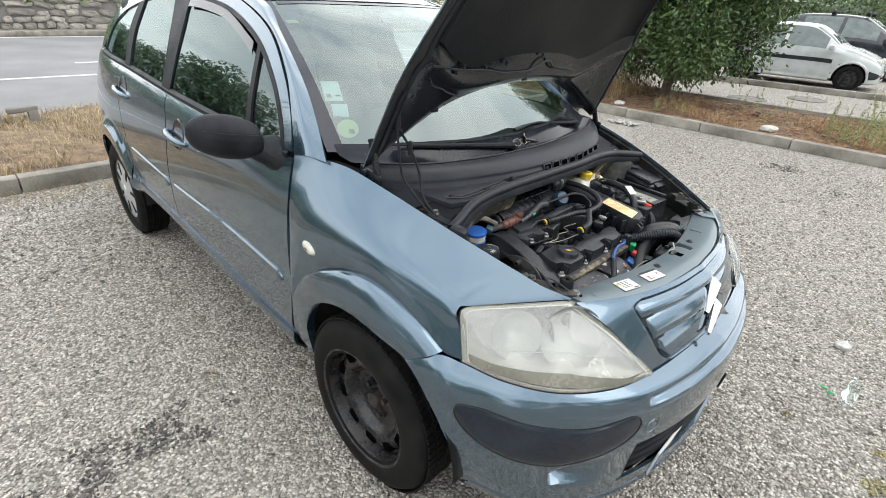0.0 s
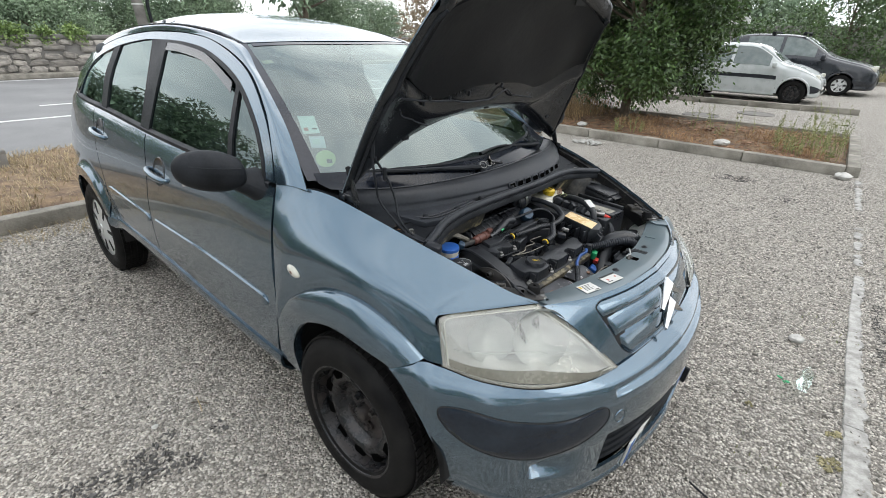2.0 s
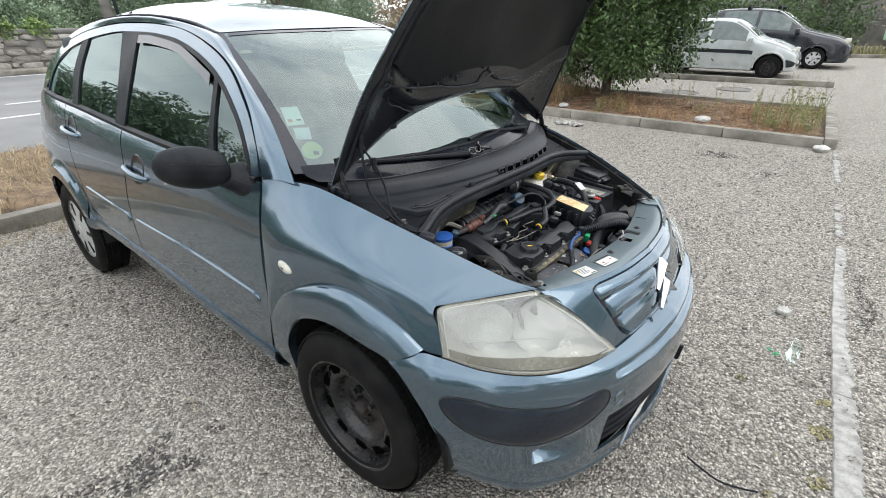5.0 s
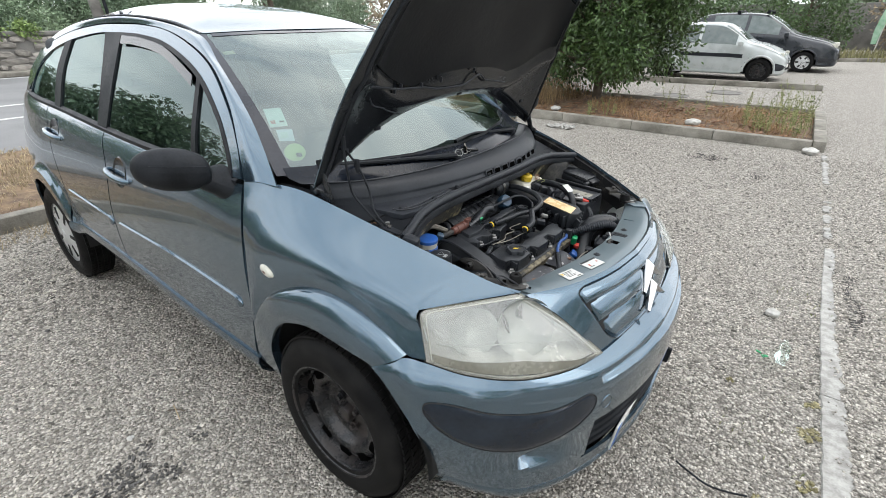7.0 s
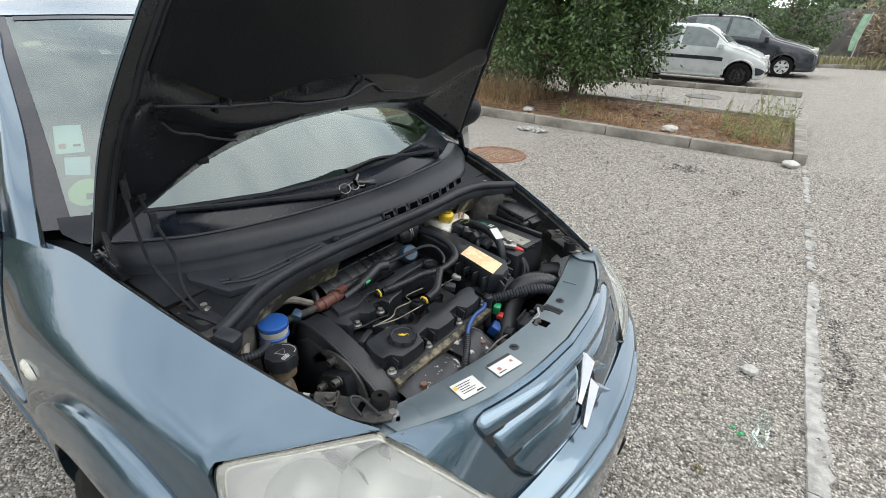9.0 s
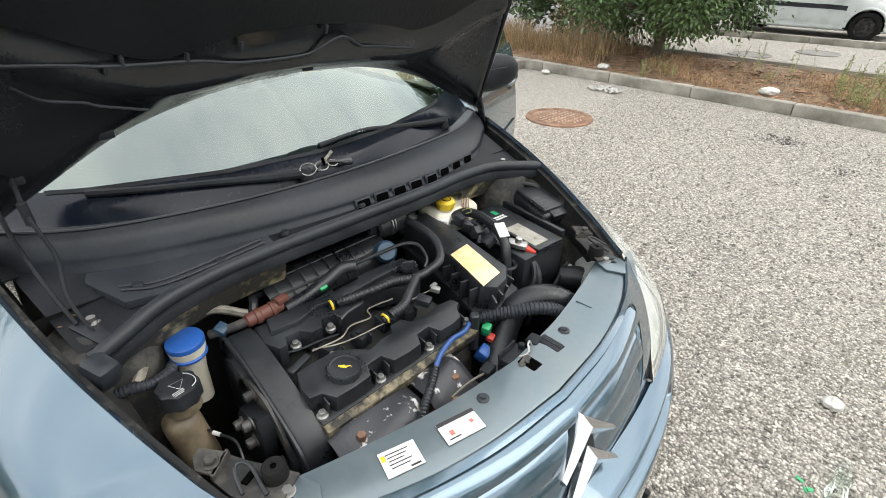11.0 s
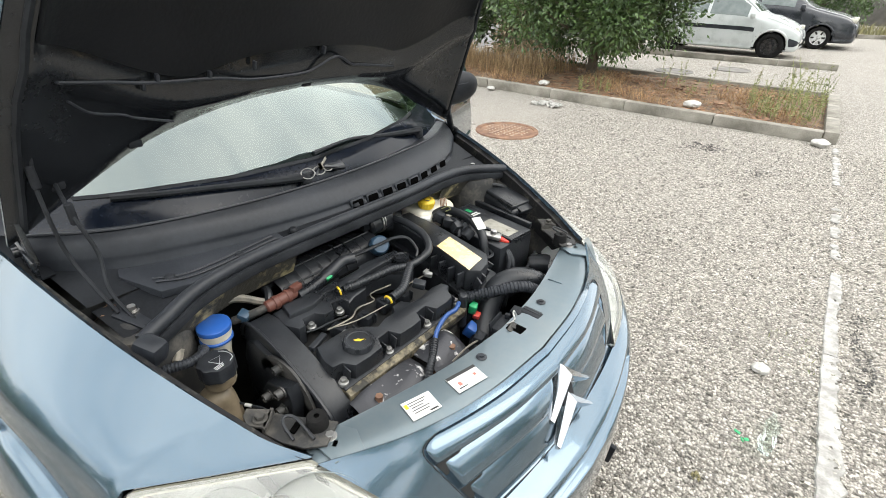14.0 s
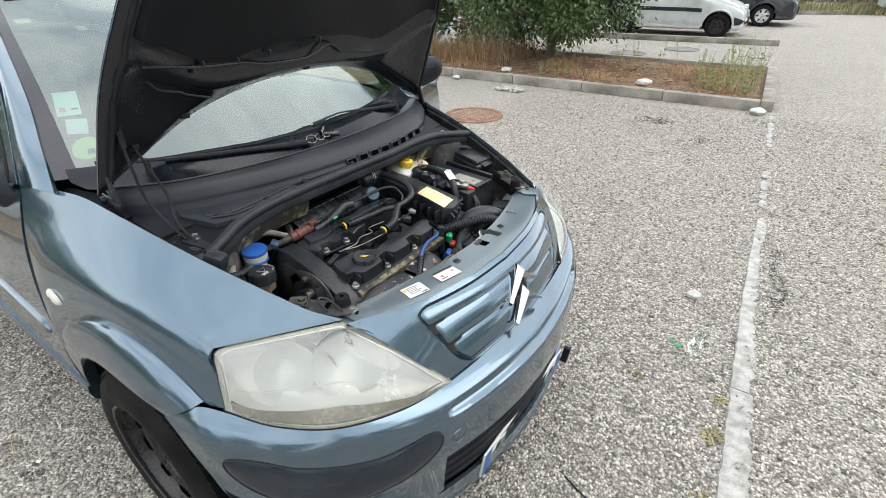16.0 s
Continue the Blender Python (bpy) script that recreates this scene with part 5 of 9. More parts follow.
# wheel housings and underbody
for x in (0.0, REAR):
    for s in (-1, 1):
        a = np.linspace(-0.05, np.pi + (-0.08 if x == 0 else 0.06), 30)
        P = np.array([[(x + (0.352 + (q - 0.352) * np.clip(0.2 - 1.6 * np.cos(t), 0, 1) if q > 0.352 else q) * np.cos(t) * (1 + (0.08 if x == 0 else 0) * max(0, np.cos(t)) ** 2), s * y, 0.30 + (0.352 + (q - 0.352) * np.clip(0.2 - 1.6 * np.cos(t), 0, 1) if q > 0.352 else q) * np.sin(t)) for t in a] for y, q in (((0.745, 0.455), (0.757, 0.40)) if x == 0 else ()) + ((0.765, 0.352), (0.70, 0.352), (0.52, 0.352), (0.50, 0.2), (0.5, 0.02))])
        part("wheel_housing", Mb().sheet(P), M_DARK, car)
part("underbody", Mb().box((3.0, 1.1, 0.1), (-1.3, 0, 0.24), bev=0.02), M_DARK, car)

# front bumper: a plan curve swept down
BX = np.array([0.265, 0.335, 0.410, 0.502, 0.592, 0.664, 0.716, 0.745, 0.755])
BY = np.array([-0.778, -0.768, -0.730, -0.675, -0.574, -0.450, -0.302, -0.150, 0.0])
TOPB = np.array([(0.197, -0.777, 0.598), (0.278, -0.738, 0.641), (0.331, -0.710, 0.633), (0.438, -0.668, 0.617), (0.545, -0.592, 0.608), (0.619, -0.464, 0.594), (0.652, -0.327, 0.586), (0.673, -0.17, 0.588), (0.682, 0.0, 0.590)])


def arch_x(z):
    """Where the bumper ends at the wheel arch."""
    return float(cr1([0.14, 0.27, 0.335, 0.40, 0.463, 0.525, 0.571, 0.598], [0.366, 0.374, 0.372, 0.354, 0.326, 0.282, 0.241, 0.197], z))


def bumper_row(z, inset, x0):
    T = np.stack([np.gradient(BX), np.gradient(BY)], -1)
    T /= np.linalg.norm(T, axis=1)[:, None]
    n = np.stack([T[:, 1], -T[:, 0]], -1)
    q = np.stack([BX - n[:, 0] * inset, BY - n[:, 1] * inset, 0 * BX + z], -1)
    xk = x0 + (q[:4, 0] - q[0, 0]) * (q[4, 0] - x0) / (q[4, 0] - q[0, 0])
    yk = np.interp(xk, q[:, 0], q[:, 1])
    q[:4, 0], q[:4, 1] = xk, yk
    q[8, 1] = 0
    return q


rows = [TOPB]
LOWER = np.array([0.045, 0.035, 0.015, -0.018, -0.038, -0.045, -0.045, -0.042, -0.04])
for f, w in ((0.94, 0.66), (0.87, 0.36), (0.74, 0.13), (0.52, 0.02), (0.25, 0.0)):
    q = bumper_row(0.44, 0.0, arch_x(0.44 + f * 0.158))
    x_end = q[0, 0]
    q[:, :2] = q[:, :2] * (1 - w) + TOPB[:, :2] * w
    q[:, 2] = 0.44 + f * (TOPB[:, 2] - 0.44)
    q[0, 0] = x_end
    rows.append(q)
for z, ins in ((0.44, 0.0), (0.40, 0.003), (0.335, 0.012), (0.27, 0.020), (0.225, 0.028), (0.19, 0.042)):
    q = bumper_row(z, ins, arch_x(z))
    q[:, 2] += LOWER * np.clip((0.335 - z) / 0.145, 0, 1)
    rows.append(q)
HALF = patch(rows, 90, 100)
uu_h = np.linspace(0, 1, 90)[None, :] + 0 * HALF[..., 2]
scoop = np.clip((uu_h - 0.455) / 0.012, 0, 1) * np.clip((0.60 - uu_h) / 0.14, 0, 1) ** 0.8
zw = 0.022 + 0.22 * np.clip(uu_h - 0.455, 0, 0.15)
dent = scoop * np.exp(-(((HALF[..., 2] - 0.330 - 0.10 * (uu_h - 0.455)) / zw) ** 6))
HALF[..., 0] -= 0.034 * dent
HALF[..., 1] += 0.026 * dent
BUMP = np.concatenate([HALF, flipy(HALF)[:, ::-1][:, 1:]], 1)
# dip behind the lip under the grille
yy = np.abs(BUMP[..., 1])
groove = np.clip((0.385 - yy) / 0.02, 0, 1) * np.exp(-(((BUMP[..., 2] - 0.548) / 0.013) ** 4))
BUMP[..., 0] -= 0.020 * groove
BUMP[..., 2] -= 0.004 * groove
cut = np.zeros((99, BUMP.shape[1] - 1), bool)
cz, cy = BUMP[:-1, :-1, 2], BUMP[:-1, :-1, 1]
cut[(np.abs(cy) < 0.40) & (cz < 0.408) & (cz > 0.255)] = True
bumper = part("front_bumper", Mb().sheet(BUMP, 0.010, skip=cut), M_PAINT, car, "painted front bumper with black corner guards")


def on_bumper(u, z):
    """A place and the outward way on the bumper: u from 0 at the right arch to 1 at the middle."""
    f = float(np.clip(u, 0, 0.999)) * 89
    i = int(f)
    c = HALF[:, i] * (1 - f + i) + HALF[:, i + 1] * (f - i)
    o = np.argsort(c[:, 2])
    p = np.array([np.interp(z, c[o, 2], c[o, k_]) for k_ in range(3)])
    t = HALF[45, min(i + 4, 89)] - HALF[45, max(i - 3, 0)]
    n = np.array((-t[1], t[0], 0))
    n *= -1 if n[0] < 0 else 1
    return p, n / np.linalg.norm(n)


# black corner guards
g_out = np.array([(0.440, 0.500), (0.445, 0.528), (0.470, 0.549), (0.522, 0.553), (0.592, 0.548), (0.677, 0.532), (0.779, 0.518), (0.87, 0.511), (0.962, 0.515), (1.024, 0.522), (1.062, 0.512), (1.077, 0.488), (1.068, 0.462), (1.03, 0.437), (0.965, 0.412), (0.88, 0.396), (0.78, 0.388), (0.68, 0.393), (0.59, 0.408), (0.51, 0.435), (0.458, 0.468)])
ring_ = crn(np.concatenate([g_out[-2:], g_out, g_out[:3]]), np.linspace(2, 23, 72) / 25)
mid_row = HALF[int(np.argmin(np.abs(HALF[:, 45, 2] - 0.46)))]
g_u = np.interp(ring_[:, 0], mid_row[:, 0] + mid_row[:, 1] + 0.8, np.linspace(0, 1, 90))
G = []
for k in (0, 0.2, 0.4, 0.55, 0.7, 0.8, 0.88, 0.94, 0.98, 1.0, 1.0001):
    row = []
    for u_, z_ in zip(g_u, ring_[:, 1]):
        p, n = on_bumper(0.5 * (g_u.min() + g_u.max()) * (1 - k) + u_ * k, 0.472 * (1 - k) + z_ * k)
        row.append(p + n * (0.001 + 0.006 * (1 - k**8) if k <= 1 else -0.006))
    G.append(row)
for Q in (np.array(G), flipy(G)):
    guard = part("corner_guard", Mb().sheet(Q), M_GUARD, bumper, "scuffed dark plastic corner guard")
    part("guard_gap", Mb().tube(Q[-2] + (Q[-2] - Q[0].mean(0)) * 0.004, 0.0018, 6), M_DARK, guard)
for s in (-1, 1):
    p, n = on_bumper(0.70, 0.462)
    p, n = p * (1, -s, 1), n * (1, -s, 1)
    part("tow_eye_cover", Mb().rev([(0, 0.0012), (0.018, 0.0012), (0.0185, 0.0), (0.0205, -0.001), (0.0215, 0.0012), (0.0225, 0.0)], p, n, 28), M_PAINT, bumper)
# lower intake: dark box, slats and plate
inn = np.stack([bumper_row(z, 0.075, 0.3)[4:] for z in (0.43, 0.33, 0.16)])
inn = np.concatenate([crn(inn, 20, 1), flipy(crn(inn, 20, 1))[:, ::-1][:, 1:]], 1)
part("intake_backing", Mb().sheet(inn, 0.004), M_DARK, bumper)
for z in (0.385, 0.358, 0.331, 0.304, 0.277):
    c = bumper_row(z, 0.030, 0.3)[5:]
    c = crn(np.concatenate([c, flipy(c)[::-1][1:]]), 40)
    part("intake_slat", Mb().sheet(np.array([c + d for d in ((-0.03, 0, 0.012), (0, 0, 0.006), (0.004, 0, -0.002), (-0.03, 0, -0.006), (-0.03, 0, 0.012))])), M_BLACKPL, bumper)
lipc = bumper_row(0.235, 0.024, 0.372)
lipc[:, 2] += LOWER * 0.9
lipc = crn(np.concatenate([lipc, flipy(lipc)[::-1][1:]]), 80)[2:-2]
part("bumper_lip", Mb().sheet(np.array([lipc + d for d in ((-0.02, 0, 0.004), (-0.002, 0, 0.004), (0.001, 0, -0.008), (-0.012, 0, -0.032), (-0.05, 0, -0.04))])), M_PAINT, bumper)
plate = part("number_plate", Mb().box((0.008, 0.52, 0.105), (0.709, 0, 0.238), (0, 8, 0), bev=0.003), M_PAPER, bumper, "white plate with dark bars")
for k in range(7):
    part("plate_bar", Mb().box((0.002, 0.024, 0.058), (0.7135, -0.18 + 0.06 * k, 0.238), (0, 8, 0), bev=0), M_INK, plate)
for s in (-1, 1):
    part("plate_band", Mb().box((0.002, 0.035, 0.102), (0.713, s * 0.24, 0.238), (0, 8, 0), bev=0), M_BLUECAP, plate)
part("tow_bracket", Mb().box((0.025, 0.016, 0.07), (0.708, 0.345, 0.200), (0, 8, 0)), M_BLACKPL, bumper)

# nose panel between the lamps, with the grille let into it
N_ROWS = [
    [(0.478, -0.470, 0.778), (0.550, -0.33, 0.776), (0.592, -0.17, 0.774), (0.607, 0.0, 0.773)],
    [(0.550, -0.428, 0.727), (0.591, -0.305, 0.736), (0.628, -0.155, 0.741), (0.641, 0.0, 0.742)],
    [(0.609, -0.381, 0.657), (0.634, -0.262, 0.667), (0.658, -0.13, 0.672), (0.667, 0.0, 0.673)],
    [(0.652, -0.324, 0.572), (0.668, -0.22, 0.572), (0.680, -0.11, 0.573), (0.686, 0.0, 0.574)],
]
NH = patch(N_ROWS, 80, 121)
NOSE = np.concatenate([NH, flipy(NH)[:, ::-1][:, 1:]], 1)


def nose(y, v):
    """The nose's surface at a share v of the way down."""
    j = v * 120
    a, b = int(min(j, 119)), int(min(j, 119)) + 1
    row = NH[a] * (1 - (j - a)) + NH[b] * (j - a)
    yy = -abs(y)
    return np.array((np.interp(yy, row[:, 1], row[:, 0]), y, np.interp(yy, row[:, 1], row[:, 2])))


def grille_half(v):
    """Half the grille's width at a share v down the nose."""
    t = np.clip((v - 0.11) / 0.84, 0, 1)
    return 0.345 * (1 - (2 * t - 1) ** 6 * 0.12) - 0.075 * t**1.5


vv = np.linspace(0, 1, 121)[:, None] + 0 * NOSE[..., 1]
inside = np.clip((grille_half(vv) - np.abs(NOSE[..., 1])) / 0.012, 0, 1) * np.clip((vv - 0.105) / 0.03, 0, 1) * np.clip((0.955 - vv) / 0.03, 0, 1)
NP = NOSE.copy()
NP[..., 0] -= 0.010 * inside
NP[..., 2] -= 0.005 * inside
nose_ob = part("nose_panel", Mb().sheet(NP, 0.006), M_PAINT, car)
# Dark sheets paint the shaded wedges at the slats' ends.
for s in (-1, 1):
    for v0, v1 in ((0.402, 0.52), (0.672, 0.79)):
        rows = []
        for v in np.linspace(v0, v1, 8):
            h, t = float(grille_half(v)), (v - v0) / (v1 - v0)
            rows.append([nose(s * y, v) + np.array((-0.0062, 0, -0.003)) for y in np.linspace(h - 0.060 + 0.048 * t, h - 0.006, 12)])
        part("grille_vent", Mb().sheet(np.array(rows)), M_DARK, nose_ob)
for v0, v1, kk in ((0.115, 0.41, 0.0), (0.405, 0.68, 0.016), (0.675, 0.945, 0.018)):
    rows = []
    for v, d in ((v0 + 0.002, -0.009), (v0 + 0.02, -0.0065), (v0 + 0.06, -0.002), (v0 + 0.11, 0.001), ((v0 + v1) / 2 + 0.02, 0.004), (v1 - 0.07, 0.005), (v1 - 0.035, 0.003), (v1 - 0.012, -0.003), (v1 - 0.004, -0.008)):
        h = float(grille_half(min(max(v, v0 + 0.02), v1 - 0.02))) - 0.004 - kk * (1 - 0.9 * (v - v0) / (v1 - v0))
        row = []
        for y in np.concatenate([np.linspace(-h, -h + 0.03, 10), np.linspace(-h + 0.04, h - 0.04, 50), np.linspace(h - 0.03, h, 10)]):
            dd = d - (d + 0.008) * max(0.0, (abs(y) - h + 0.010) / 0.010) ** 3
            row.append(nose(y, v) + np.array((dd, 0, 0.5 * dd)))
        rows.append(row)
    part("grille_slat", Mb().sheet(np.array(rows)), M_PAINT, nose_ob, "body-coloured grille slat")
tg = np.linspace(0.112, 0.950, 40)
outl = [nose(-float(grille_half(v)), v) for v in tg] + [nose(y, 0.950) for y in np.linspace(-float(grille_half(0.95)), float(grille_half(0.95)), 30)[1:-1]] + [nose(float(grille_half(v)), v) for v in tg[::-1]]
part("grille_gap", Mb().tube(np.array(outl) + (0.0, 0, 0.0), 0.0009, 6), M_DARK, nose_ob)
# chrome chevrons
up_ = nose(0, 0.35) - nose(0, 0.75)
up_ /= np.linalg.norm(up_)
out_ = np.array((up_[2], 0, -up_[0]))
mid_ = nose(0, 0.55)
badge = part("badge", Mb().prism([(-0.022, -0.055), (-0.022, -0.010), (0.0, 0.030), (0.022, -0.010), (0.022, -0.055), (0.0, -0.035)], 0.012, Matrix(((out_[0] * 0, up_[0], out_[0], mid_[0] - out_[0] * 0.006), (1, 0, 0, 0), (0, up_[2], out_[2], mid_[2] - out_[2] * 0.006), (0, 0, 0, 1))), 0.002), M_BLACKPL, nose_ob)
for b0, w in ((0.051, 0.080), (-0.012, 0.076)):
    for s in (-1, 1):
        def arm(k, o, t):
            """A place on the arm: k across it, t from the peak to the tip, o out from the nose."""
            th = 0.044 * (1 - t) + 0.012 * t
            sink = 0.076 * t + 0.006 * t * (1 - t)
            return mid_ + up_ * (b0 - sink - th * k) + out_ * (0.003 + o * (1 - 0.55 * t) + 0.003 * t) + np.array((0, s * w * t, 0))
        ts = np.linspace(0, 1, 8)
        m_ = Mb()
        for (k0, o0), (k1, o1) in (((0.0, -0.012), (0.06, 0.004)), ((0.06, 0.004), (0.52, 0.020)), ((0.52, 0.020), (0.96, 0.006)), ((0.96, 0.006), (1.0, -0.012))):
            m_.sheet(np.array([[arm(k0, o0, t) for t in ts], [arm(k1, o1, t) for t in ts]]), centre=tuple(mid_ - out_ * 0.05))
        part("chevron", m_, M_CHROME, badge, "bright chrome chevron")

# slam panel on top, with two labels, screws and the catch
S_ROWS = [
    [(0.412, -0.455, 0.750), (0.455, -0.30, 0.750), (0.486, -0.15, 0.750), (0.500, 0.0, 0.750)],
    [(0.420, -0.458, 0.766), (0.463, -0.30, 0.767), (0.494, -0.15, 0.768), (0.508, 0.0, 0.769)],
    [(0.464, -0.466, 0.768), (0.533, -0.33, 0.769), (0.574, -0.17, 0.769), (0.590, 0.0, 0.770)],
    [(0.473, -0.470, 0.764), (0.544, -0.332, 0.764), (0.585, -0.172, 0.764), (0.600, 0.0, 0.765)],
]
SH = patch(S_ROWS, 40, 8)
slam = part("slam_panel", Mb().sheet(np.concatenate([SH, flipy(SH)[:, ::-1][:, 1:]], 1), 0.003), M_DUSTPAINT, car, "dusty painted slam panel with labels")
for (x, y), m in (((0.524, -0.108), 0), ((0.521, 0.135), 0)):
    part("slam_screw", Mb().cyl((x, y, 0.769), (x, y, 0.7735), 0.011, 0.009, 20, 0.002).cyl((x, y, 0.773), (x, y, 0.7755), 0.005, n=6), M_STEEL if m else M_GREYPL, slam)


def label_sheet(name, loc, size, turn, material, tilt=(0, 0), parent=None, label=""):
    return part(name, Mb().box((size[0], size[1], 0.0012), loc, (tilt[0], tilt[1], turn), bev=0.0), material, parent, label)


lab = label_sheet("service_label", (0.5165, -0.279, 0.7715), (0.044, 0.058), -16, M_PAPER, parent=slam, label="white service label with small print bars")
def on_label(c, turn, dx, dy, sx, sy, name, material, parent):
    a = radians(turn)
    part(name, Mb().box((sx, sy, 0.0006), (c[0] + dx * math.cos(a) - dy * math.sin(a), c[1] + dx * math.sin(a) + dy * math.cos(a), c[2] + 0.0011), (0, 0, turn), bev=0), material, parent)


for k in range(5):
    on_label((0.5165, -0.279, 0.7715), -16, -0.014 + 0.006 * k, -0.002 - 0.002 * (k % 3), 0.0013, 0.036 - 0.006 * (k % 3), "print_bar", M_INK if k == 0 else M_TRIM, lab)
on_label((0.5165, -0.279, 0.7715), -16, -0.010, -0.024, 0.010, 0.006, "yellow_corner", M_YELCAP, lab)
on_label((0.5165, -0.279, 0.7715), -16, 0.018, 0.016, 0.003, 0.016, "print_bar", M_INK, lab)
lab = label_sheet("warning_label", (0.5375, -0.176, 0.7720), (0.042, 0.068), -13, M_PAPER, parent=slam, label="white warning label with black header and red mark")
c_ = (0.5375, -0.176, 0.7720)
on_label(c_, -13, -0.017, 0.0, 0.007, 0.068, "header_bar", M_INK, lab)
on_label(c_, -13, 0.004, -0.018, 0.009, 0.007, "red_mark", M_REDINK, lab)
on_label(c_, -13, 0.000, 0.020, 0.006, 0.006, "red_mark", M_REDINK, lab)
on_label(c_, -13, 0.014, -0.018, 0.002, 0.020, "print_bar", M_TRIM, lab)
fe = crn([(0.475, -0.470, 0.770), (0.547, -0.331, 0.769), (0.5885, -0.171, 0.768), (0.6035, 0.0, 0.768), (0.5885, 0.171, 0.768), (0.547, 0.331, 0.769), (0.475, 0.470, 0.770)], 80)
for s in (-1, 1):
    cb = part("corner_bracket", Mb().prism([(x, s * y) for x, y in ([(0.438, 0.400), (0.470, 0.386), (0.510, 0.404), (0.494, 0.450), (0.450, 0.449), (0.438, 0.441)][::s])], 0.004, pose(0, 0, 0.7705, 0, 0, 0), 0.0015), M_DUSTPAINT, slam)
    part("corner_bolt", Mb().cyl((0.449, s * 0.423, 0.773), (0.449, s * 0.423, 0.7755), 0.0115, n=20, bev=0.001).cyl((0.449, s * 0.423, 0.775), (0.449, s * 0.423, 0.781), 0.0075, n=6, bev=0.001), M_ZINC, cb)
    part("corner_slot", Mb().box((0.007, 0.012, 0.002), (0.466, s * 0.427, 0.7735), (0, 0, s * -30), bev=0.0), M_VOID, cb)
part("panel_gap", Mb().tube(fe, 0.0013, 6), M_DARK, slam)
catch = part("bonnet_catch", Mb().box((0.030, 0.060, 0.034), (0.486, 0.022, 0.744), (0, 0, 4), bev=0.005).box((0.026, 0.030, 0.022), (0.494, 0.074, 0.760), (0, 0, 8), bev=0.004).box((0.004, 0.055, 0.020), (0.476, 0.015, 0.762), (0, -12, 6), bev=0.001).box((0.012, 0.010, 0.016), (0.488, 0.044, 0.764), (0, 0, 20), bev=0.002).box((0.022, 0.030, 0.020), (0.468, -0.030, 0.738), (0, 0, 10), bev=0.004), M_BLACKPL, slam, "black bonnet catch with steel hook")
part("latch_recess", Mb().box((0.040, 0.030, 0.010), (0.529, 0.015, 0.7665), (0, 0, 0), bev=0.0045, seg=3), M_VOID, catch)
tray = part("grip_recess", Mb().box((0.052, 0.027, 0.010), (0.524, 0.086, 0.7662), (0, 0, -2), bev=0.004, seg=3), M_BLACKPL, catch)
for k in range(8):
    part("grip_rib", Mb().box((0.0028, 0.012, 0.002), (0.506 + 0.0052 * k, 0.091, 0.7718), (0, 0, -2), bev=0.0), M_TRIM, tray)
part("catch_hook", Mb().tube([(0.505, 0.052, 0.772), (0.503, 0.045, 0.786), (0.506, 0.036, 0.787), (0.514, 0.030, 0.778), (0.513, 0.020, 0.775), (0.507, 0.012, 0.772)], 0.0022, 7, 24), M_STEEL, catch)
part("catch_plate", Mb().box((0.012, 0.030, 0.003), (0.520, 0.010, 0.7725), (6, 20, 12), bev=0.001).cyl((0.524, 0.012, 0.766), (0.526, 0.010, 0.776), 0.004, n=10), M_DIRT, catch)
part("catch_cable", Mb().tube([(0.472, -0.035, 0.742), (0.468, -0.070, 0.744), (0.462, -0.085, 0.735), (0.455, -0.11, 0.72)], 0.0022, 6, 16), M_ALU, catch)
part("panel_tab", Mb().box((0.036, 0.003, 0.004), (0.503, 0.238, 0.7695), (0, 0, 4), bev=0.001), M_DUSTPAINT, slam)

# headlamps
M_EDGE = mat("yellowed_lens_edge", (0.15, 0.145, 0.115), (0.25, 0.24, 0.195), rough=0.25, coat=0.5)
M_LOWBAND = mat("yellowed_band", (0.17, 0.165, 0.135), (0.25, 0.24, 0.20), rough=0.25, coat=0.4)
HT = np.concatenate([crn([(0.289, -0.678, 0.735), (0.287, -0.669, 0.749), (0.305, -0.648, 0.757), (0.365, -0.583, 0.765), (0.462, -0.473, 0.776)], 31)[:-1], crn([(0.462, -0.473, 0.776), (0.571, -0.409, 0.698), (0.653, -0.330, 0.590)], 30)])
HB = crn([(0.330, -0.706, 0.636), (0.438, -0.666, 0.621), (0.545, -0.589, 0.612), (0.618, -0.463, 0.598), (0.654, -0.330, 0.587)], 60)
u60 = np.linspace(0, 1, 60)[:, None]
bulge = np.clip(np.sin(np.pi * u60), 0, 1) ** 0.6
LENS = np.array([HT * (1 - v) + HB * v + bulge * math.sin(math.pi * v) ** 0.8 * np.array((0.020, -0.013, 0.006)) for v in np.linspace(0, 1, 30)])
c = LENS.mean((0, 1))
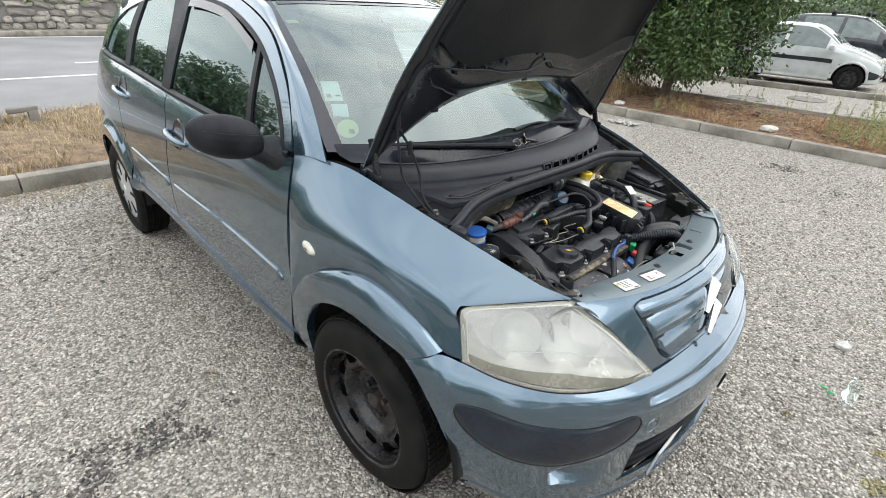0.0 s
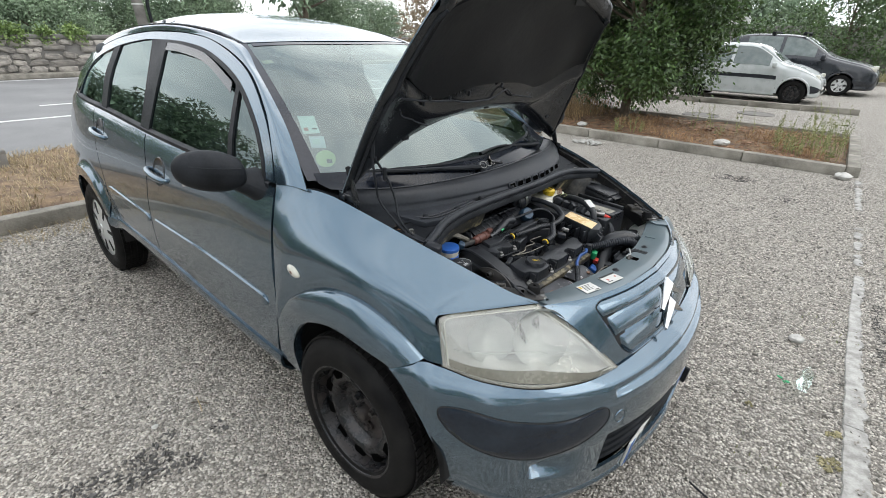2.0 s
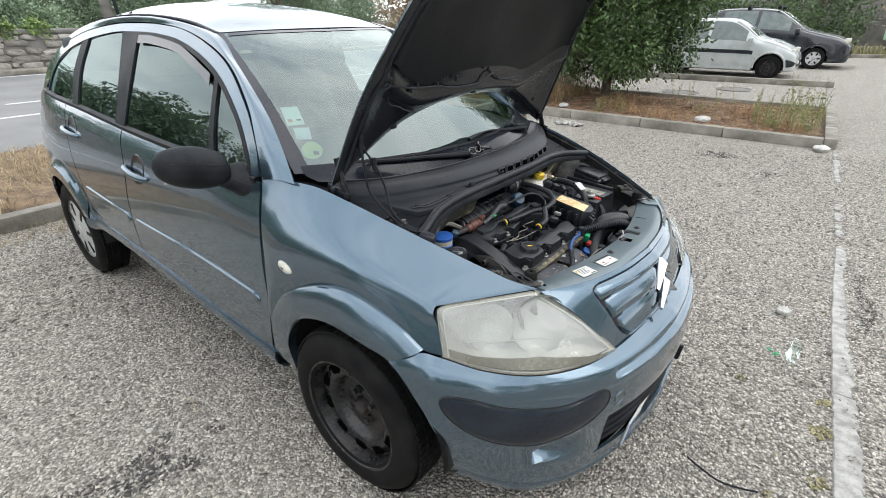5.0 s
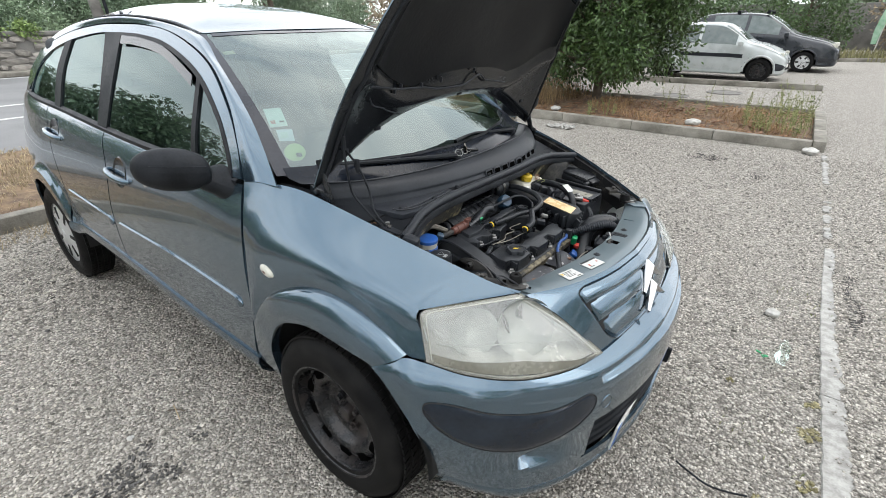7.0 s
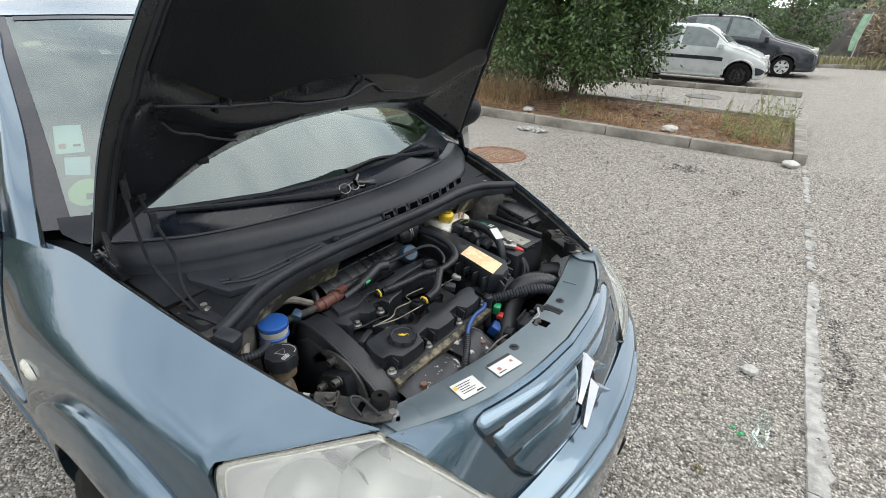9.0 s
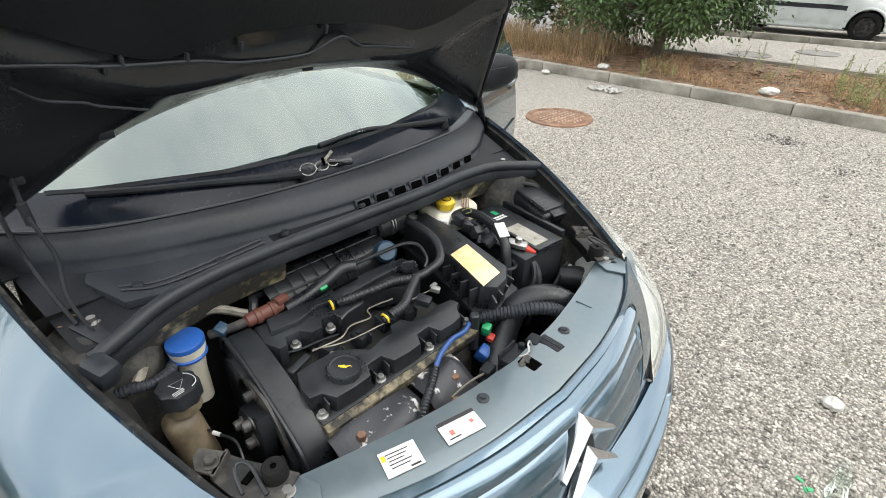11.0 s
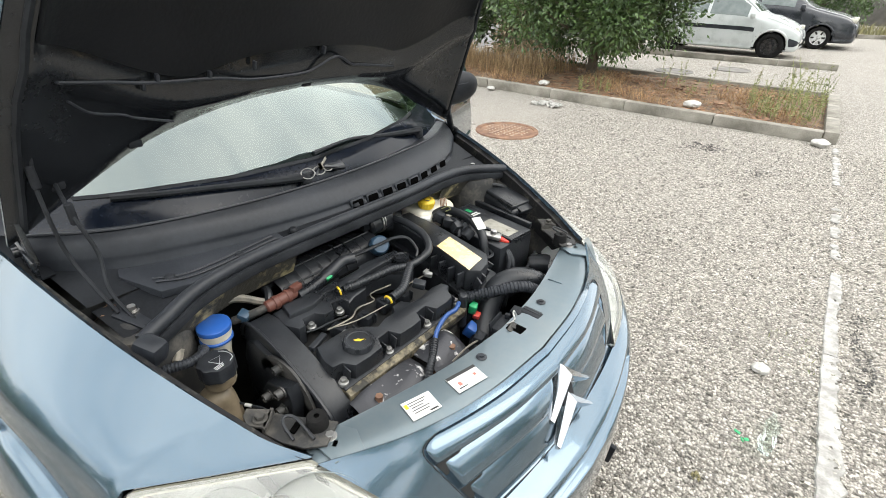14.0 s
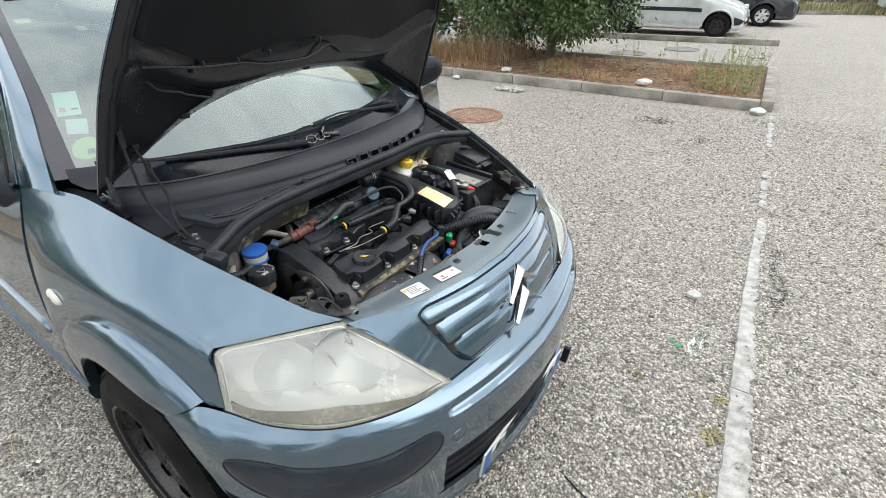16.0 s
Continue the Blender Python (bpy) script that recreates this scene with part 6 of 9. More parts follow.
for s in (1, -1):
    k = (1, s, 1)
    lamp = part("headlamp", Mb().sheet(patch([HT * k + (-0.010, 0.007 * s, -0.008), (HT * 0.5 + HB * 0.5) * k + np.array((-0.11, 0.095 * s, -0.03)) * bulge, HB * k + (-0.010, 0.007 * s, 0.006)], u60[:, 0], 16)), M_REFL, car, "large hazed headlamp with a yellowed lower edge")
    pane = part("lamp_lens", Mb().sheet(LENS * k), M_HAZELENS, lamp)
    pane.visible_shadow = False
    rim = np.concatenate([LENS[0], LENS[1:, -1], LENS[-1, ::-1][1:], LENS[::-1, 0][1:-1]])
    inner = c + (rim - c) * 0.935
    part("lamp_seal", Mb().sheet(np.array([np.vstack([a, a[:1]]) * k for a in (rim + (0, 0, -0.002), rim + 0.002, inner + 0.001, inner - 0.004)])), M_EDGE, lamp, "yellowed lens edge")
    part("lens_bead", Mb().tube(np.vstack([inner, inner[:1]]) * k + np.array((0.0015, -0.001 * s, 0.001)), 0.0016, 6), M_HAZE, lamp, "pale lens bead")
    part("lamp_gap", Mb().tube(np.vstack([rim, rim[:1]]) * k + np.array((-0.003, 0, -0.003)), 0.0022, 6), M_DARK, lamp)
    part("lamp_step", Mb().tube((LENS[16, 8:34] * 0.6 + LENS[15, 8:34] * 0.4 + (-0.005, 0.004, -0.002)) * k, 0.0016, 6), M_BOWL, lamp)
    part("lamp_step", Mb().tube((LENS[15 - np.arange(12) // 2, 34 + np.arange(12)] + (-0.005, 0.004, -0.002)) * k, 0.0016, 6), M_BOWL, lamp)
    part("lamp_step", Mb().tube((LENS[6:16, 3] + (-0.004, 0.003, -0.002)) * k, 0.0016, 6), M_BOWL, lamp)
    low = (LENS[-8:-2, 3:-4] + (0.0016, -0.0012, 0.0004)) * k
    part("lower_band", Mb().sheet(low), M_LOWBAND, lamp, "yellowed lower lens band")
    for q, rr in (((0.398, -0.588, 0.692), 0.066), ((0.486, -0.488, 0.694), 0.082)):
        d = np.array((0.75, -0.55, 0.25))
        bowl = Mb().rev([(rr * t_, 0.9 * rr * t_ * t_ - 0.055) for t_ in np.linspace(0, 1, 14)], np.array(q) * k, d * k, 40)
        part("reflector_bowl", bowl, M_BOWL, lamp)

# windscreen, roof and pillars
G_ROWS = [
    [(-0.275, -0.640, 1.005), (-0.165, -0.44, 0.998), (-0.10, -0.21, 0.990), (-0.08, 0.0, 0.986)],
    [(-0.520, -0.572, 1.160), (-0.437, -0.39, 1.177), (-0.395, -0.19, 1.183), (-0.38, 0.0, 1.184)],
    [(-0.765, -0.510, 1.290), (-0.715, -0.34, 1.311), (-0.690, -0.17, 1.316), (-0.68, 0.0, 1.317)],
    [(-0.985, -0.452, 1.388), (-0.955, -0.30, 1.393), (-0.935, -0.15, 1.394), (-0.925, 0.0, 1.394)],
]
GH = patch(G_ROWS, 30, 30)
SCREEN = np.concatenate([GH, flipy(GH)[:, ::-1][:, 1:]], 1)
screen = part("windscreen", Mb().sheet(SCREEN), M_WSGLASS, car, "raked windscreen reflecting clouds")
screen.visible_shadow = False
for s in (1, -1):
    e = (GH[:, 0] * 1.6 - GH[:, 2] * 0.6) * (1, s, 1)
    i2 = GH[:, 1] * (1, s, 1)
    part("screen_border", Mb().sheet(np.array([e, e * 0.5 + i2 * 0.5, i2]) + (0.001, 0, 0.0015)), M_BORDER, screen)
part("screen_border", Mb().sheet(SCREEN[-2:, 2:-2] + (0.001, 0, 0.0015)), M_BORDER, screen)
part("screen_border", Mb().sheet(SCREEN[:2, 2:-2] + (0.001, 0, 0.0015)), M_BORDER, screen)
R_E = np.array([(-0.990, -0.452, 1.393), (-1.25, -0.452, 1.440), (-1.7, -0.45, 1.463), (-2.2, -0.44, 1.440), (-2.7, -0.42, 1.375), (-2.98, -0.40, 1.28)])
R_M = np.array([(-0.953, -0.25, 1.399), (-1.22, -0.25, 1.466), (-1.7, -0.25, 1.508), (-2.2, -0.25, 1.485), (-2.7, -0.25, 1.41), (-3.02, -0.25, 1.30)])
R_C = np.array([(-0.932, 0.0, 1.401), (-1.21, 0.0, 1.475), (-1.7, 0.0, 1.518), (-2.2, 0.0, 1.495), (-2.7, 0.0, 1.42), (-3.04, 0.0, 1.30)])
part("roof", Mb().sheet(patch([R_E, R_M, R_C, flipy(R_M), flipy(R_E)], 60, 40), 0.006), M_PAINT, car)
both("roof_gutter", patch([R_E + (0, 0.004, 0.002), R_E + (0, -0.004, -0.006), R_E + (0, -0.012, 0.0)], 60, 4), M_BLACKPL, 0.002)
D_LINE = np.array([(-0.404, -0.708, 0.978), (-0.467, -0.672, 1.074), (-0.585, -0.613, 1.191), (-0.80, -0.545, 1.313), (-1.126, -0.500, 1.398), (-1.48, -0.483, 1.428), (-1.9, -0.480, 1.425), (-2.3, -0.50, 1.385), (-2.65, -0.53, 1.30), (-2.95, -0.575, 1.13)])
F_LINE = np.array([(-0.272, -0.680, 0.982), (-0.380, -0.638, 1.078), (-0.523, -0.587, 1.166), (-0.767, -0.521, 1.297), (-0.99, -0.462, 1.391), (-1.4, -0.462, 1.447), (-1.85, -0.458, 1.455), (-2.3, -0.447, 1.425), (-2.7, -0.430, 1.365), (-2.98, -0.41, 1.27)])
both("a_pillar", patch([F_LINE, F_LINE * 0.5 + D_LINE * 0.5 + (0.0, -0.008, 0.010), D_LINE], 90, 14), M_PAINT, 0.012)


def green(x, z, o=0.0):
    return (x, -(float(halfwidth(x, z)) + o), z)


# window frames and glass on the doors: curves from the belt to the roof line
def strip(a, b, n=30, o=0.0, steps=2):
    a, b = crn(np.array([green(*q, o) for q in a]), n), crn(np.array([green(*q, o) for q in b]), n)
    return np.array([a * (1 - t) + b * t for t in np.linspace(0, 1, steps)])


U_OUT = [(-0.418, 0.985), (-0.470, 1.074), (-0.589, 1.187), (-0.805, 1.309), (-1.128, 1.394), (-1.40, 1.420), (-1.60, 1.425)]
U_IN = [(-0.462, 0.985), (-0.515, 1.062), (-0.63, 1.165), (-0.84, 1.277), (-1.14, 1.358), (-1.40, 1.386), (-1.60, 1.392)]
both("front_window_frame", strip(U_OUT, U_IN, 50, 0.004, 3), M_PAINT, 0.012)
U_IN2 = [(x - 0.012, z - 0.012) for x, z in U_IN]
both("window_rubber", strip(U_IN, U_IN2, 50, 0.006, 2), M_BLACKPL, 0.012)
both("rear_window_frame", strip([(-1.6, 1.425), (-1.9, 1.420), (-2.3, 1.378), (-2.65, 1.285), (-2.93, 1.12)], [(-1.6, 1.392), (-1.9, 1.386), (-2.27, 1.34), (-2.55, 1.255), (-2.78, 1.08)], 40, 0.004, 3), M_PAINT, 0.012)
both("rear_pillar", strip([(-2.72, 1.045), (-2.64, 1.19), (-2.45, 1.29)], [(-3.00, 1.04), (-2.94, 1.17), (-2.70, 1.30)], 24, 0.002, 8), M_PAINT, 0.010)
both("b_pillar_cover", strip([(-1.50, 1.0), (-1.53, 1.2), (-1.60, 1.39)], [(-1.60, 1.0), (-1.66, 1.2), (-1.78, 1.392)], 16, 0.005, 3), M_BLACKPL, 0.012)
both("c_pillar_cover", strip([(-2.11, 1.04), (-2.17, 1.2), (-2.19, 1.355)], [(-2.19, 1.04), (-2.26, 1.2), (-2.27, 1.335)], 16, 0.005, 3), M_BLACKPL, 0.012)
both("quarter_light_post", strip([(-0.70, 0.985), (-0.745, 1.10), (-0.80, 1.26)], [(-0.735, 0.985), (-0.775, 1.10), (-0.835, 1.275)], 16, 0.005, 3), M_BLACKPL, 0.012)
xs = np.linspace(-0.44, -2.78, 50)
P = np.array([[(x, -(float(halfwidth(x, belt(x))) + o), float(belt(x)) + dz) for x in xs] for o, dz in ((0.001, -0.012), (0.006, -0.006), (0.005, 0.008), (-0.012, 0.018))])
both("belt_seal", P, M_BLACKPL, 0.004)
wins = [
    ("front_window", [(-0.735, 0.98), (-0.775, 1.10), (-0.835, 1.27)], [(-1.50, 0.99), (-1.53, 1.2), (-1.60, 1.39)]),
    ("quarter_light", [(-0.47, 0.98), (-0.55, 1.08), (-0.80, 1.255)], [(-0.70, 0.98), (-0.745, 1.10), (-0.80, 1.26)]),
    ("rear_window", [(-1.60, 1.0), (-1.66, 1.2), (-1.76, 1.39)], [(-2.11, 1.035), (-2.17, 1.2), (-2.19, 1.355)]),
    ("rear_quarter_light", [(-2.19, 1.04), (-2.26, 1.2), (-2.27, 1.34)], [(-2.75, 1.06), (-2.62, 1.2), (-2.45, 1.285)]),
]
for nm, a, b in wins:
    Pg = strip(a, b, 24, -0.004, 20)
    if nm == "front_window":
        t = np.linspace(0, 1, 20)[:, None]
        top = np.interp(-Pg[:, -1, 0], [0.835, 0.95, 1.14, 1.40, 1.60], [1.27, 1.312, 1.358, 1.386, 1.392])
        z = Pg[:, :1, 2] + (top[:, None] - Pg[:, :1, 2]) * np.linspace(0, 1, 24)[None, :]
        Pg = np.stack([Pg[..., 0], -(halfwidth(-1.2 + 0 * z, z) - 0.004), z], -1)
    for ob in both(nm, Pg, M_SIDEGL, 0.0):
        ob.visible_shadow = False

# smoky wind deflectors over the front windows
both("wind_deflector", strip([(-0.85, 1.262), (-1.14, 1.345), (-1.40, 1.375), (-1.57, 1.38)], [(-0.83, 1.225), (-1.13, 1.315), (-1.40, 1.345), (-1.56, 1.348)], 30, 0.012, 3), glass("smoked_acrylic", (0.40, 0.42, 0.42), 0.05, 2.0), 0.003)

# rear: tailgate, rear screen and rear bumper
TG = patch([[(-2.99, -0.41, 1.28), (-3.02, -0.25, 1.30), (-3.03, 0, 1.30), (-3.02, 0.25, 1.30), (-2.99, 0.41, 1.28)], [(-3.0, -0.55, 1.05), (-3.06, -0.3, 1.06), (-3.08, 0, 1.06), (-3.06, 0.3, 1.06), (-3.0, 0.55, 1.05)], [(-3.02, -0.62, 0.75), (-3.09, -0.35, 0.76), (-3.11, 0, 0.76), (-3.09, 0.35, 0.76), (-3.02, 0.62, 0.75)], [(-3.0, -0.66, 0.36), (-3.09, -0.4, 0.33), (-3.12, 0, 0.33), (-3.09, 0.4, 0.33), (-3.0, 0.66, 0.36)]], 30, 30)
part("tailgate", Mb().sheet(TG, 0.01), M_PAINT, car)

# mirrors
for s in (-1, 1):
    B_ = []
    for y, rx, rz, x, z in ((0.690, 0.085, 0.064, -0.520, 0.945), (0.715, 0.080, 0.060, -0.525, 0.948), (0.735, 0.066, 0.052, -0.533, 0.957), (0.755, 0.054, 0.046, -0.540, 0.972), (0.785, 0.046, 0.044, -0.546, 0.992), (0.81, 0.03, 0.03, -0.55, 1.005)):
        B_.append([(x + rx * np.cos(t) - 0.35 * rz * np.sin(t), s * y, z + rz * np.sin(t)) for t in np.linspace(0, 2 * np.pi, 28)])
    mir = part("door_mirror", Mb().sheet(crn(np.array(B_), 16), centre=(-0.535, s * 0.74, 0.96)), M_BLACKPL, car, "black plastic door mirror")
    A = []
    for y, rx, rz, x, z in ((0.755, 0.012, 0.020, -0.520, 0.995), (0.762, 0.034, 0.040, -0.522, 0.996), (0.778, 0.052, 0.056, -0.530, 1.0), (0.82, 0.068, 0.070, -0.550, 1.006), (0.87, 0.066, 0.070, -0.575, 1.012), (0.915, 0.048, 0.054, -0.595, 1.018), (0.938, 0.026, 0.030, -0.606, 1.02), (0.945, 0.001, 0.002, -0.61, 1.02)):
        A.append([(x + rx * np.cos(t) * (1.0 if np.cos(t) > 0 else 0.55), s * y, z + 0.012 + 0.95 * rz * np.sin(t)) for t in np.linspace(0, 2 * np.pi, 40)])
    part("mirror_shell", Mb().sheet(crn(np.array(A), 30), centre=(-0.56, s * 0.85, 1.012)), M_BLACKPL, mir)
    part("mirror_glass", Mb().box((0.004, 0.14, 0.10), (-0.602, s * 0.85, 1.02), (0, 0, s * 20), bev=0.002), M_CHROME, mir)
    part("shell_seam", Mb().tube([(x + rx_ + 0.001, s * y, z + 0.032) for y, rx_, x, z in ((0.78, 0.048, -0.530, 1.0), (0.82, 0.064, -0.55, 1.006), (0.87, 0.062, -0.575, 1.012), (0.915, 0.044, -0.595, 1.018))], 0.0012, 5, 16), M_GREYPL, mir)

# the driver's door stands open
H_PIN = Vector((-0.40, 0.74, 0))
SWING = Matrix.Translation(H_PIN) @ Matrix.Rotation(radians(-64), 4, "Z") @ Matrix.Translation(-H_PIN)
trim = part("door_trim", Mb().sheet(flipy(side_panel(lambda z: seam_front(z) - 0.03, lambda z: seam_mid(z) + 0.03)) - (0, 0.07, 0), 0.05), M_DASH, front_doors[1], "dark plastic inner door trim")
part("door_pull", Mb().tube([(-0.95, 0.675, 0.80), (-1.0, 0.65, 0.82), (-1.15, 0.65, 0.83), (-1.2, 0.675, 0.82)], 0.014, 8, 16), M_BLACKPL, trim)
for ob in list(car.children):
    kind = ob.name.split(".")[0]
    if kind in ("front_door", "front_window_frame", "window_rubber", "quarter_light_post", "front_window", "quarter_light", "wind_deflector", "door_mirror"):
        if sum(w.co.y for w in ob.data.vertices) > 0:
            ob.matrix_basis = SWING

# wheels
def wheel(x, s, cover):
    o = part("wheel", Mb().rev([(0.20, -0.085), (0.245, -0.088), (0.272, -0.075), (0.286, -0.055), (0.290, -0.02), (0.290, 0.02), (0.286, 0.055), (0.272, 0.075), (0.245, 0.088), (0.20, 0.085), (0.182, 0.075)], (x, s * 0.705, 0.286), (0, s, 0), 72), M_RUBBER, car, "worn black tyre on a steel wheel" if not cover else "black tyre with a silver wheel cover")
    tr = Mb()
    for k in range(72):
        a = 2 * math.pi * k / 72
        for y, w in ((-0.05, 0.018), (-0.017, 0.016), (0.017, 0.016), (0.05, 0.018)):
            tr.box((0.020, w * 1.4, 0.006), (x + 0.2905 * math.cos(a), s * 0.705 + y, 0.286 + 0.2905 * math.sin(a)), (0, 90 - math.degrees(a), 14), bev=0.0)
    part("tread", tr, M_RUBBER, o)
    A = lambda prof, n=48: Mb().rev(prof, (x, s * 0.705, 0.286), (0, s, 0), n)
    if cover:
        part("wheel_cover", A([(0, 0.082), (0.05, 0.084), (0.06, 0.078), (0.15, 0.074), (0.182, 0.066), (0.196, 0.072), (0.20, 0.06)]), M_SILVER, o, "scuffed silver plastic wheel cover")
        for k in range(7):
            a = 2 * math.pi * k / 7
            part("cover_slot", Mb().box((0.075, 0.006, 0.022), (x + 0.125 * math.cos(a), s * 0.781, 0.286 + 0.125 * math.sin(a)), (0, -math.degrees(a), 0), bev=0.002), M_DARK, o)
        part("cover_centre", A([(0, 0.088), (0.028, 0.087), (0.032, 0.08)], 28), M_SILVER, o)
    else:
        part("rim", A([(0.203, 0.074), (0.202, 0.082), (0.198, 0.085), (0.193, 0.083), (0.188, 0.074), (0.185, 0.052), (0.178, 0.032), (0.170, 0.028), (0.163, 0.034), (0.155, 0.042), (0.142, 0.046), (0.128, 0.045), (0.118, 0.039), (0.109, 0.024), (0.102, 0.010), (0.088, 0.004), (0.065, 0.005), (0.050, 0.010), (0.0, 0.010)], 72), M_STEELW, o, "rusty black steel rim")
        for k in range(10):
            a = 2 * math.pi * (k + 0.5) / 10
            part("rim_slot", Mb().box((0.032, 0.02, 0.048), (x + 0.150 * math.cos(a), s * 0.7445, 0.286 + 0.150 * math.sin(a)), (0, -math.degrees(a), 0), bev=0.007), M_VOID, o)
        for k in range(4):
            a = 2 * math.pi * (k + 0.3) / 4
            b = np.array((x + 0.054 * math.cos(a), s * 0.714, 0.286 + 0.054 * math.sin(a)))
            part("wheel_bolt", Mb().cyl(b, b + (0, s * 0.022, 0), 0.012, 0.010, 6).cyl(b, b + (0, s * 0.01, 0), 0.016, n=16), M_STEELW, o)
        part("hub", A([(0, 0.040), (0.020, 0.040), (0.027, 0.036), (0.031, 0.026), (0.032, 0.008)], 28), M_STEELW, o)
    return o


for s in (-1, 1):
    wheel(0.0, s, False)
    wheel(REAR, s, True)


# cabin: dashboard, wheel, seats
part("dashboard", Mb().sheet(patch([[(-0.30, -0.60, 0.98), (-0.18, -0.4, 0.975), (-0.12, 0, 0.965), (-0.18, 0.4, 0.975), (-0.30, 0.60, 0.98)], [(-0.50, -0.62, 1.0), (-0.48, -0.4, 1.01), (-0.45, 0, 1.02), (-0.48, 0.4, 1.03), (-0.50, 0.62, 1.0)], [(-0.72, -0.62, 0.96), (-0.74, -0.4, 0.97), (-0.74, 0, 0.98), (-0.76, 0.4, 1.02), (-0.72, 0.62, 0.96)], [(-0.74, -0.62, 0.65), (-0.78, -0.4, 0.62), (-0.80, 0, 0.5), (-0.8, 0.4, 0.62), (-0.74, 0.62, 0.65)]], 40, 30)), M_DASH, car)
part("cabin_floor", Mb().box((2.4, 1.3, 0.06), (-1.7, 0, 0.32), bev=0.02), M_DARK, car)
a = np.linspace(0, 2 * np.pi, 40)
part("steering_wheel", Mb().tube(np.stack([-0.93 + 0.09 * np.sin(a), 0.36 + 0.185 * np.cos(a), 0.93 + 0.165 * np.sin(a)], -1), 0.015, 8).box((0.05, 0.32, 0.05), (-0.92, 0.36, 0.93), (0, 30, 0), bev=0.02).box((0.06, 0.12, 0.12), (-0.91, 0.36, 0.92), (0, 30, 0), bev=0.03), M_BLACKPL, car)
for x, n in ((-1.30, 2), (-2.15, 3)):
    for y in ((-0.36, 0.36) if n == 2 else (-0.42, 0.0, 0.42)):
        seat = part("seat", Mb().box((0.50, 0.48 if n == 2 else 0.42, 0.16), (x, y, 0.55), (0, -6, 0), bev=0.06, seg=4), M_SEAT, car, "dark grey cloth seat")
        part("seat_back", Mb().box((0.13, 0.46 if n == 2 else 0.42, 0.62), (x - 0.30, y, 0.86), (0, -14, 0), bev=0.055, seg=4, top=0.82), M_SEAT, seat)
        part("headrest", Mb().box((0.09, 0.26, 0.17), (x - 0.39, y, 1.27), (0, -10, 0), bev=0.04, seg=4), M_SEAT, seat)
part("rear_view_mirror", Mb().box((0.03, 0.22, 0.07), (-0.930, 0.0, 1.285), (0, -15, 0), bev=0.015, seg=3).cyl((-0.925, 0, 1.300), (-0.878, 0, 1.366), 0.011), M_BLACKPL, car)
for y in (-0.33, 0.33):
    part("sun_visor", Mb().box((0.02, 0.24, 0.12), (-1.08, y * 0.75, 1.385), (0, 74, 0), bev=0.008), M_DASH, car)

# stickers on the windscreen
def on_screen(y, v):
    j = v * 29
    a_ = int(min(j, 28))
    row = GH[a_] * (1 - (j - a_)) + GH[a_ + 1] * (j - a_)
    return np.array((np.interp(-abs(y), row[:, 1], row[:, 0]), y, np.interp(-abs(y), row[:, 1], row[:, 2])))


def skewed(name, q, material, label, o=0.0):
    """A paper stuck on the glass, by its four corners as (y, share of the way up)."""
    q = np.array(q, float)
    P_ = np.array([[on_screen(*((q[0] * (1 - u) + q[1] * u) * (1 - v) + (q[3] * (1 - u) + q[2] * u) * v)) + (0, 0, o - 0.010) for u in np.linspace(0, 1, 6)] for v in np.linspace(0, 1, 6)])
    return part(name, Mb().sheet(P_), material, screen, label)


skewed("insurance_sticker", [(-0.529, 0.362), (-0.482, 0.352), (-0.511, 0.251), (-0.560, 0.255)], M_MINT, "mint and white paper sticker")
skewed("sticker_mark", [(-0.544, 0.288), (-0.532, 0.286), (-0.537, 0.268), (-0.549, 0.270)], M_REDINK, "red mark", 0.002)
skewed("sticker_mark", [(-0.522, 0.280), (-0.509, 0.278), (-0.511, 0.270), (-0.524, 0.272)], M_TRIM, "grey print", 0.002)
skewed("inspection_sticker", [(-0.551, 0.241), (-0.509, 0.233), (-0.531, 0.173), (-0.570, 0.181)], M_PALEBLUE, "pale blue paper sticker")
skewed("sticker_mark", [(-0.549, 0.222), (-0.529, 0.218), (-0.540, 0.190), (-0.559, 0.194)], M_MINT, "pale print", 0.002)
row = []
for k in np.linspace(0, 1, 5):
    row.append([on_screen(-0.558 + 0.029 * k * math.cos(t) + 0.016 * k * math.sin(t), 0.121 + 0.042 * k * math.sin(t)) + (0, 0, -0.010) for t in np.linspace(0, 2 * math.pi, 30)])
lime = part("emission_sticker", Mb().sheet(np.array(row)), M_LIME, screen, "round lime-green sticker")
skewed("sticker_mark", [(-0.560, 0.112), (-0.546, 0.110), (-0.552, 0.092), (-0.566, 0.094)], M_TRIM, "dark printed square", 0.004)
skewed("upper_sticker", [(-0.445, 0.845), (-0.405, 0.845), (-0.410, 0.805), (-0.448, 0.805)], M_FADED, "faded yellow sticker", -0.008)


# ---- the open bonnet ----
HINGE, OPEN = np.array((-0.166, 0.0, 0.970)), radians(-80)
HROT = np.array([[math.cos(OPEN), 0, math.sin(OPEN)], [0, 1, 0], [-math.sin(OPEN), 0, math.cos(OPEN)]])


def opened(P_):
    return (np.asarray(P_, float) - HINGE) @ HROT.T + HINGE


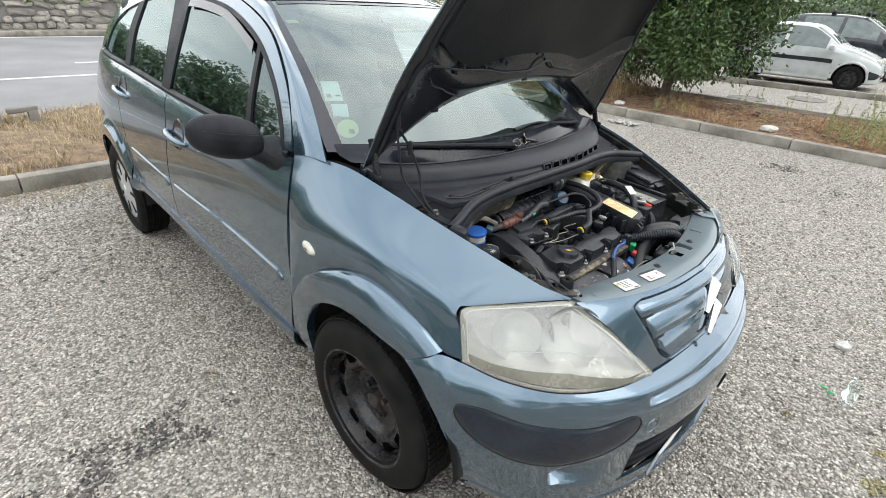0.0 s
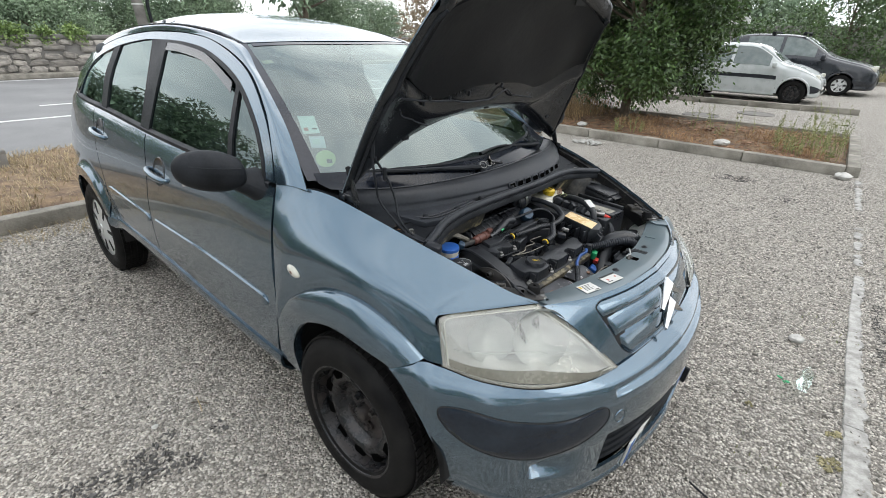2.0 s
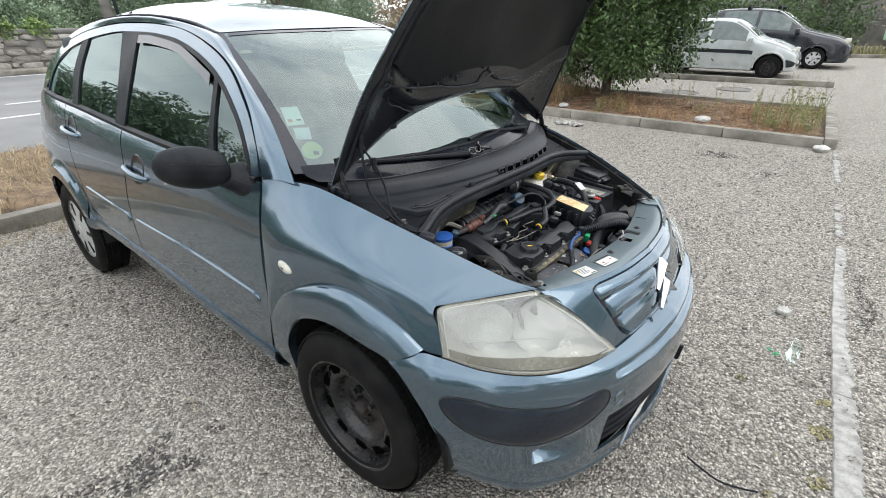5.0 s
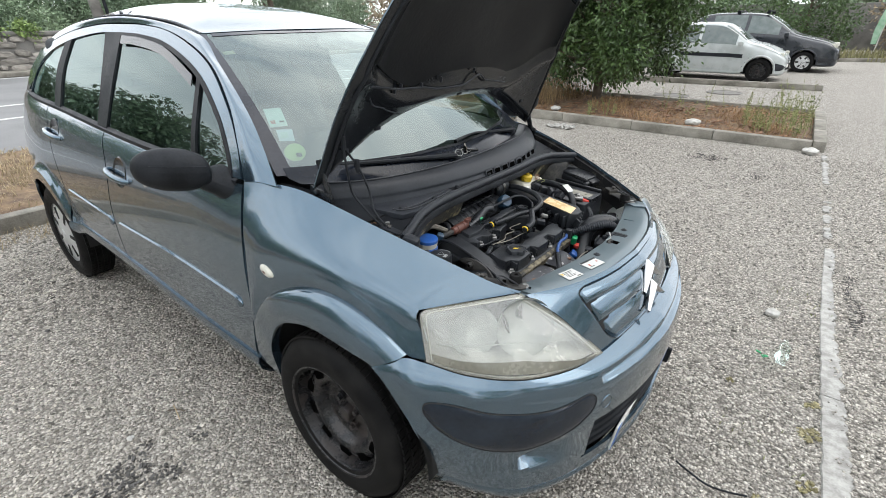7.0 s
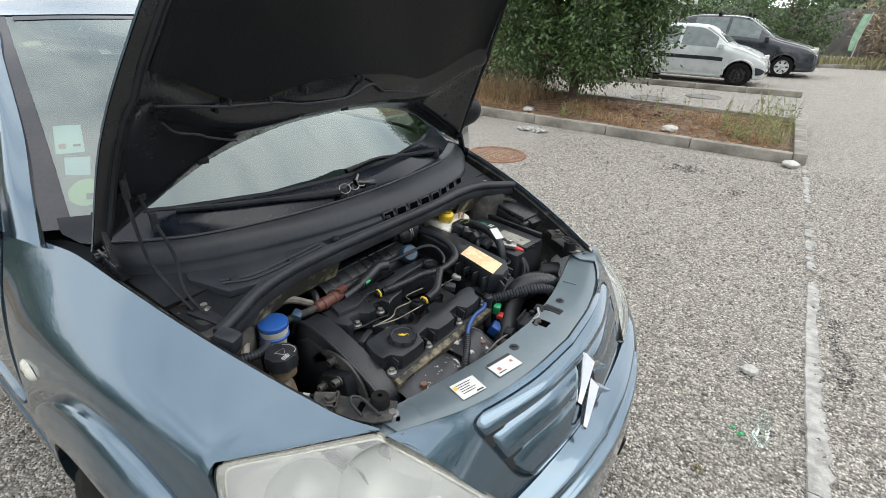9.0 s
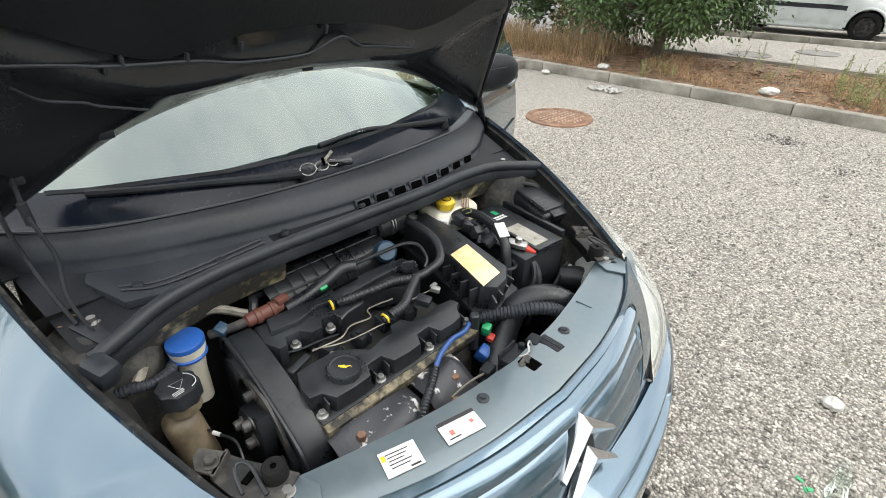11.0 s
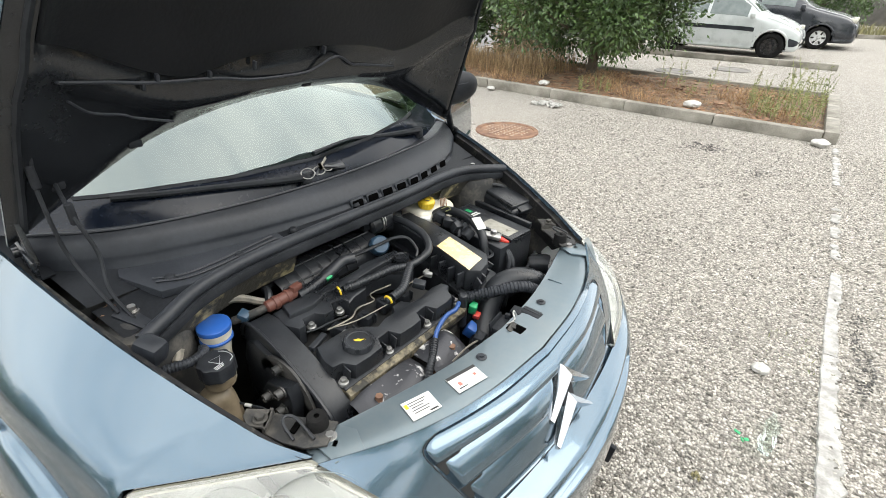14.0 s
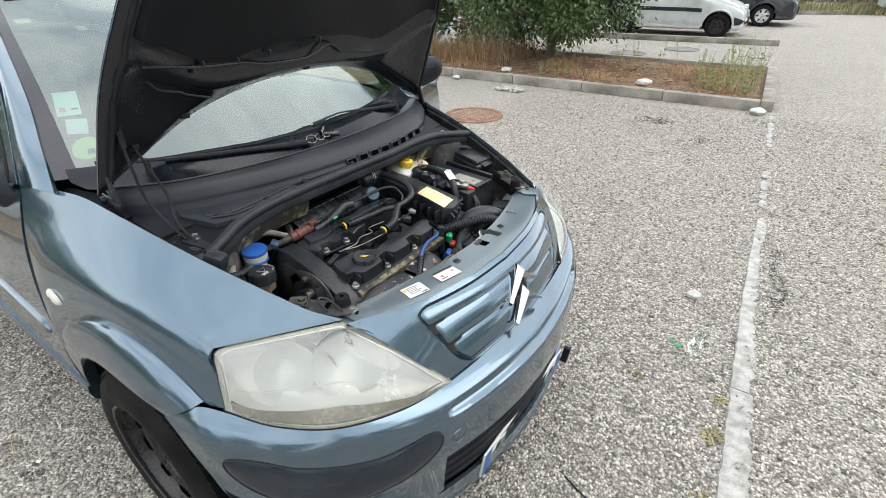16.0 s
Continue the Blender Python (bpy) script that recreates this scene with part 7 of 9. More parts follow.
B_R = [(-0.150, -0.628, 0.972), (-0.085, -0.50, 0.985), (-0.010, -0.35, 0.985), (0.040, -0.17, 0.972), (0.054, 0.0, 0.966)]
B_M = [(0.10, -0.594, 0.906), (0.17, -0.47, 0.925), (0.225, -0.32, 0.925), (0.262, -0.16, 0.922), (0.272, 0.0, 0.920)]
B_M2 = [(0.30, -0.538, 0.842), (0.355, -0.43, 0.862), (0.405, -0.29, 0.866), (0.436, -0.145, 0.866), (0.446, 0.0, 0.866)]
B_F = [(0.455, -0.480, 0.788), (0.495, -0.39, 0.790), (0.538, -0.26, 0.790), (0.562, -0.13, 0.790), (0.570, 0.0, 0.790)]
HH_ = patch([B_R, B_M, B_M2, B_F], 50, 70)
HOODC = np.concatenate([HH_, flipy(HH_)[:, ::-1][:, 1:]], 1)
bonnet = part("bonnet", Mb().sheet(opened(HOODC), 0.004, centre=tuple(opened([(0.2, 0, 0.5)])[0])), M_PAINT, car, "raised bonnet with black lining underneath")
nv, nu = HOODC.shape[:2]
vv_, uu_ = np.meshgrid(np.linspace(0, 1, nv), np.linspace(-1, 1, nu), indexing="ij")
edge_d = np.minimum(np.minimum(vv_, 1 - vv_) / 0.06, (1 - np.abs(uu_)) / 0.06)
depth = 0.006 + 0.020 * np.clip(edge_d, 0, 1) ** 0.6
ridge_c = cr1([0, 0.2, 0.35, 0.47, 0.61, 0.67, 0.76, 0.94, 1.0], [0.055, 0.058, 0.080, 0.120, 0.205, 0.250, 0.320, 0.45, 0.48], np.abs(uu_))
depth += 0.015 * np.exp(-(((vv_ - ridge_c) / 0.034) ** 2)) * np.clip((1 - np.abs(uu_)) / 0.10, 0, 1)
depth += 0.010 * np.exp(-(((vv_ - 0.90) / 0.035) ** 2)) + 0.004 * np.exp(-(((np.abs(uu_) - 0.93) / 0.03) ** 2)) * np.clip((vv_ - 0.3) / 0.2, 0, 1)
du_, dv_ = np.gradient(HOODC, axis=1), np.gradient(HOODC, axis=0)
nn_ = np.cross(du_, dv_)
nn_ /= np.linalg.norm(nn_, axis=2)[..., None]
nn_ *= np.where(nn_[..., 2:] > 0, -1, 1)
INNER = HOODC + nn_ * depth[..., None]
part("inner_frame", Mb().sheet(opened(INNER)), M_INNER, bonnet, "satin black inner bonnet frame")
j0, j1 = int(0.035 * nu), int(0.965 * nu)
pad_s = HOODC + nn_ * (depth + 0.007 + 0.004 * np.sin(9 * uu_) * np.cos(7 * vv_))[..., None]
PAD = np.zeros((40, j1 - j0, 3))
for j in range(j0, j1):
    f = np.linspace(max(0.17, float(ridge_c[0, j]) + 0.075), 0.84, 40)
    for k in range(3):
        PAD[:, j - j0, k] = np.interp(f, vv_[:, 0], pad_s[:, j, k])
part("insulation_pad", Mb().sheet(opened(PAD), 0.008, centre=tuple(opened([(0.2, 0, 1.2)])[0])), M_LINER, bonnet, "matt black insulation pad")


def hood_pt(y, r_in, d=0.035):
    """A place under the bonnet, by its y and its way from the hinge line."""
    j = int(np.argmin(np.abs(HOODC[0, :, 1] - y)))
    col = INNER[:, j]
    q = np.hypot(col[:, 0] - HINGE[0], col[:, 2] - HINGE[2])
    i = int(np.argmin(np.abs(q - r_in)))
    return opened([HOODC[i, j] + nn_[i, j] * d])[0]


hose_pts = [hood_pt(y, r_, 0.040) for y, r_ in ((-0.56, 0.340), (-0.543, 0.335), (-0.46, 0.316), (-0.385, 0.301), (-0.247, 0.286), (-0.15, 0.277), (-0.028, 0.276), (0.02, 0.283), (0.062, 0.304), (0.078, 0.300), (0.12, 0.280), (0.164, 0.274), (0.291, 0.253))]
part("washer_hose", Mb().tube(hose_pts, 0.0030, 7, 60), M_GREYPL, bonnet, "thin black washer hose")
part("washer_hose", Mb().tube([hood_pt(y, r_, 0.042) for y, r_ in ((-0.54, 0.302), (-0.487, 0.270), (-0.436, 0.249), (-0.403, 0.232), (-0.336, 0.212))], 0.0024, 7, 40), M_GREYPL, bonnet)
for y, r_ in ((-0.40, 0.30), (-0.37, 0.30), (-0.262, 0.298), (0.034, 0.32), (-0.15, 0.31)):
    p = hood_pt(y, r_, 0.038)
    part("hose_clip", Mb().box((0.009, 0.007, 0.018), tuple(p), (0, 20, 8), bev=0.002), M_GREYPL, bonnet)
for y, r_ in ((-0.392, 0.165), (0.0, 0.235), (-0.55, 0.12), (0.5, 0.15)):
    p = hood_pt(y, r_, 0.018)
    part("washer_jet", Mb().box((0.022, 0.026, 0.016), tuple(p), (0, 10, 0), bev=0.004), M_BLACKPL, bonnet)
for y, r_ in ((-0.22, 0.695), (0.20, 0.70), (-0.36, 0.645), (0.37, 0.64)):
    p = hood_pt(y, r_, 0.026)
    part("frame_slot", Mb().box((0.006, 0.11, 0.030), tuple(p), (0, 14, 0), bev=0.008), M_DARK, bonnet)
lt = hood_pt(0.02, 0.69, 0.03)
latch_ = part("striker", Mb().box((0.05, 0.07, 0.05), tuple(lt), (0, 10, 0), bev=0.01), M_INNER, bonnet)
part("striker_loop", Mb().tube([lt + (0.02, -0.02, 0.0), lt + (0.05, -0.02, -0.01), lt + (0.055, 0.0, -0.012), lt + (0.05, 0.02, -0.01), lt + (0.02, 0.02, 0.0)], 0.005, 8, 20), M_STEEL, latch_)
for s in (-1, 1):
    hb = part("bonnet_hinge", Mb().box((0.10, 0.008, 0.045), (-0.15, s * 0.612, 0.955), (0, 10, 0), bev=0.003).box((0.022, 0.010, 0.12), (-0.135, s * 0.606, 1.01), (0, -16, 0), bev=0.003).cyl((-0.166, s * 0.60, 0.968), (-0.166, s * 0.625, 0.968), 0.010, n=14), M_INNER, car)
    part("edge_seal", Mb().tube(opened(np.array([INNER[k, 2 if s < 0 else -3] for k in range(2, nv - 2, 6)])), 0.006, 6), M_BLACKPL, bonnet)
for pts in ([tuple(hood_pt(-0.575, 0.25, 0.012)), (-0.08, -0.568, 1.12), (-0.07, -0.57, 1.03), (-0.06, -0.565, 0.97), (-0.01, -0.555, 0.92), (0.03, -0.545, 0.885)], [tuple(hood_pt(-0.55, 0.13, 0.006)), (-0.06, -0.54, 1.05), (-0.03, -0.53, 0.98), (0.0, -0.54, 0.92), (0.05, -0.53, 0.875), (0.09, -0.52, 0.865)]):
    ho = part("bay_hose", Mb().tube(pts, 0.0036, 8, 40), M_BLACKPL, car, "thin black hose running to the bonnet")
    part("hose_joint", Mb().cyl(np.array(pts[1]) + (0, 0, 0.02), np.array(pts[1]) - (0, 0, 0.02), 0.007, n=12, bev=0.002), M_BLACKPL, ho)

# ---- scuttle between the windscreen and the bay ----
GLASSB = [(-0.272, -0.640, 1.000), (-0.165, -0.44, 0.993), (-0.10, -0.21, 0.985), (-0.08, 0.0, 0.981), (-0.10, 0.21, 0.985), (-0.165, 0.44, 0.993), (-0.272, 0.640, 1.000)]
TROUGH = [(-0.225, -0.625, 0.985), (-0.13, -0.45, 0.972), (-0.078, -0.22, 0.958), (-0.062, 0.0, 0.952), (-0.078, 0.22, 0.958), (-0.12, 0.45, 0.965), (-0.19, 0.61, 0.978)]
RIDGE = [(-0.185, -0.605, 0.987), (-0.088, -0.46, 0.983), (-0.042, -0.24, 0.976), (-0.030, 0.0, 0.972), (-0.040, 0.24, 0.974), (-0.075, 0.45, 0.976), (-0.150, 0.598, 0.980)]
BAND = [(-0.150, -0.600, 0.950), (-0.062, -0.47, 0.943), (-0.004, -0.25, 0.934), (0.020, 0.0, 0.927), (0.020, 0.24, 0.926), (-0.015, 0.45, 0.930), (-0.10, 0.59, 0.945)]
LOWB = [(-0.145, -0.598, 0.925), (-0.055, -0.47, 0.915), (0.004, -0.25, 0.908), (0.028, 0.0, 0.905), (0.028, 0.24, 0.904), (-0.008, 0.45, 0.908), (-0.095, 0.588, 0.925)]
SHELF = [(0.08, -0.56, 0.86), (0.068, -0.42, 0.885), (0.055, -0.24, 0.894), (0.060, 0.0, 0.896), (0.060, 0.22, 0.896), (0.055, 0.40, 0.888), (0.09, 0.57, 0.865)]
M_FRIT = mat("black_glass_border", (0.004, 0.006, 0.011), (0.007, 0.010, 0.017), rough=0.22, spec=0.3)
scuttle = part("scuttle_panel", Mb().sheet(patch([TROUGH, RIDGE], 70, 8)), M_GREYPL, car, "dusty grey plastic scuttle panel")
FOOT = [SCREEN[k] + (0.003, 0, 0.003) for k in (1, 0)] + [crn(np.array(GLASSB) + (0.008, 0, -0.001), 59), crn(TROUGH, 59)]
part("screen_foot", Mb().sheet(np.array(FOOT)), M_FRIT, scuttle, "glossy black lower edge of the windscreen")
part("scuttle_band", Mb().sheet(patch([RIDGE, np.array(RIDGE) * 0.5 + np.array(BAND) * 0.5 + (0.004, 0, 0.004), BAND, np.array(BAND) + (0.002, 0, -0.012), LOWB], 80, 20), 0.004), M_GREYPL, scuttle, "dusty grey plastic cover strip")
part("ridge_lip", Mb().tube(np.array(RIDGE) + (0.002, 0, 0.002), 0.0028, 6, 70), M_TRIM, scuttle)
part("scuttle_shelf", Mb().sheet(patch([LOWB, SHELF], 60, 8), 0.004), M_BLACKPL, scuttle)
B_, L_B = np.array(BAND) + (0.002, 0, -0.012), np.array(LOWB)
for k in range(8):
    y = 0.028 + 0.054 * k
    up = np.array([np.interp(y, B_[:, 1], B_[:, i]) for i in (0, 2)])
    lo = np.array([np.interp(y, L_B[:, 1], L_B[:, i]) for i in (0, 2)])
    c = 0.45 * up + 0.55 * lo
    yaw = math.degrees(math.atan2(float(np.interp(y - 0.02, B_[:, 1], B_[:, 0]) - np.interp(y + 0.02, B_[:, 1], B_[:, 0])), 0.04))
    vs_ = part("vent_frame", Mb().box((0.010, 0.046, 0.030), (c[0] + 0.001, y, c[1]), (0, -14, yaw), bev=0.005, seg=2), M_GREYPL, scuttle)
    part("vent_slot", Mb().box((0.010, 0.036, 0.021), (c[0] + 0.0032, y, c[1] + 0.0005), (0, -14, yaw), bev=0.0045, seg=2), M_VOID, vs_)
cov = Mb().prism([(-0.125, -0.485), (-0.045, -0.51), (0.048, -0.475), (0.066, -0.405), (0.050, -0.20), (-0.002, -0.20), (-0.03, -0.30)], 0.016, pose(0.0, 0, 0.893, 0, 6, 0), 0.003)
cover_ = part("filter_cover", cov, M_COVERPL, scuttle, "flat grey plastic filter cover")
for d in (0.0, 0.016):
    part("cover_rib", Mb().tube([(0.02 - d, -0.47, 0.910), (0.048 - d, -0.40, 0.908), (0.036 - d, -0.22, 0.910)], 0.0025, 5, 20), M_GREYPL, cover_)
for p in ((0.022, -0.446, 0.912), (0.030, -0.171, 0.912), (0.03, 0.02, 0.912), (0.04, -0.31, 0.910)):
    part("cover_screw", Mb().cyl(np.array(p) - (0, 0, 0.006), np.array(p) + (0, 0, 0.003), 0.011, 0.009, 16, 0.002), M_BLACKPL, cover_)
SEAL = [(0.122, -0.548, 0.872), (0.108, -0.50, 0.884), (0.085, -0.425, 0.900), (0.070, -0.32, 0.906), (0.066, -0.20, 0.907), (0.068, 0.0, 0.907), (0.068, 0.17, 0.906), (0.055, 0.33, 0.903), (0.060, 0.45, 0.895), (0.10, 0.545, 0.885), (0.122, 0.59, 0.878)]
part("bay_seal", Mb().tube(SEAL, 0.0135, 10, 90), M_GREYPL, car, "black rubber bonnet seal")
part("seal_foot", Mb().sheet(patch([np.array(SEAL) + (-0.016, 0, -0.004), np.array(SEAL) + (0.016, 0, -0.012), np.array(SEAL) + (0.018, 0, -0.03)], 60, 5)), M_BLACKPL, car)
M_SEALANT = mat("yellowed_sealant", (0.025, 0.023, 0.018), (0.26, 0.22, 0.12), rough=0.8, vs=14, fine=60, bump=0.6, bs=90, cut=(0.55, 0.70))
for q in (SEAL[:5], SEAL[7:]):
    q = np.array(q)
    part("bulkhead_sealant", Mb().sheet(patch([q + (0.012, 0, -0.016), q + (0.006, 0, -0.045), q + (-0.012, 0, -0.085)], 40, 8)), M_SEALANT, car, "lumpy yellowed seam sealant")
part("seal_end", Mb().box((0.05, 0.040, 0.045), (0.143, -0.545, 0.862), (0, 15, 25), bev=0.012), M_GREYPL, car)

# wipers and arms
for pts, pv in (([(-0.178, -0.445, 1.016), (-0.135, -0.36, 1.012), (-0.105, -0.27, 1.006), (-0.070, -0.15, 0.995), (-0.055, -0.06, 0.985)], (-0.055, -0.06, 0.975)), ([(-0.125, 0.02, 1.010), (-0.140, 0.16, 1.014), (-0.130, 0.26, 1.006), (-0.12, 0.36, 0.998), (-0.125, 0.44, 0.99)], (-0.125, 0.44, 0.975))):
    w_ = part("wiper_arm", Mb().tube(pts, [0.008, 0.007, 0.007, 0.009, 0.011], 8, 30).cyl(np.array(pv) - (0, 0, 0.01), np.array(pv) + (0, 0, 0.022), 0.014, 0.011, 16, 0.003), M_BLACKPL, car, "matt black wiper arm")
for y0, y1 in ((-0.50, 0.12), (0.02, 0.50)):
    ys_ = np.linspace(y0, y1, 24)
    c_ = np.array([(float(np.interp(-abs(y), [-0.64, -0.44, -0.21, 0], [-0.272, -0.165, -0.10, -0.08])) - 0.022, y, float(np.interp(-abs(y), [-0.64, -0.44, -0.21, 0], [1.0, 0.993, 0.985, 0.981])) + 0.018) for y in ys_])
    part("wiper_blade", Mb().sheet(np.array([c_ + d for d in ((0.004, 0, -0.006), (0.006, 0, 0.006), (0, 0, 0.012), (-0.006, 0, 0.008), (-0.004, 0, -0.005))])), M_BLACKPL, car)

# ---- engine bay tub ----
for s in (-1, 1):
    wallp = np.array([[(x, s * (0.56 - 0.10 * max(0, x - 0.15) - d), z) for x in np.linspace(-0.15, 0.45, 14)] for d, z in ((0.0, 0.86), (0.03, 0.80), (0.05, 0.6), (0.08, 0.3))])
    wallp[0, :, 2] = np.linspace(0.93, 0.74, 14)
    wallp[1, :, 2] = np.linspace(0.87, 0.69, 14)
    part("inner_wing", Mb().sheet(wallp), M_DIRT, car)
    tw = part("strut_tower", Mb().rev([(0, 0.03), (0.03, 0.03), (0.045, 0.02), (0.075, 0.018), (0.085, 0.0), (0.09, -0.2)], (0.035, s * 0.525, 0.842), (0, 0, 1), 28), M_DIRT, car)
    part("strut_nut", Mb().cyl((0.035, s * 0.525, 0.868), (0.035, s * 0.525, 0.882), 0.013, n=6).cyl((0.035, s * 0.525, 0.88), (0.035, s * 0.525, 0.892), 0.007, n=10), M_STEEL, tw)
# Plain near-black pieces: the shade deep in the bay is their colour.
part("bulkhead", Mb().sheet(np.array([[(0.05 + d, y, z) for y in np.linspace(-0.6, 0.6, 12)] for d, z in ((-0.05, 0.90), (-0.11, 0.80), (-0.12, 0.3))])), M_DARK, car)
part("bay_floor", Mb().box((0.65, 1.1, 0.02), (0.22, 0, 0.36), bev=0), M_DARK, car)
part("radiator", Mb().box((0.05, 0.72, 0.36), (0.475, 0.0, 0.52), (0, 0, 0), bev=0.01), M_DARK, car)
part("fan_shroud", Mb().box((0.03, 0.5, 0.30), (0.44, 0.05, 0.50), bev=0.02), M_BLACKPL, car)
# leaves caught in the scuttle corner
r_ = np.random.default_rng(77)
V = leaf_cloud([(-0.10, -0.515, 0.892), (-0.06, -0.528, 0.888), (-0.125, -0.51, 0.895), (0.0, -0.545, 0.875)], [0.025, 0.025, 0.02, 0.02], 75, 0.020, 5, 0.5, 0.0, 0.1)
tagged(leaves("dead_leaves", V, M_LITTER, None), "brown dead leaves caught in the scuttle corner", "leaves", kind="stuff")
part("corner_plate", Mb().box((0.10, 0.07, 0.006), (0.055, -0.505, 0.872), (4, 14, 25), bev=0.002), M_TRIM, scuttle)

# ---- engine ----
engine = part("engine", Mb().box((0.25, 0.40, 0.36), (0.220, -0.12, 0.530), bev=0.02), M_DIRT, car, "four-cylinder petrol engine with black plastic covers")
part("cam_carrier", Mb().box((0.225, 0.355, 0.05), (0.238, -0.122, 0.700), (0, 7, 0), bev=0.008), M_DARK, engine)
C1 = [(0.120, -0.309), (0.125, -0.255), (0.131, -0.194), (0.135, -0.099), (0.136, 0.029), (0.155, 0.058), (0.188, 0.056), (0.222, 0.024), (0.220, -0.008), (0.198, -0.030), (0.192, -0.058), (0.176, -0.072), (0.176, -0.096), (0.192, -0.106), (0.202, -0.150), (0.206, -0.170), (0.186, -0.176), (0.182, -0.200), (0.204, -0.212), (0.202, -0.236), (0.184, -0.248), (0.182, -0.276), (0.202, -0.284), (0.202, -0.300), (0.172, -0.314)]
part("coil_cover", Mb().prism(C1[::-1], 0.046, pose(0, 0, 0.760, 0, 4, 0), 0.006), M_ENGPL, engine, "black plastic coil cover")
part("coil_cover_top", Mb().prism([(0.128, -0.285), (0.138, -0.19), (0.132, -0.05), (0.140, 0.045), (0.165, 0.045), (0.165, -0.04), (0.172, -0.14), (0.160, -0.19), (0.175, -0.24), (0.168, -0.295)][::-1], 0.012, pose(0, 0, 0.806, 0, 4, 0), 0.005), M_ENGPL, engine)
C2 = [(0.252, -0.300), (0.290, -0.313), (0.318, -0.313), (0.322, -0.292), (0.345, -0.278), (0.347, -0.240), (0.345, -0.205), (0.322, -0.194), (0.320, -0.164), (0.345, -0.152), (0.347, -0.118), (0.345, -0.086), (0.322, -0.074), (0.320, -0.044), (0.345, -0.033), (0.346, 0.0), (0.342, 0.028), (0.318, 0.042), (0.308, 0.058), (0.288, 0.052), (0.283, 0.020), (0.290, -0.030), (0.286, -0.058), (0.266, -0.070), (0.266, -0.098), (0.284, -0.110), (0.284, -0.140), (0.292, -0.168), (0.274, -0.186), (0.252, -0.216), (0.250, -0.260)]
part("valve_cover", Mb().prism(C2, 0.045, pose(0, 0, 0.748, 0, 5, 0), 0.006), M_ENGPL, engine, "black plastic valve cover")
part("cover_boss", Mb().rev([(0, 0.004), (0.014, 0.004), (0.016, 0.007), (0.0185, 0.007), (0.020, 0.0)], (0.178, 0.030, 0.8035), (0.06, 0, 1), 28), M_ENGPL, engine)
part("cover_boss", Mb().rev([(0, 0.003), (0.011, 0.003), (0.013, 0.006), (0.015, 0.006), (0.016, 0.0)], (0.180, -0.130, 0.8035), (0.06, 0, 1), 28), M_ENGPL, engine)
part("cover_slot", Mb().box((0.006, 0.062, 0.003), (0.152, -0.118, 0.8185), (0, 4, 2), bev=0.001), M_VOID, engine)
for y in (-0.292, -0.194, -0.164, -0.074, -0.044, 0.035):
    part("cover_rib", Mb().box((0.018, 0.003, 0.030), (0.336, y, 0.744), (0, 12, 0), bev=0.001), M_ENGPL, engine)
for y in (-0.2, -0.14, -0.08, -0.02):
    part("cover_rib", Mb().box((0.012, 0.004, 0.026), (0.255, y, 0.752), (0, 10, 0), bev=0.001), M_ENGPL, engine)
part("cover_flange", Mb().box((0.040, 0.372, 0.010), (0.332, -0.125, 0.722), (0, 5, 0), bev=0.003), M_ENGPL, engine)
part("head_edge", Mb().box((0.030, 0.375, 0.030), (0.350, -0.125, 0.708), (0, 14, 0), bev=0.006), M_GASKET, engine, "oil-stained bare aluminium cylinder head edge")
for p in ((0.194, -0.264, 0.775), (0.196, -0.189, 0.774), (0.336, -0.302, 0.735), (0.338, -0.179, 0.733), (0.340, -0.059, 0.735), (0.336, 0.053, 0.733), (0.252, -0.222, 0.758), (0.168, 0.052, 0.800)):
    p = np.array(p)
    part("cover_bolt", Mb().cyl(p - (0, 0, 0.012), p - (0, 0, 0.002), 0.0105, n=20, bev=0.002).cyl(p - (0, 0, 0.003), p + (0, 0, 0.005), 0.0068, n=6, bev=0.001), M_ZINC, engine, "zinc-plated cover bolt")
cap = part("oil_cap", Mb().rev([(0, 0.0185), (0.024, 0.0185), (0.0255, 0.020), (0.029, 0.020), (0.031, 0.017), (0.0315, 0.004), (0.034, 0.0)], (0.308, -0.235, 0.759), (0.08, 0, 1), 40), M_ENGPL, engine, "black oil filler cap with yellow symbol")
turn_ = pose(0.309, -0.235, 0.7772, 0, 4, 41.5)
part("oil_symbol", Mb().prism([(-0.006, -0.0035), (0.005, -0.0035), (0.006, -0.0005), (0.012, 0.0035), (0.0105, 0.0045), (0.004, 0.0018), (-0.006, 0.0018)], 0.0008, turn_).prism([(-0.0028, 0.0018), (0.0015, 0.0018), (0.0015, 0.0035), (-0.0028, 0.0035)], 0.0008, turn_).prism([(-0.006, 0.0018), (-0.010, 0.0012), (-0.0095, -0.0025), (-0.006, -0.0030), (-0.006, -0.0018), (-0.0082, -0.0015), (-0.0085, 0.0002), (-0.006, 0.0006)], 0.0008, turn_).prism([(0.0125, 0.0), (0.0140, 0.0), (0.0140, 0.0018), (0.0125, 0.0018)], 0.0008, turn_), M_YELCAP, cap)
for k in range(8):
    a = 2 * math.pi * k / 8
    part("cap_grip", Mb().box((0.003, 0.009, 0.011), (0.308 + 0.0312 * math.cos(a), -0.235 + 0.0312 * math.sin(a), 0.774), (0, 0, math.degrees(a)), bev=0.001), M_ENGPL, cap)
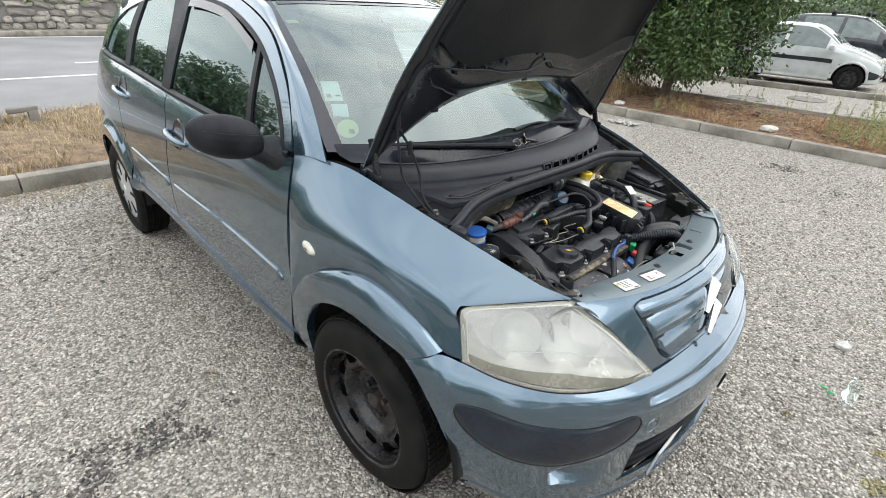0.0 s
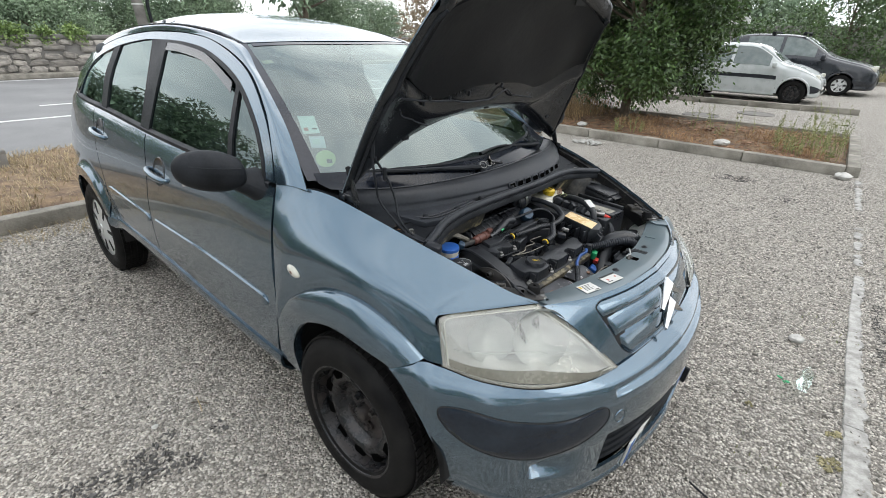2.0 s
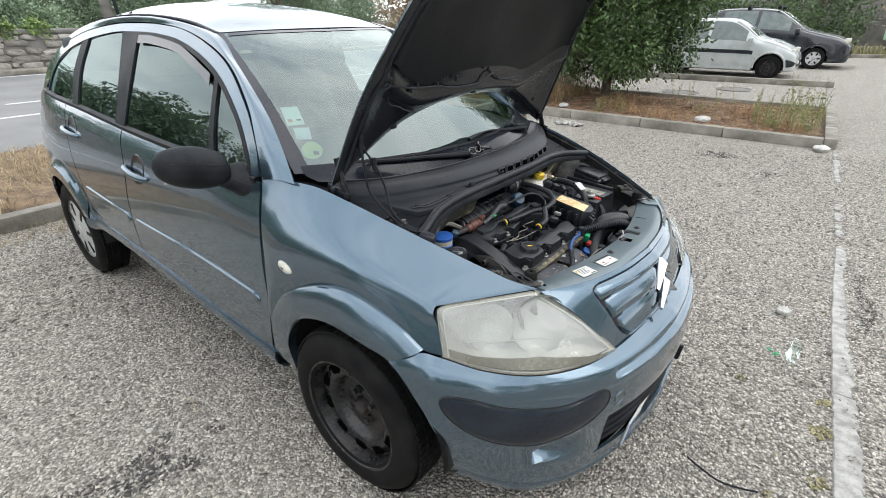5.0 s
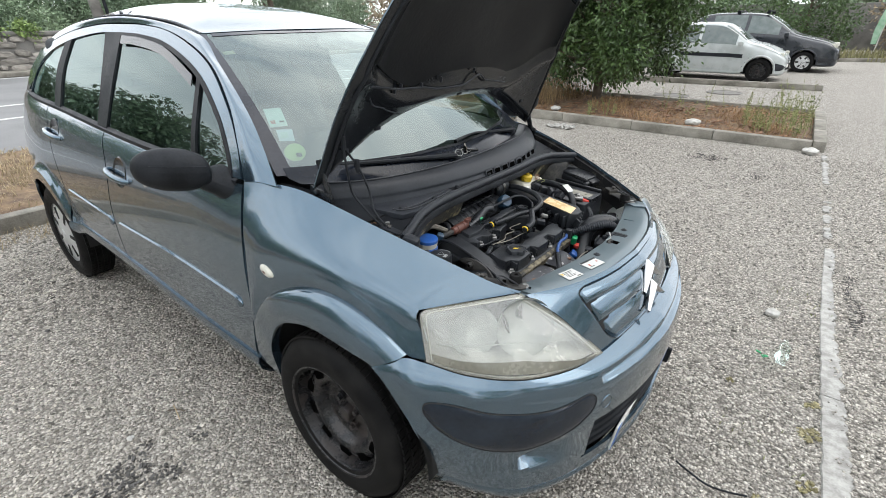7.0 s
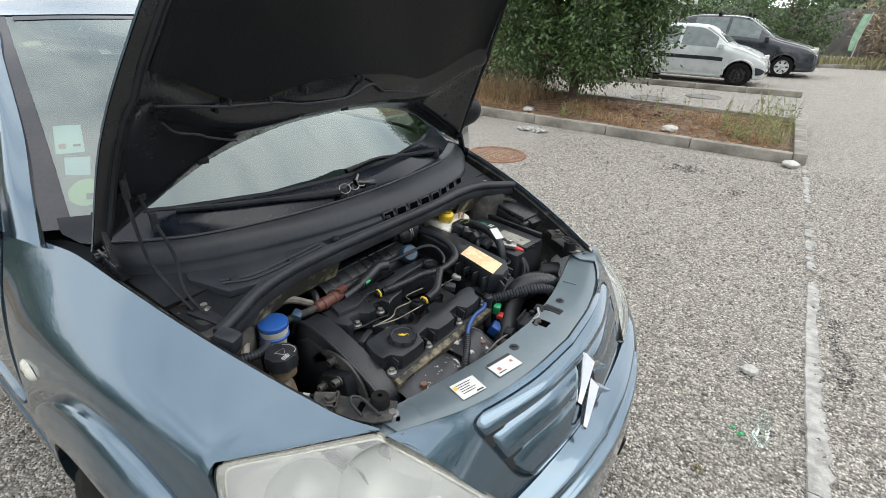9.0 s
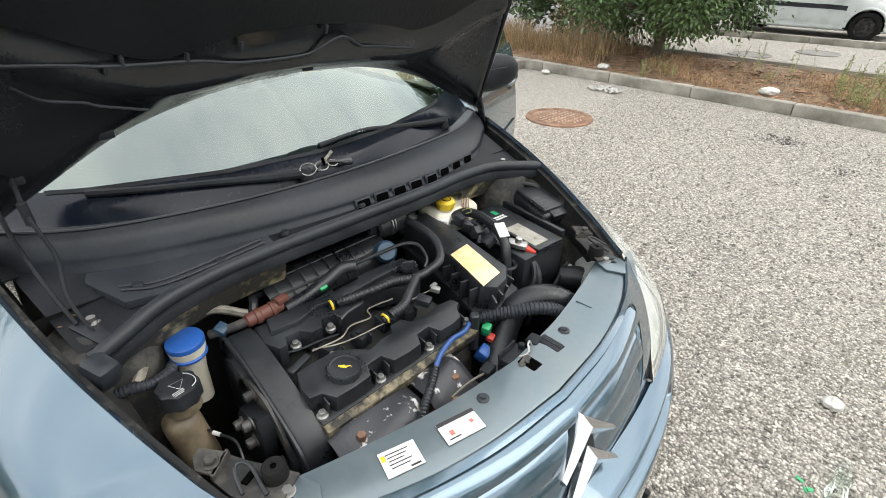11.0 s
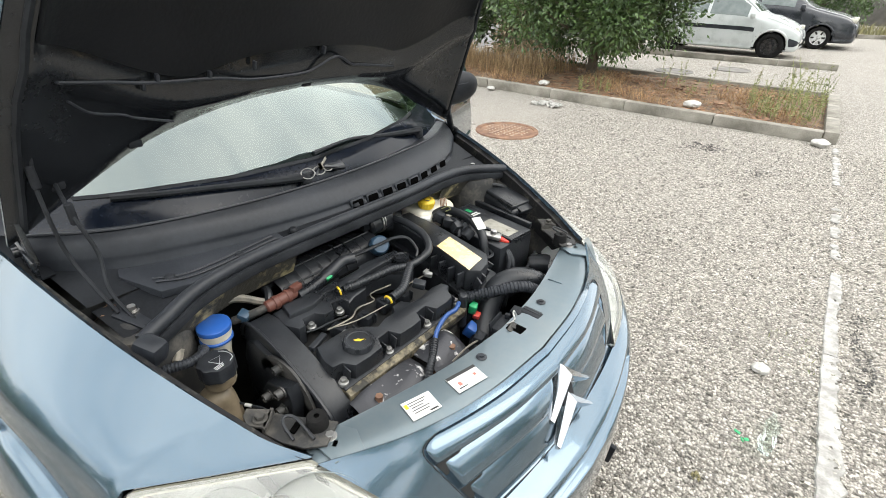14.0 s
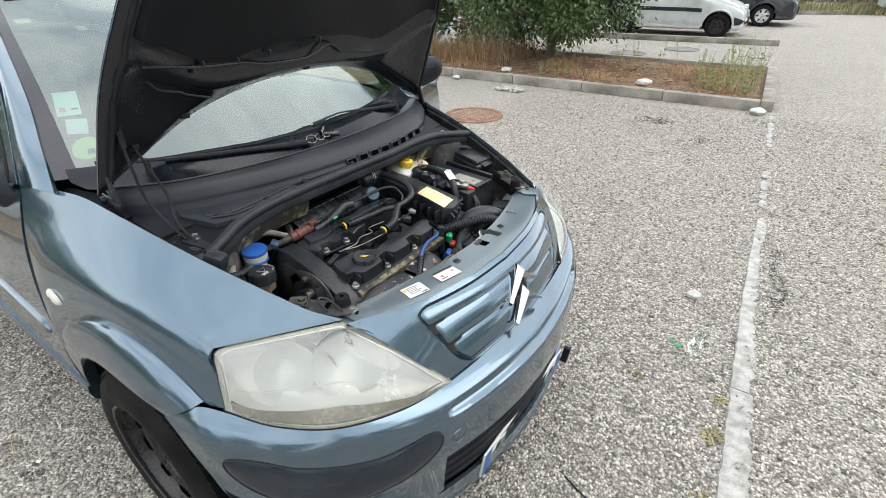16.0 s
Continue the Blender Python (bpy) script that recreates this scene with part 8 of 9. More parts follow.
# timing cover
TC = [(0.085, 0.45), (0.083, 0.74), (0.092, 0.775), (0.115, 0.795), (0.150, 0.797), (0.20, 0.785), (0.26, 0.763), (0.32, 0.735), (0.362, 0.706), (0.372, 0.68), (0.372, 0.45)]
part("timing_cover", Mb().prism(TC, 0.048, pose(0, -0.312, 0, 90, 0, 0), 0.008), M_ENGPL, engine, "tall black plastic timing belt cover")
TC2 = [(0.090, 0.45), (0.090, 0.70), (0.105, 0.745), (0.14, 0.765), (0.19, 0.755), (0.25, 0.73), (0.31, 0.70), (0.345, 0.66), (0.35, 0.45)]
part("timing_face", Mb().prism(TC2, 0.014, pose(0, -0.356, 0, 90, 0, 0), 0.005), M_ENGPL, engine)
part("cover_edge", Mb().tube([(x, -0.3615, z + 0.001) for x, z in TC[1:-1]], 0.004, 6, 40), M_ENGPL, engine)
ang = np.linspace(radians(-75), radians(150), 30)
arc_o = [(0.236 + 0.094 * math.cos(a), 0.675 + 0.094 * math.sin(a)) for a in ang]
arc_i = [(0.222 + 0.066 * math.cos(a), 0.668 + 0.066 * math.sin(a)) for a in ang[::-1]]
mount = part("engine_mount", Mb().prism(arc_o + arc_i, 0.006, pose(0, -0.364, 0, 90, 0, 0), 0.0015), mat("cast_plate", (0.030, 0.030, 0.031), (0.085, 0.08, 0.074), rough=0.6, metal=0.2, vs=25, fine=140, bump=0.2), engine, "grey cast mount plate")
part("mount_bracket", Mb().prism([(0.190, 0.600), (0.192, 0.690), (0.215, 0.722), (0.250, 0.735), (0.288, 0.748), (0.300, 0.72), (0.288, 0.66), (0.27, 0.60)], 0.026, pose(0, -0.370, 0, 90, 0, 0), 0.006), M_ENGPL, mount)
for p, q in (((0.226, 0.697), 0), ((0.275, 0.737), 0), ((0.270, 0.690), 0), ((0.306, 0.645), 1), ((0.232, 0.752), 1)):
    y_ = -0.396 if not q else -0.370
    bolt_ = part("mount_bolt", Mb().cyl((p[0], y_, p[1]), (p[0], y_ - 0.004, p[1]), 0.0120, n=24, bev=0.001).rev([(0.0048, 0.010), (0.0048, 0.014), (0.0082, 0.014), (0.0092, 0.012), (0.0092, 0.0)], (p[0], y_ - 0.003, p[1]), (0, -1, 0), 20), M_DIRT if q else M_BOLT, mount)
    part("bolt_socket", Mb().cyl((p[0], y_ - 0.006, p[1]), (p[0], y_ - 0.014, p[1]), 0.0049, n=6), M_VOID, bolt_)
# exhaust heat shield
def shield(y0, y1, x1, dz):
    rows = []
    for t in np.linspace(0, 1, 16):
        q = []
        for s_ in np.linspace(0, 1, 20):
            y = y0 + (y1 - y0) * s_
            edge = min(s_, 1 - s_) * 2
            q.append((0.352 + (x1 - 0.352) * t, y, 0.698 + 0.014 * math.sin(math.pi * min(1, edge * 2.2) / 2) * math.sin(math.pi * (0.25 + 0.6 * t)) - 0.06 * t**2.4 + dz + 0.003 * math.sin(20 * y + 9 * t)))
        rows.append(q)
    return np.array(rows)


sh = part("heat_shield", Mb().sheet(shield(-0.315, -0.138, 0.466, 0.0), 0.003), M_SHIELD, engine, "grey steel heat shield with white oxide stains")
part("shield_lobe", Mb().sheet(shield(-0.130, -0.020, 0.484, 0.004), 0.003), M_SHIELD, sh)
for p in ((0.40, -0.27, 0.708), (0.44, -0.235, 0.690), (0.448, -0.09, 0.690), (0.415, -0.06, 0.705)):
    part("shield_bolt", Mb().cyl(np.array(p) - (0, 0, 0.01), np.array(p) + (0, 0, 0.003), 0.008, n=6), M_RUST, sh)
part("exhaust_manifold", Mb().tube([(0.40, -0.25, 0.64), (0.43, -0.2, 0.6), (0.44, -0.15, 0.5)], 0.03, 10, 14).tube([(0.41, -0.08, 0.64), (0.44, -0.12, 0.6), (0.44, -0.15, 0.5)], 0.03, 10, 14), M_RUST, engine)
# intake
mani = part("intake_manifold", Mb().sheet(patch([[(-0.02, -0.24, 0.80), (-0.02, -0.1, 0.805), (-0.015, 0.05, 0.81)], [(0.02, -0.245, 0.815), (0.025, -0.1, 0.82), (0.03, 0.055, 0.825)], [(0.065, -0.245, 0.800), (0.07, -0.1, 0.805), (0.075, 0.05, 0.81)], [(0.085, -0.24, 0.765), (0.09, -0.1, 0.77), (0.095, 0.045, 0.775)], [(0.08, -0.23, 0.70), (0.085, -0.1, 0.70), (0.09, 0.04, 0.70)]], 30, 24), 0.004), M_ENGPL, engine, "ribbed black plastic intake manifold")
for k in range(9):
    y = -0.225 + 0.031 * k
    part("manifold_rib", Mb().tube([(-0.01, y, 0.81), (0.022, y, 0.825), (0.068, y, 0.812), (0.092, y, 0.775), (0.092, y, 0.73)], 0.0020, 6, 16), M_ENGPL, mani)
for o in (0.0, 0.045):
    part("manifold_rib", Mb().tube([(0.03 + o, -0.245, 0.815 - 0.25 * o), (0.035 + o, -0.1, 0.820 - 0.25 * o), (0.04 + o, 0.05, 0.825 - 0.25 * o)], 0.0022, 6, 16), M_ENGPL, mani)
part("manifold_flange", Mb().tube([(0.094, -0.25, 0.765), (0.098, -0.1, 0.77), (0.102, 0.05, 0.775)], 0.008, 6, 16), M_ENGPL, mani)
thr = part("throttle_body", Mb().cyl((0.03, 0.05, 0.835), (0.03, 0.13, 0.845), 0.032, n=28, bev=0.006).box((0.02, 0.03, 0.05), (0.035, 0.045, 0.855), bev=0.004).tube([(0.0, 0.03, 0.865), (0.01, 0.07, 0.872), (0.015, 0.10, 0.868)], 0.006, 6, 10), M_ENGPL, engine)
for k in (0.085, 0.093):
    a = np.linspace(0, 2 * np.pi, 30)
    part("hose_clamp", Mb().tube(np.stack([0.03 + 0.034 * np.cos(a), 0 * a + k, 0.841 + 0.034 * np.sin(a)], -1), 0.0022, 5), M_STEEL, thr)
part("pressure_valve", Mb().rev([(0, 0.030), (0.020, 0.030), (0.025, 0.024), (0.026, 0.0), (0.018, -0.02), (0, -0.03)], (0.092, 0.032, 0.806), (0.75, -0.35, 0.55), 28), M_BLUEGREY, engine, "round dark blue plastic valve")
part("purge_valve", Mb().cyl((0.118, -0.318, 0.812), (0.124, -0.245, 0.820), 0.0132, n=24, bev=0.004).cyl((0.120, -0.300, 0.814), (0.121, -0.288, 0.815), 0.0152, n=24, bev=0.002).cyl((0.1225, -0.27, 0.817), (0.123, -0.262, 0.818), 0.0152, n=24, bev=0.002).box((0.016, 0.026, 0.014), (0.127, -0.246, 0.832), (0, 0, 10), bev=0.003), M_BROWN, engine, "reddish-brown plastic purge valve")
part("valve_pipe", Mb().tube([(0.085, -0.375, 0.795), (0.105, -0.345, 0.804), (0.118, -0.315, 0.812)], 0.009, 10, 10), M_DIRT, engine)
part("pipe_clip", Mb().box((0.022, 0.022, 0.022), (0.098, -0.356, 0.803), (10, 20, 30), bev=0.003), M_BLUEGREY, engine)
part("diagnostic_tag", Mb().box((0.018, 0.018, 0.010), (0.111, -0.150, 0.806), (0, 24, 10), bev=0.002), M_GREEN, engine)
part("harness", Mb().tube([(0.125, -0.245, 0.805), (0.112, -0.19, 0.800), (0.100, -0.13, 0.806), (0.094, -0.09, 0.815), (0.100, -0.06, 0.812)], 0.014, 10, 26), M_ENGPL, engine)
part("harness", Mb().tube([(0.10, -0.30, 0.79), (0.07, -0.28, 0.81), (0.04, -0.27, 0.80), (0.02, -0.24, 0.79)], 0.009, 8, 20), M_ENGPL, engine)
part("vacuum_pipe", Mb().tube([(0.094, -0.085, 0.815), (0.108, -0.03, 0.822), (0.118, 0.02, 0.828), (0.128, 0.06, 0.832), (0.150, 0.085, 0.828), (0.190, 0.075, 0.815), (0.205, 0.055, 0.805)], 0.0042, 7, 40), M_ENGPL, engine)
for e_, d in (((0.172, -0.161, 0.800), (0.2, 1, 0.1)), ((0.268, -0.103, 0.790), (-0.1, 1, 0.1)), ((0.052, 0.130, 0.838), (1, 0.2, -0.1))):
    e_, d = np.array(e_), np.array(d) / np.linalg.norm(d)
    u_ = np.cross(d, (0, 0, 1))
    u_ /= np.linalg.norm(u_)
    w_ = np.cross(u_, d)
    an_ = np.linspace(-0.35, np.pi * 0.85, 20)[:, None]
    part("hose_elbow", Mb().cyl(e_ - d * 0.012, e_ + d * 0.002, 0.0092, n=18, bev=0.003), M_ENGPL, engine)
    part("lock_ring", Mb().tube(e_ - d * 0.006 + 0.0098 * (np.cos(an_) * u_ + np.sin(an_) * w_), 0.0027, 6), M_YELCAP, engine, "bright yellow hose lock ring")
part("breather_hose", Mb().tube([(0.175, -0.155, 0.802), (0.186, -0.13, 0.806), (0.194, -0.08, 0.806), (0.200, -0.03, 0.806), (0.218, 0.005, 0.806)], 0.0088, 10, 90, ridge=0.12, pitch=0.006), M_ENGPL, engine, "black corrugated breather hose")
part("breather_hose", Mb().tube([(0.268, -0.095, 0.790), (0.268, -0.06, 0.797), (0.248, -0.025, 0.804), (0.225, 0.012, 0.808)], 0.0095, 10, 80, ridge=0.10, pitch=0.006), M_ENGPL, engine)
part("breather_hose", Mb().tube([(0.222, 0.005, 0.807), (0.228, 0.04, 0.812), (0.222, 0.085, 0.822), (0.175, 0.118, 0.835), (0.11, 0.128, 0.842), (0.055, 0.130, 0.840)], 0.0098, 12, 50), M_ENGPL, engine)
for pts, r0 in (([(0.235, -0.254, 0.776), (0.241, -0.195, 0.776), (0.226, -0.162, 0.777), (0.232, -0.118, 0.777), (0.208, -0.105, 0.778), (0.216, -0.048, 0.778)], 0.0017), ([(0.230, -0.250, 0.774), (0.254, -0.194, 0.774), (0.263, -0.107, 0.774)], 0.0014), ([(0.206, -0.285, 0.774), (0.214, -0.261, 0.774), (0.218, -0.226, 0.774), (0.225, -0.190, 0.772)], 0.0022), ([(0.262, -0.098, 0.772), (0.245, -0.02, 0.776), (0.262, 0.030, 0.790)], 0.0016)):
    part("fuel_line", Mb().tube(pts, r0, 6, 36), M_ALU if r0 < 0.002 else M_ENGPL, engine)
for k, (x, y) in enumerate(((0.222, -0.215), (0.236, -0.150), (0.228, -0.085), (0.238, -0.030))):
    part("ignition_coil", Mb().box((0.034, 0.026, 0.030), (x, y, 0.744), (0, 6, 20 - 9 * k), bev=0.005).cyl((x, y, 0.755), (x, y, 0.764), 0.007, n=12), M_BLACKPL, engine)
part("loose_plug", Mb().box((0.020, 0.014, 0.012), (0.276, 0.020, 0.800), (0, 12, 35), bev=0.003).box((0.010, 0.018, 0.008), (0.262, 0.028, 0.798), (0, 5, 10), bev=0.002), M_ZINC, engine)
part("coil_connector", Mb().box((0.03, 0.024, 0.016), (0.278, -0.015, 0.790), (0, 10, 30), bev=0.003), M_TRIM, engine)
part("line_bracket", Mb().box((0.014, 0.05, 0.012), (0.242, -0.285, 0.768), (0, 6, 20), bev=0.003), M_ENGPL, engine)

# blue hose and plugs at the front
part("blue_cable", Mb().tube([(0.352, 0.045, 0.738), (0.362, 0.020, 0.738), (0.360, -0.015, 0.736), (0.370, -0.055, 0.730), (0.385, -0.085, 0.722)], 0.0055, 8, 30), M_BLUEHOSE, engine, "blue sheathed cable")
part("cable_conduit", Mb().tube([(0.384, -0.083, 0.723), (0.405, -0.115, 0.712), (0.425, -0.15, 0.70), (0.445, -0.185, 0.665)], 0.0075, 8, 70, ridge=0.2, pitch=0.006), M_ENGPL, engine)
pl = part("plug_post", Mb().cyl((0.352, 0.062, 0.66), (0.352, 0.062, 0.755), 0.011, n=16, bev=0.003), M_ENGPL, engine)
part("green_plug", Mb().box((0.020, 0.020, 0.034), (0.365, 0.088, 0.706), (20, 10, 20), bev=0.004), M_GREEN, pl)
part("red_plug", Mb().box((0.018, 0.018, 0.016), (0.373, 0.094, 0.684), (20, 10, 20), bev=0.003), M_RED, pl)
part("blue_plug", Mb().box((0.026, 0.030, 0.034), (0.372, 0.072, 0.652), (10, 30, 20), bev=0.004), M_BLUECAP, pl)
part("plug_wire", Mb().tube([(0.375, 0.085, 0.655), (0.395, 0.105, 0.65), (0.39, 0.115, 0.64), (0.37, 0.10, 0.635)], 0.002, 5, 16), M_BROWN, pl)
part("plug_wire", Mb().tube([(0.375, 0.082, 0.658), (0.40, 0.102, 0.654), (0.392, 0.118, 0.645)], 0.002, 5, 16), M_PAPER, pl)

# air box, intake hose and label
abox = part("air_box", Mb().prism([(0.005, 0.160), (0.195, 0.132), (0.325, 0.105), (0.352, 0.130), (0.345, 0.172), (0.315, 0.210), (0.12, 0.235), (0.012, 0.238)], 0.062, pose(0, 0, 0.755, 0, 4, 0), 0.012), M_ENGPL, car, "long black plastic air box")
part("box_flange", Mb().prism([(0.0, 0.145), (0.20, 0.115), (0.345, 0.082), (0.385, 0.125), (0.372, 0.190), (0.335, 0.232), (0.12, 0.255), (0.0, 0.250)], 0.010, pose(0, 0, 0.744, 0, 4, 0), 0.003), M_ENGPL, abox)
part("box_base", Mb().prism([(0.02, 0.15), (0.20, 0.122), (0.335, 0.092), (0.370, 0.13), (0.36, 0.185), (0.325, 0.225), (0.12, 0.248), (0.02, 0.244)], 0.14, pose(0, 0, 0.600, 0, 2, 0), 0.01), M_ENGPL, abox)
for k in range(4):
    part("box_rib", Mb().box((0.022, 0.005, 0.045), (0.358 - 0.01 * k, 0.110 + 0.028 * k, 0.757), (0, 22, 12 * k - 18), bev=0.001), M_ENGPL, abox)
    part("box_rib", Mb().box((0.005, 0.022, 0.045), (0.21 + 0.035 * k, 0.118 - 0.007 * k, 0.762), (0, 4, -12), bev=0.001), M_ENGPL, abox)
lab = np.array([[(0.206, 0.136, 0), (0.202, 0.168, 0), (0.199, 0.199, 0)], [(0.27, 0.122, 0), (0.268, 0.155, 0), (0.265, 0.186, 0)], [(0.335, 0.106, 0), (0.330, 0.140, 0), (0.326, 0.172, 0)]])
lab[..., 2] = 0.8205 - (lab[..., 0]) * math.tan(radians(4))
part("box_label", Mb().sheet(lab + (0, 0, -0.0015)), M_ORANGE, abox, "faded orange-cream printed label")
part("air_duct", Mb().tube([(0.0, 0.19, 0.79), (-0.015, 0.16, 0.81), (0.0, 0.12, 0.838), (0.02, 0.10, 0.84)], [0.04, 0.042, 0.038, 0.034], 18, 20), M_ENGPL, abox)
part("cold_air_hose", Mb().tube([(0.455, 0.29, 0.70), (0.43, 0.255, 0.735), (0.398, 0.215, 0.742), (0.375, 0.17, 0.72), (0.385, 0.12, 0.66), (0.42, 0.04, 0.60), (0.44, -0.02, 0.56)], 0.030, 18, 40), M_ENGPL, car, "thick black rubber hose")
part("corrugated_hose", Mb().tube([(0.338, 0.068, 0.728), (0.365, 0.100, 0.738), (0.400, 0.135, 0.748), (0.430, 0.165, 0.757), (0.452, 0.195, 0.752), (0.462, 0.225, 0.730), (0.463, 0.24, 0.70)], 0.0128, 12, 160, ridge=0.16, pitch=0.008), M_GREYPL, car, "grey corrugated hose")

# reservoirs
wash = part("washer_bottle", Mb().rev([(0.020, -0.10), (0.022, -0.03), (0.026, 0.0), (0.0312, 0.022), (0.0315, 0.028)], (0.100, -0.420, 0.782), (0, 0, 1), 28), M_MILKY, car, "milky funnel neck with a blue cap")
part("blue_cap", Mb().rev([(0, 0.008), (0.029, 0.0075), (0.0315, 0.006), (0.0325, 0.003), (0.0325, -0.003), (0.030, -0.004)], (0.100, -0.420, 0.815), (0.05, -0.05, 1), 36), M_BLUECAP, wash, "flat blue plastic cap")
part("blue_ring", Mb().rev([(0.0275, -0.004), (0.0315, -0.002), (0.0318, 0.002), (0.0285, 0.004)], (0.100, -0.420, 0.789), (0, 0, 1), 28), M_BLUECAP, wash)
expn = part("coolant_bottle", Mb().box((0.062, 0.060, 0.13), (0.184, -0.472, 0.680), (6, -8, 0), bev=0.022, seg=4).cyl((0.188, -0.466, 0.76), (0.188, -0.466, 0.79), 0.027, n=24), mat("stained_plastic", (0.10, 0.078, 0.05), (0.22, 0.175, 0.115), rough=0.5, vs=18), car, "stained plastic coolant bottle with black cap")
capm = Mb()
rad = [0.031 + (0.0022 if (k // 2) % 2 else 0) for k in range(32)]
capm.prism([(rad[k] * math.cos(2 * math.pi * k / 32), rad[k] * math.sin(2 * math.pi * k / 32)) for k in range(32)], 0.030, pose(0.188, -0.466, 0.782, 0, 0, 0), 0.004)
bcap = part("black_cap", capm, M_ENGPL, expn)
a = np.linspace(0, 2 * np.pi, 4)
part("cap_symbol", Mb().tube(np.stack([0.190 + 0.013 * np.cos(a), -0.466 + 0.013 * np.sin(a), 0 * a + 0.8122], -1), 0.0006, 5).tube([(0.21, -0.45, 0.8125), (0.204, -0.442, 0.8125), (0.193, -0.4395, 0.8125), (0.18, -0.443, 0.8125), (0.171, -0.45, 0.8125)], 0.0007, 5, 14).box((0.002, 0.018, 0.001), (0.206, -0.470, 0.8121), (0, 0, 10), bev=0).box((0.002, 0.018, 0.001), (0.2095, -0.470, 0.8121), (0, 0, 10), bev=0).box((0.002, 0.016, 0.001), (0.213, -0.470, 0.8121), (0, 0, 10), bev=0), M_SILVER, bcap)
brk = part("brake_reservoir", Mb().box((0.10, 0.15, 0.075), (0.032, 0.30, 0.790), (0, 4, -6), bev=0.02, seg=3).cyl((0.052, 0.268, 0.82), (0.054, 0.268, 0.838), 0.021, n=24).box((0.05, 0.09, 0.05), (-0.005, 0.38, 0.835), (0, 0, -5), bev=0.015), M_MILKY, car, "milky brake fluid reservoir with yellow cap")
yc = part("yellow_cap", Mb().rev([(0, 0.024), (0.017, 0.024), (0.021, 0.021), (0.0235, 0.018), (0.0235, 0.0)], (0.054, 0.268, 0.832), (0.2, -0.05, 1), 32), M_YELCAP, brk)
for k in range(18):
    a = 2 * math.pi * k / 18
    part("cap_grip", Mb().box((0.003, 0.004, 0.014), (0.0555 + 0.0235 * math.cos(a), 0.268 + 0.0235 * math.sin(a), 0.841), (0, 8, math.degrees(a)), bev=0.001), M_YELCAP, yc)
a = np.linspace(0, 2 * np.pi, 24)
part("cap_ring", Mb().tube(np.stack([0.0585 + 0.012 * np.cos(a), 0.267 + 0.012 * np.sin(a), 0.8565 - 0.2 * 0.012 * np.cos(a)], -1), 0.0012, 5), M_INK, yc)

# battery, fuse box and cables
batt = part("battery", Mb().box((0.235, 0.150, 0.17), (0.198, 0.372, 0.690), (0, 2, -5), bev=0.006), M_ENGPL, car, "black battery with worn labels")
part("battery_lid", Mb().box((0.240, 0.095, 0.012), (0.200, 0.392, 0.780), (0, 2, -5), bev=0.003), M_ENGPL, batt)
part("silver_label", Mb().box((0.105, 0.050, 0.0012), (0.248, 0.372, 0.7848), (0, 2, -5), bev=0), mat("worn_silver_label", (0.22, 0.21, 0.17), (0.36, 0.34, 0.29), rough=0.35, vs=30), batt)
dl = part("dark_label", Mb().box((0.070, 0.060, 0.0012), (0.125, 0.395, 0.7885), (0, 2, -5), bev=0), M_TRIM, batt)
part("green_mark", Mb().box((0.022, 0.014, 0.0010), (0.118, 0.398, 0.7895), (0, 2, -5), bev=0), M_GREEN, dl)
for k in range(2):
    part("print_bar", Mb().box((0.006, 0.040, 0.0008), (0.140 + 0.010 * k, 0.390, 0.7888), (0, 2, -5), bev=0), M_PAPER, dl)
part("red_terminal", Mb().box((0.030, 0.024, 0.020), (0.292, 0.335, 0.768), (0, 10, 20), bev=0.004), M_RED, batt, "red terminal cover")
part("terminal", Mb().cyl((0.262, 0.322, 0.775), (0.262, 0.322, 0.800), 0.011, 0.009, 16, 0.002).box((0.05, 0.03, 0.012), (0.262, 0.318, 0.783), (0, 4, 25), bev=0.003), M_STEEL, batt)
part("battery_tray", Mb().box((0.27, 0.19, 0.03), (0.205, 0.378, 0.615), (0, 2, -5), bev=0.006).tube([(0.335, 0.26, 0.64), (0.345, 0.36, 0.66), (0.325, 0.47, 0.69)], 0.005, 6, 16), M_ENGPL, batt)
part("battery_rail", Mb().box((0.235, 0.014, 0.018), (0.192, 0.462, 0.785), (0, 2, -5), bev=0.003), M_ENGPL, batt)
cab = part("power_cable", Mb().tube([(0.075, 0.275, 0.805), (0.10, 0.300, 0.820), (0.15, 0.300, 0.826), (0.205, 0.292, 0.822), (0.250, 0.276, 0.806), (0.272, 0.262, 0.775), (0.290, 0.252, 0.70), (0.30, 0.25, 0.60)], 0.0125, 10, 50), M_ENGPL, car, "thick black wiring loom")
part("white_tag", Mb().box((0.045, 0.026, 0.002), (0.236, 0.284, 0.826), (0, 22, -28), bev=0), M_PAPER, cab)
part("cable_ring", Mb().rev([(0.022, 0.0), (0.026, 0.003), (0.022, 0.008), (0.017, 0.004), (0.022, 0.0)], (0.278, 0.258, 0.755), (0.1, 0, 1), 24), M_ENGPL, cab)
for p, q in (((0.295, 0.325, 0.765), (0.33, 0.26, 0.62)), ((0.30, 0.328, 0.76), (0.345, 0.275, 0.60)), ((0.12, 0.27, 0.81), (0.19, 0.255, 0.78)), ((0.09, 0.26, 0.80), (0.06, 0.33, 0.74))):
    p, q = np.array(p), np.array(q)
    part("cable", Mb().tube([p, p * 0.6 + q * 0.4 + (0.02, 0.01, 0.015), q], 0.007, 8, 16), M_ENGPL, cab)
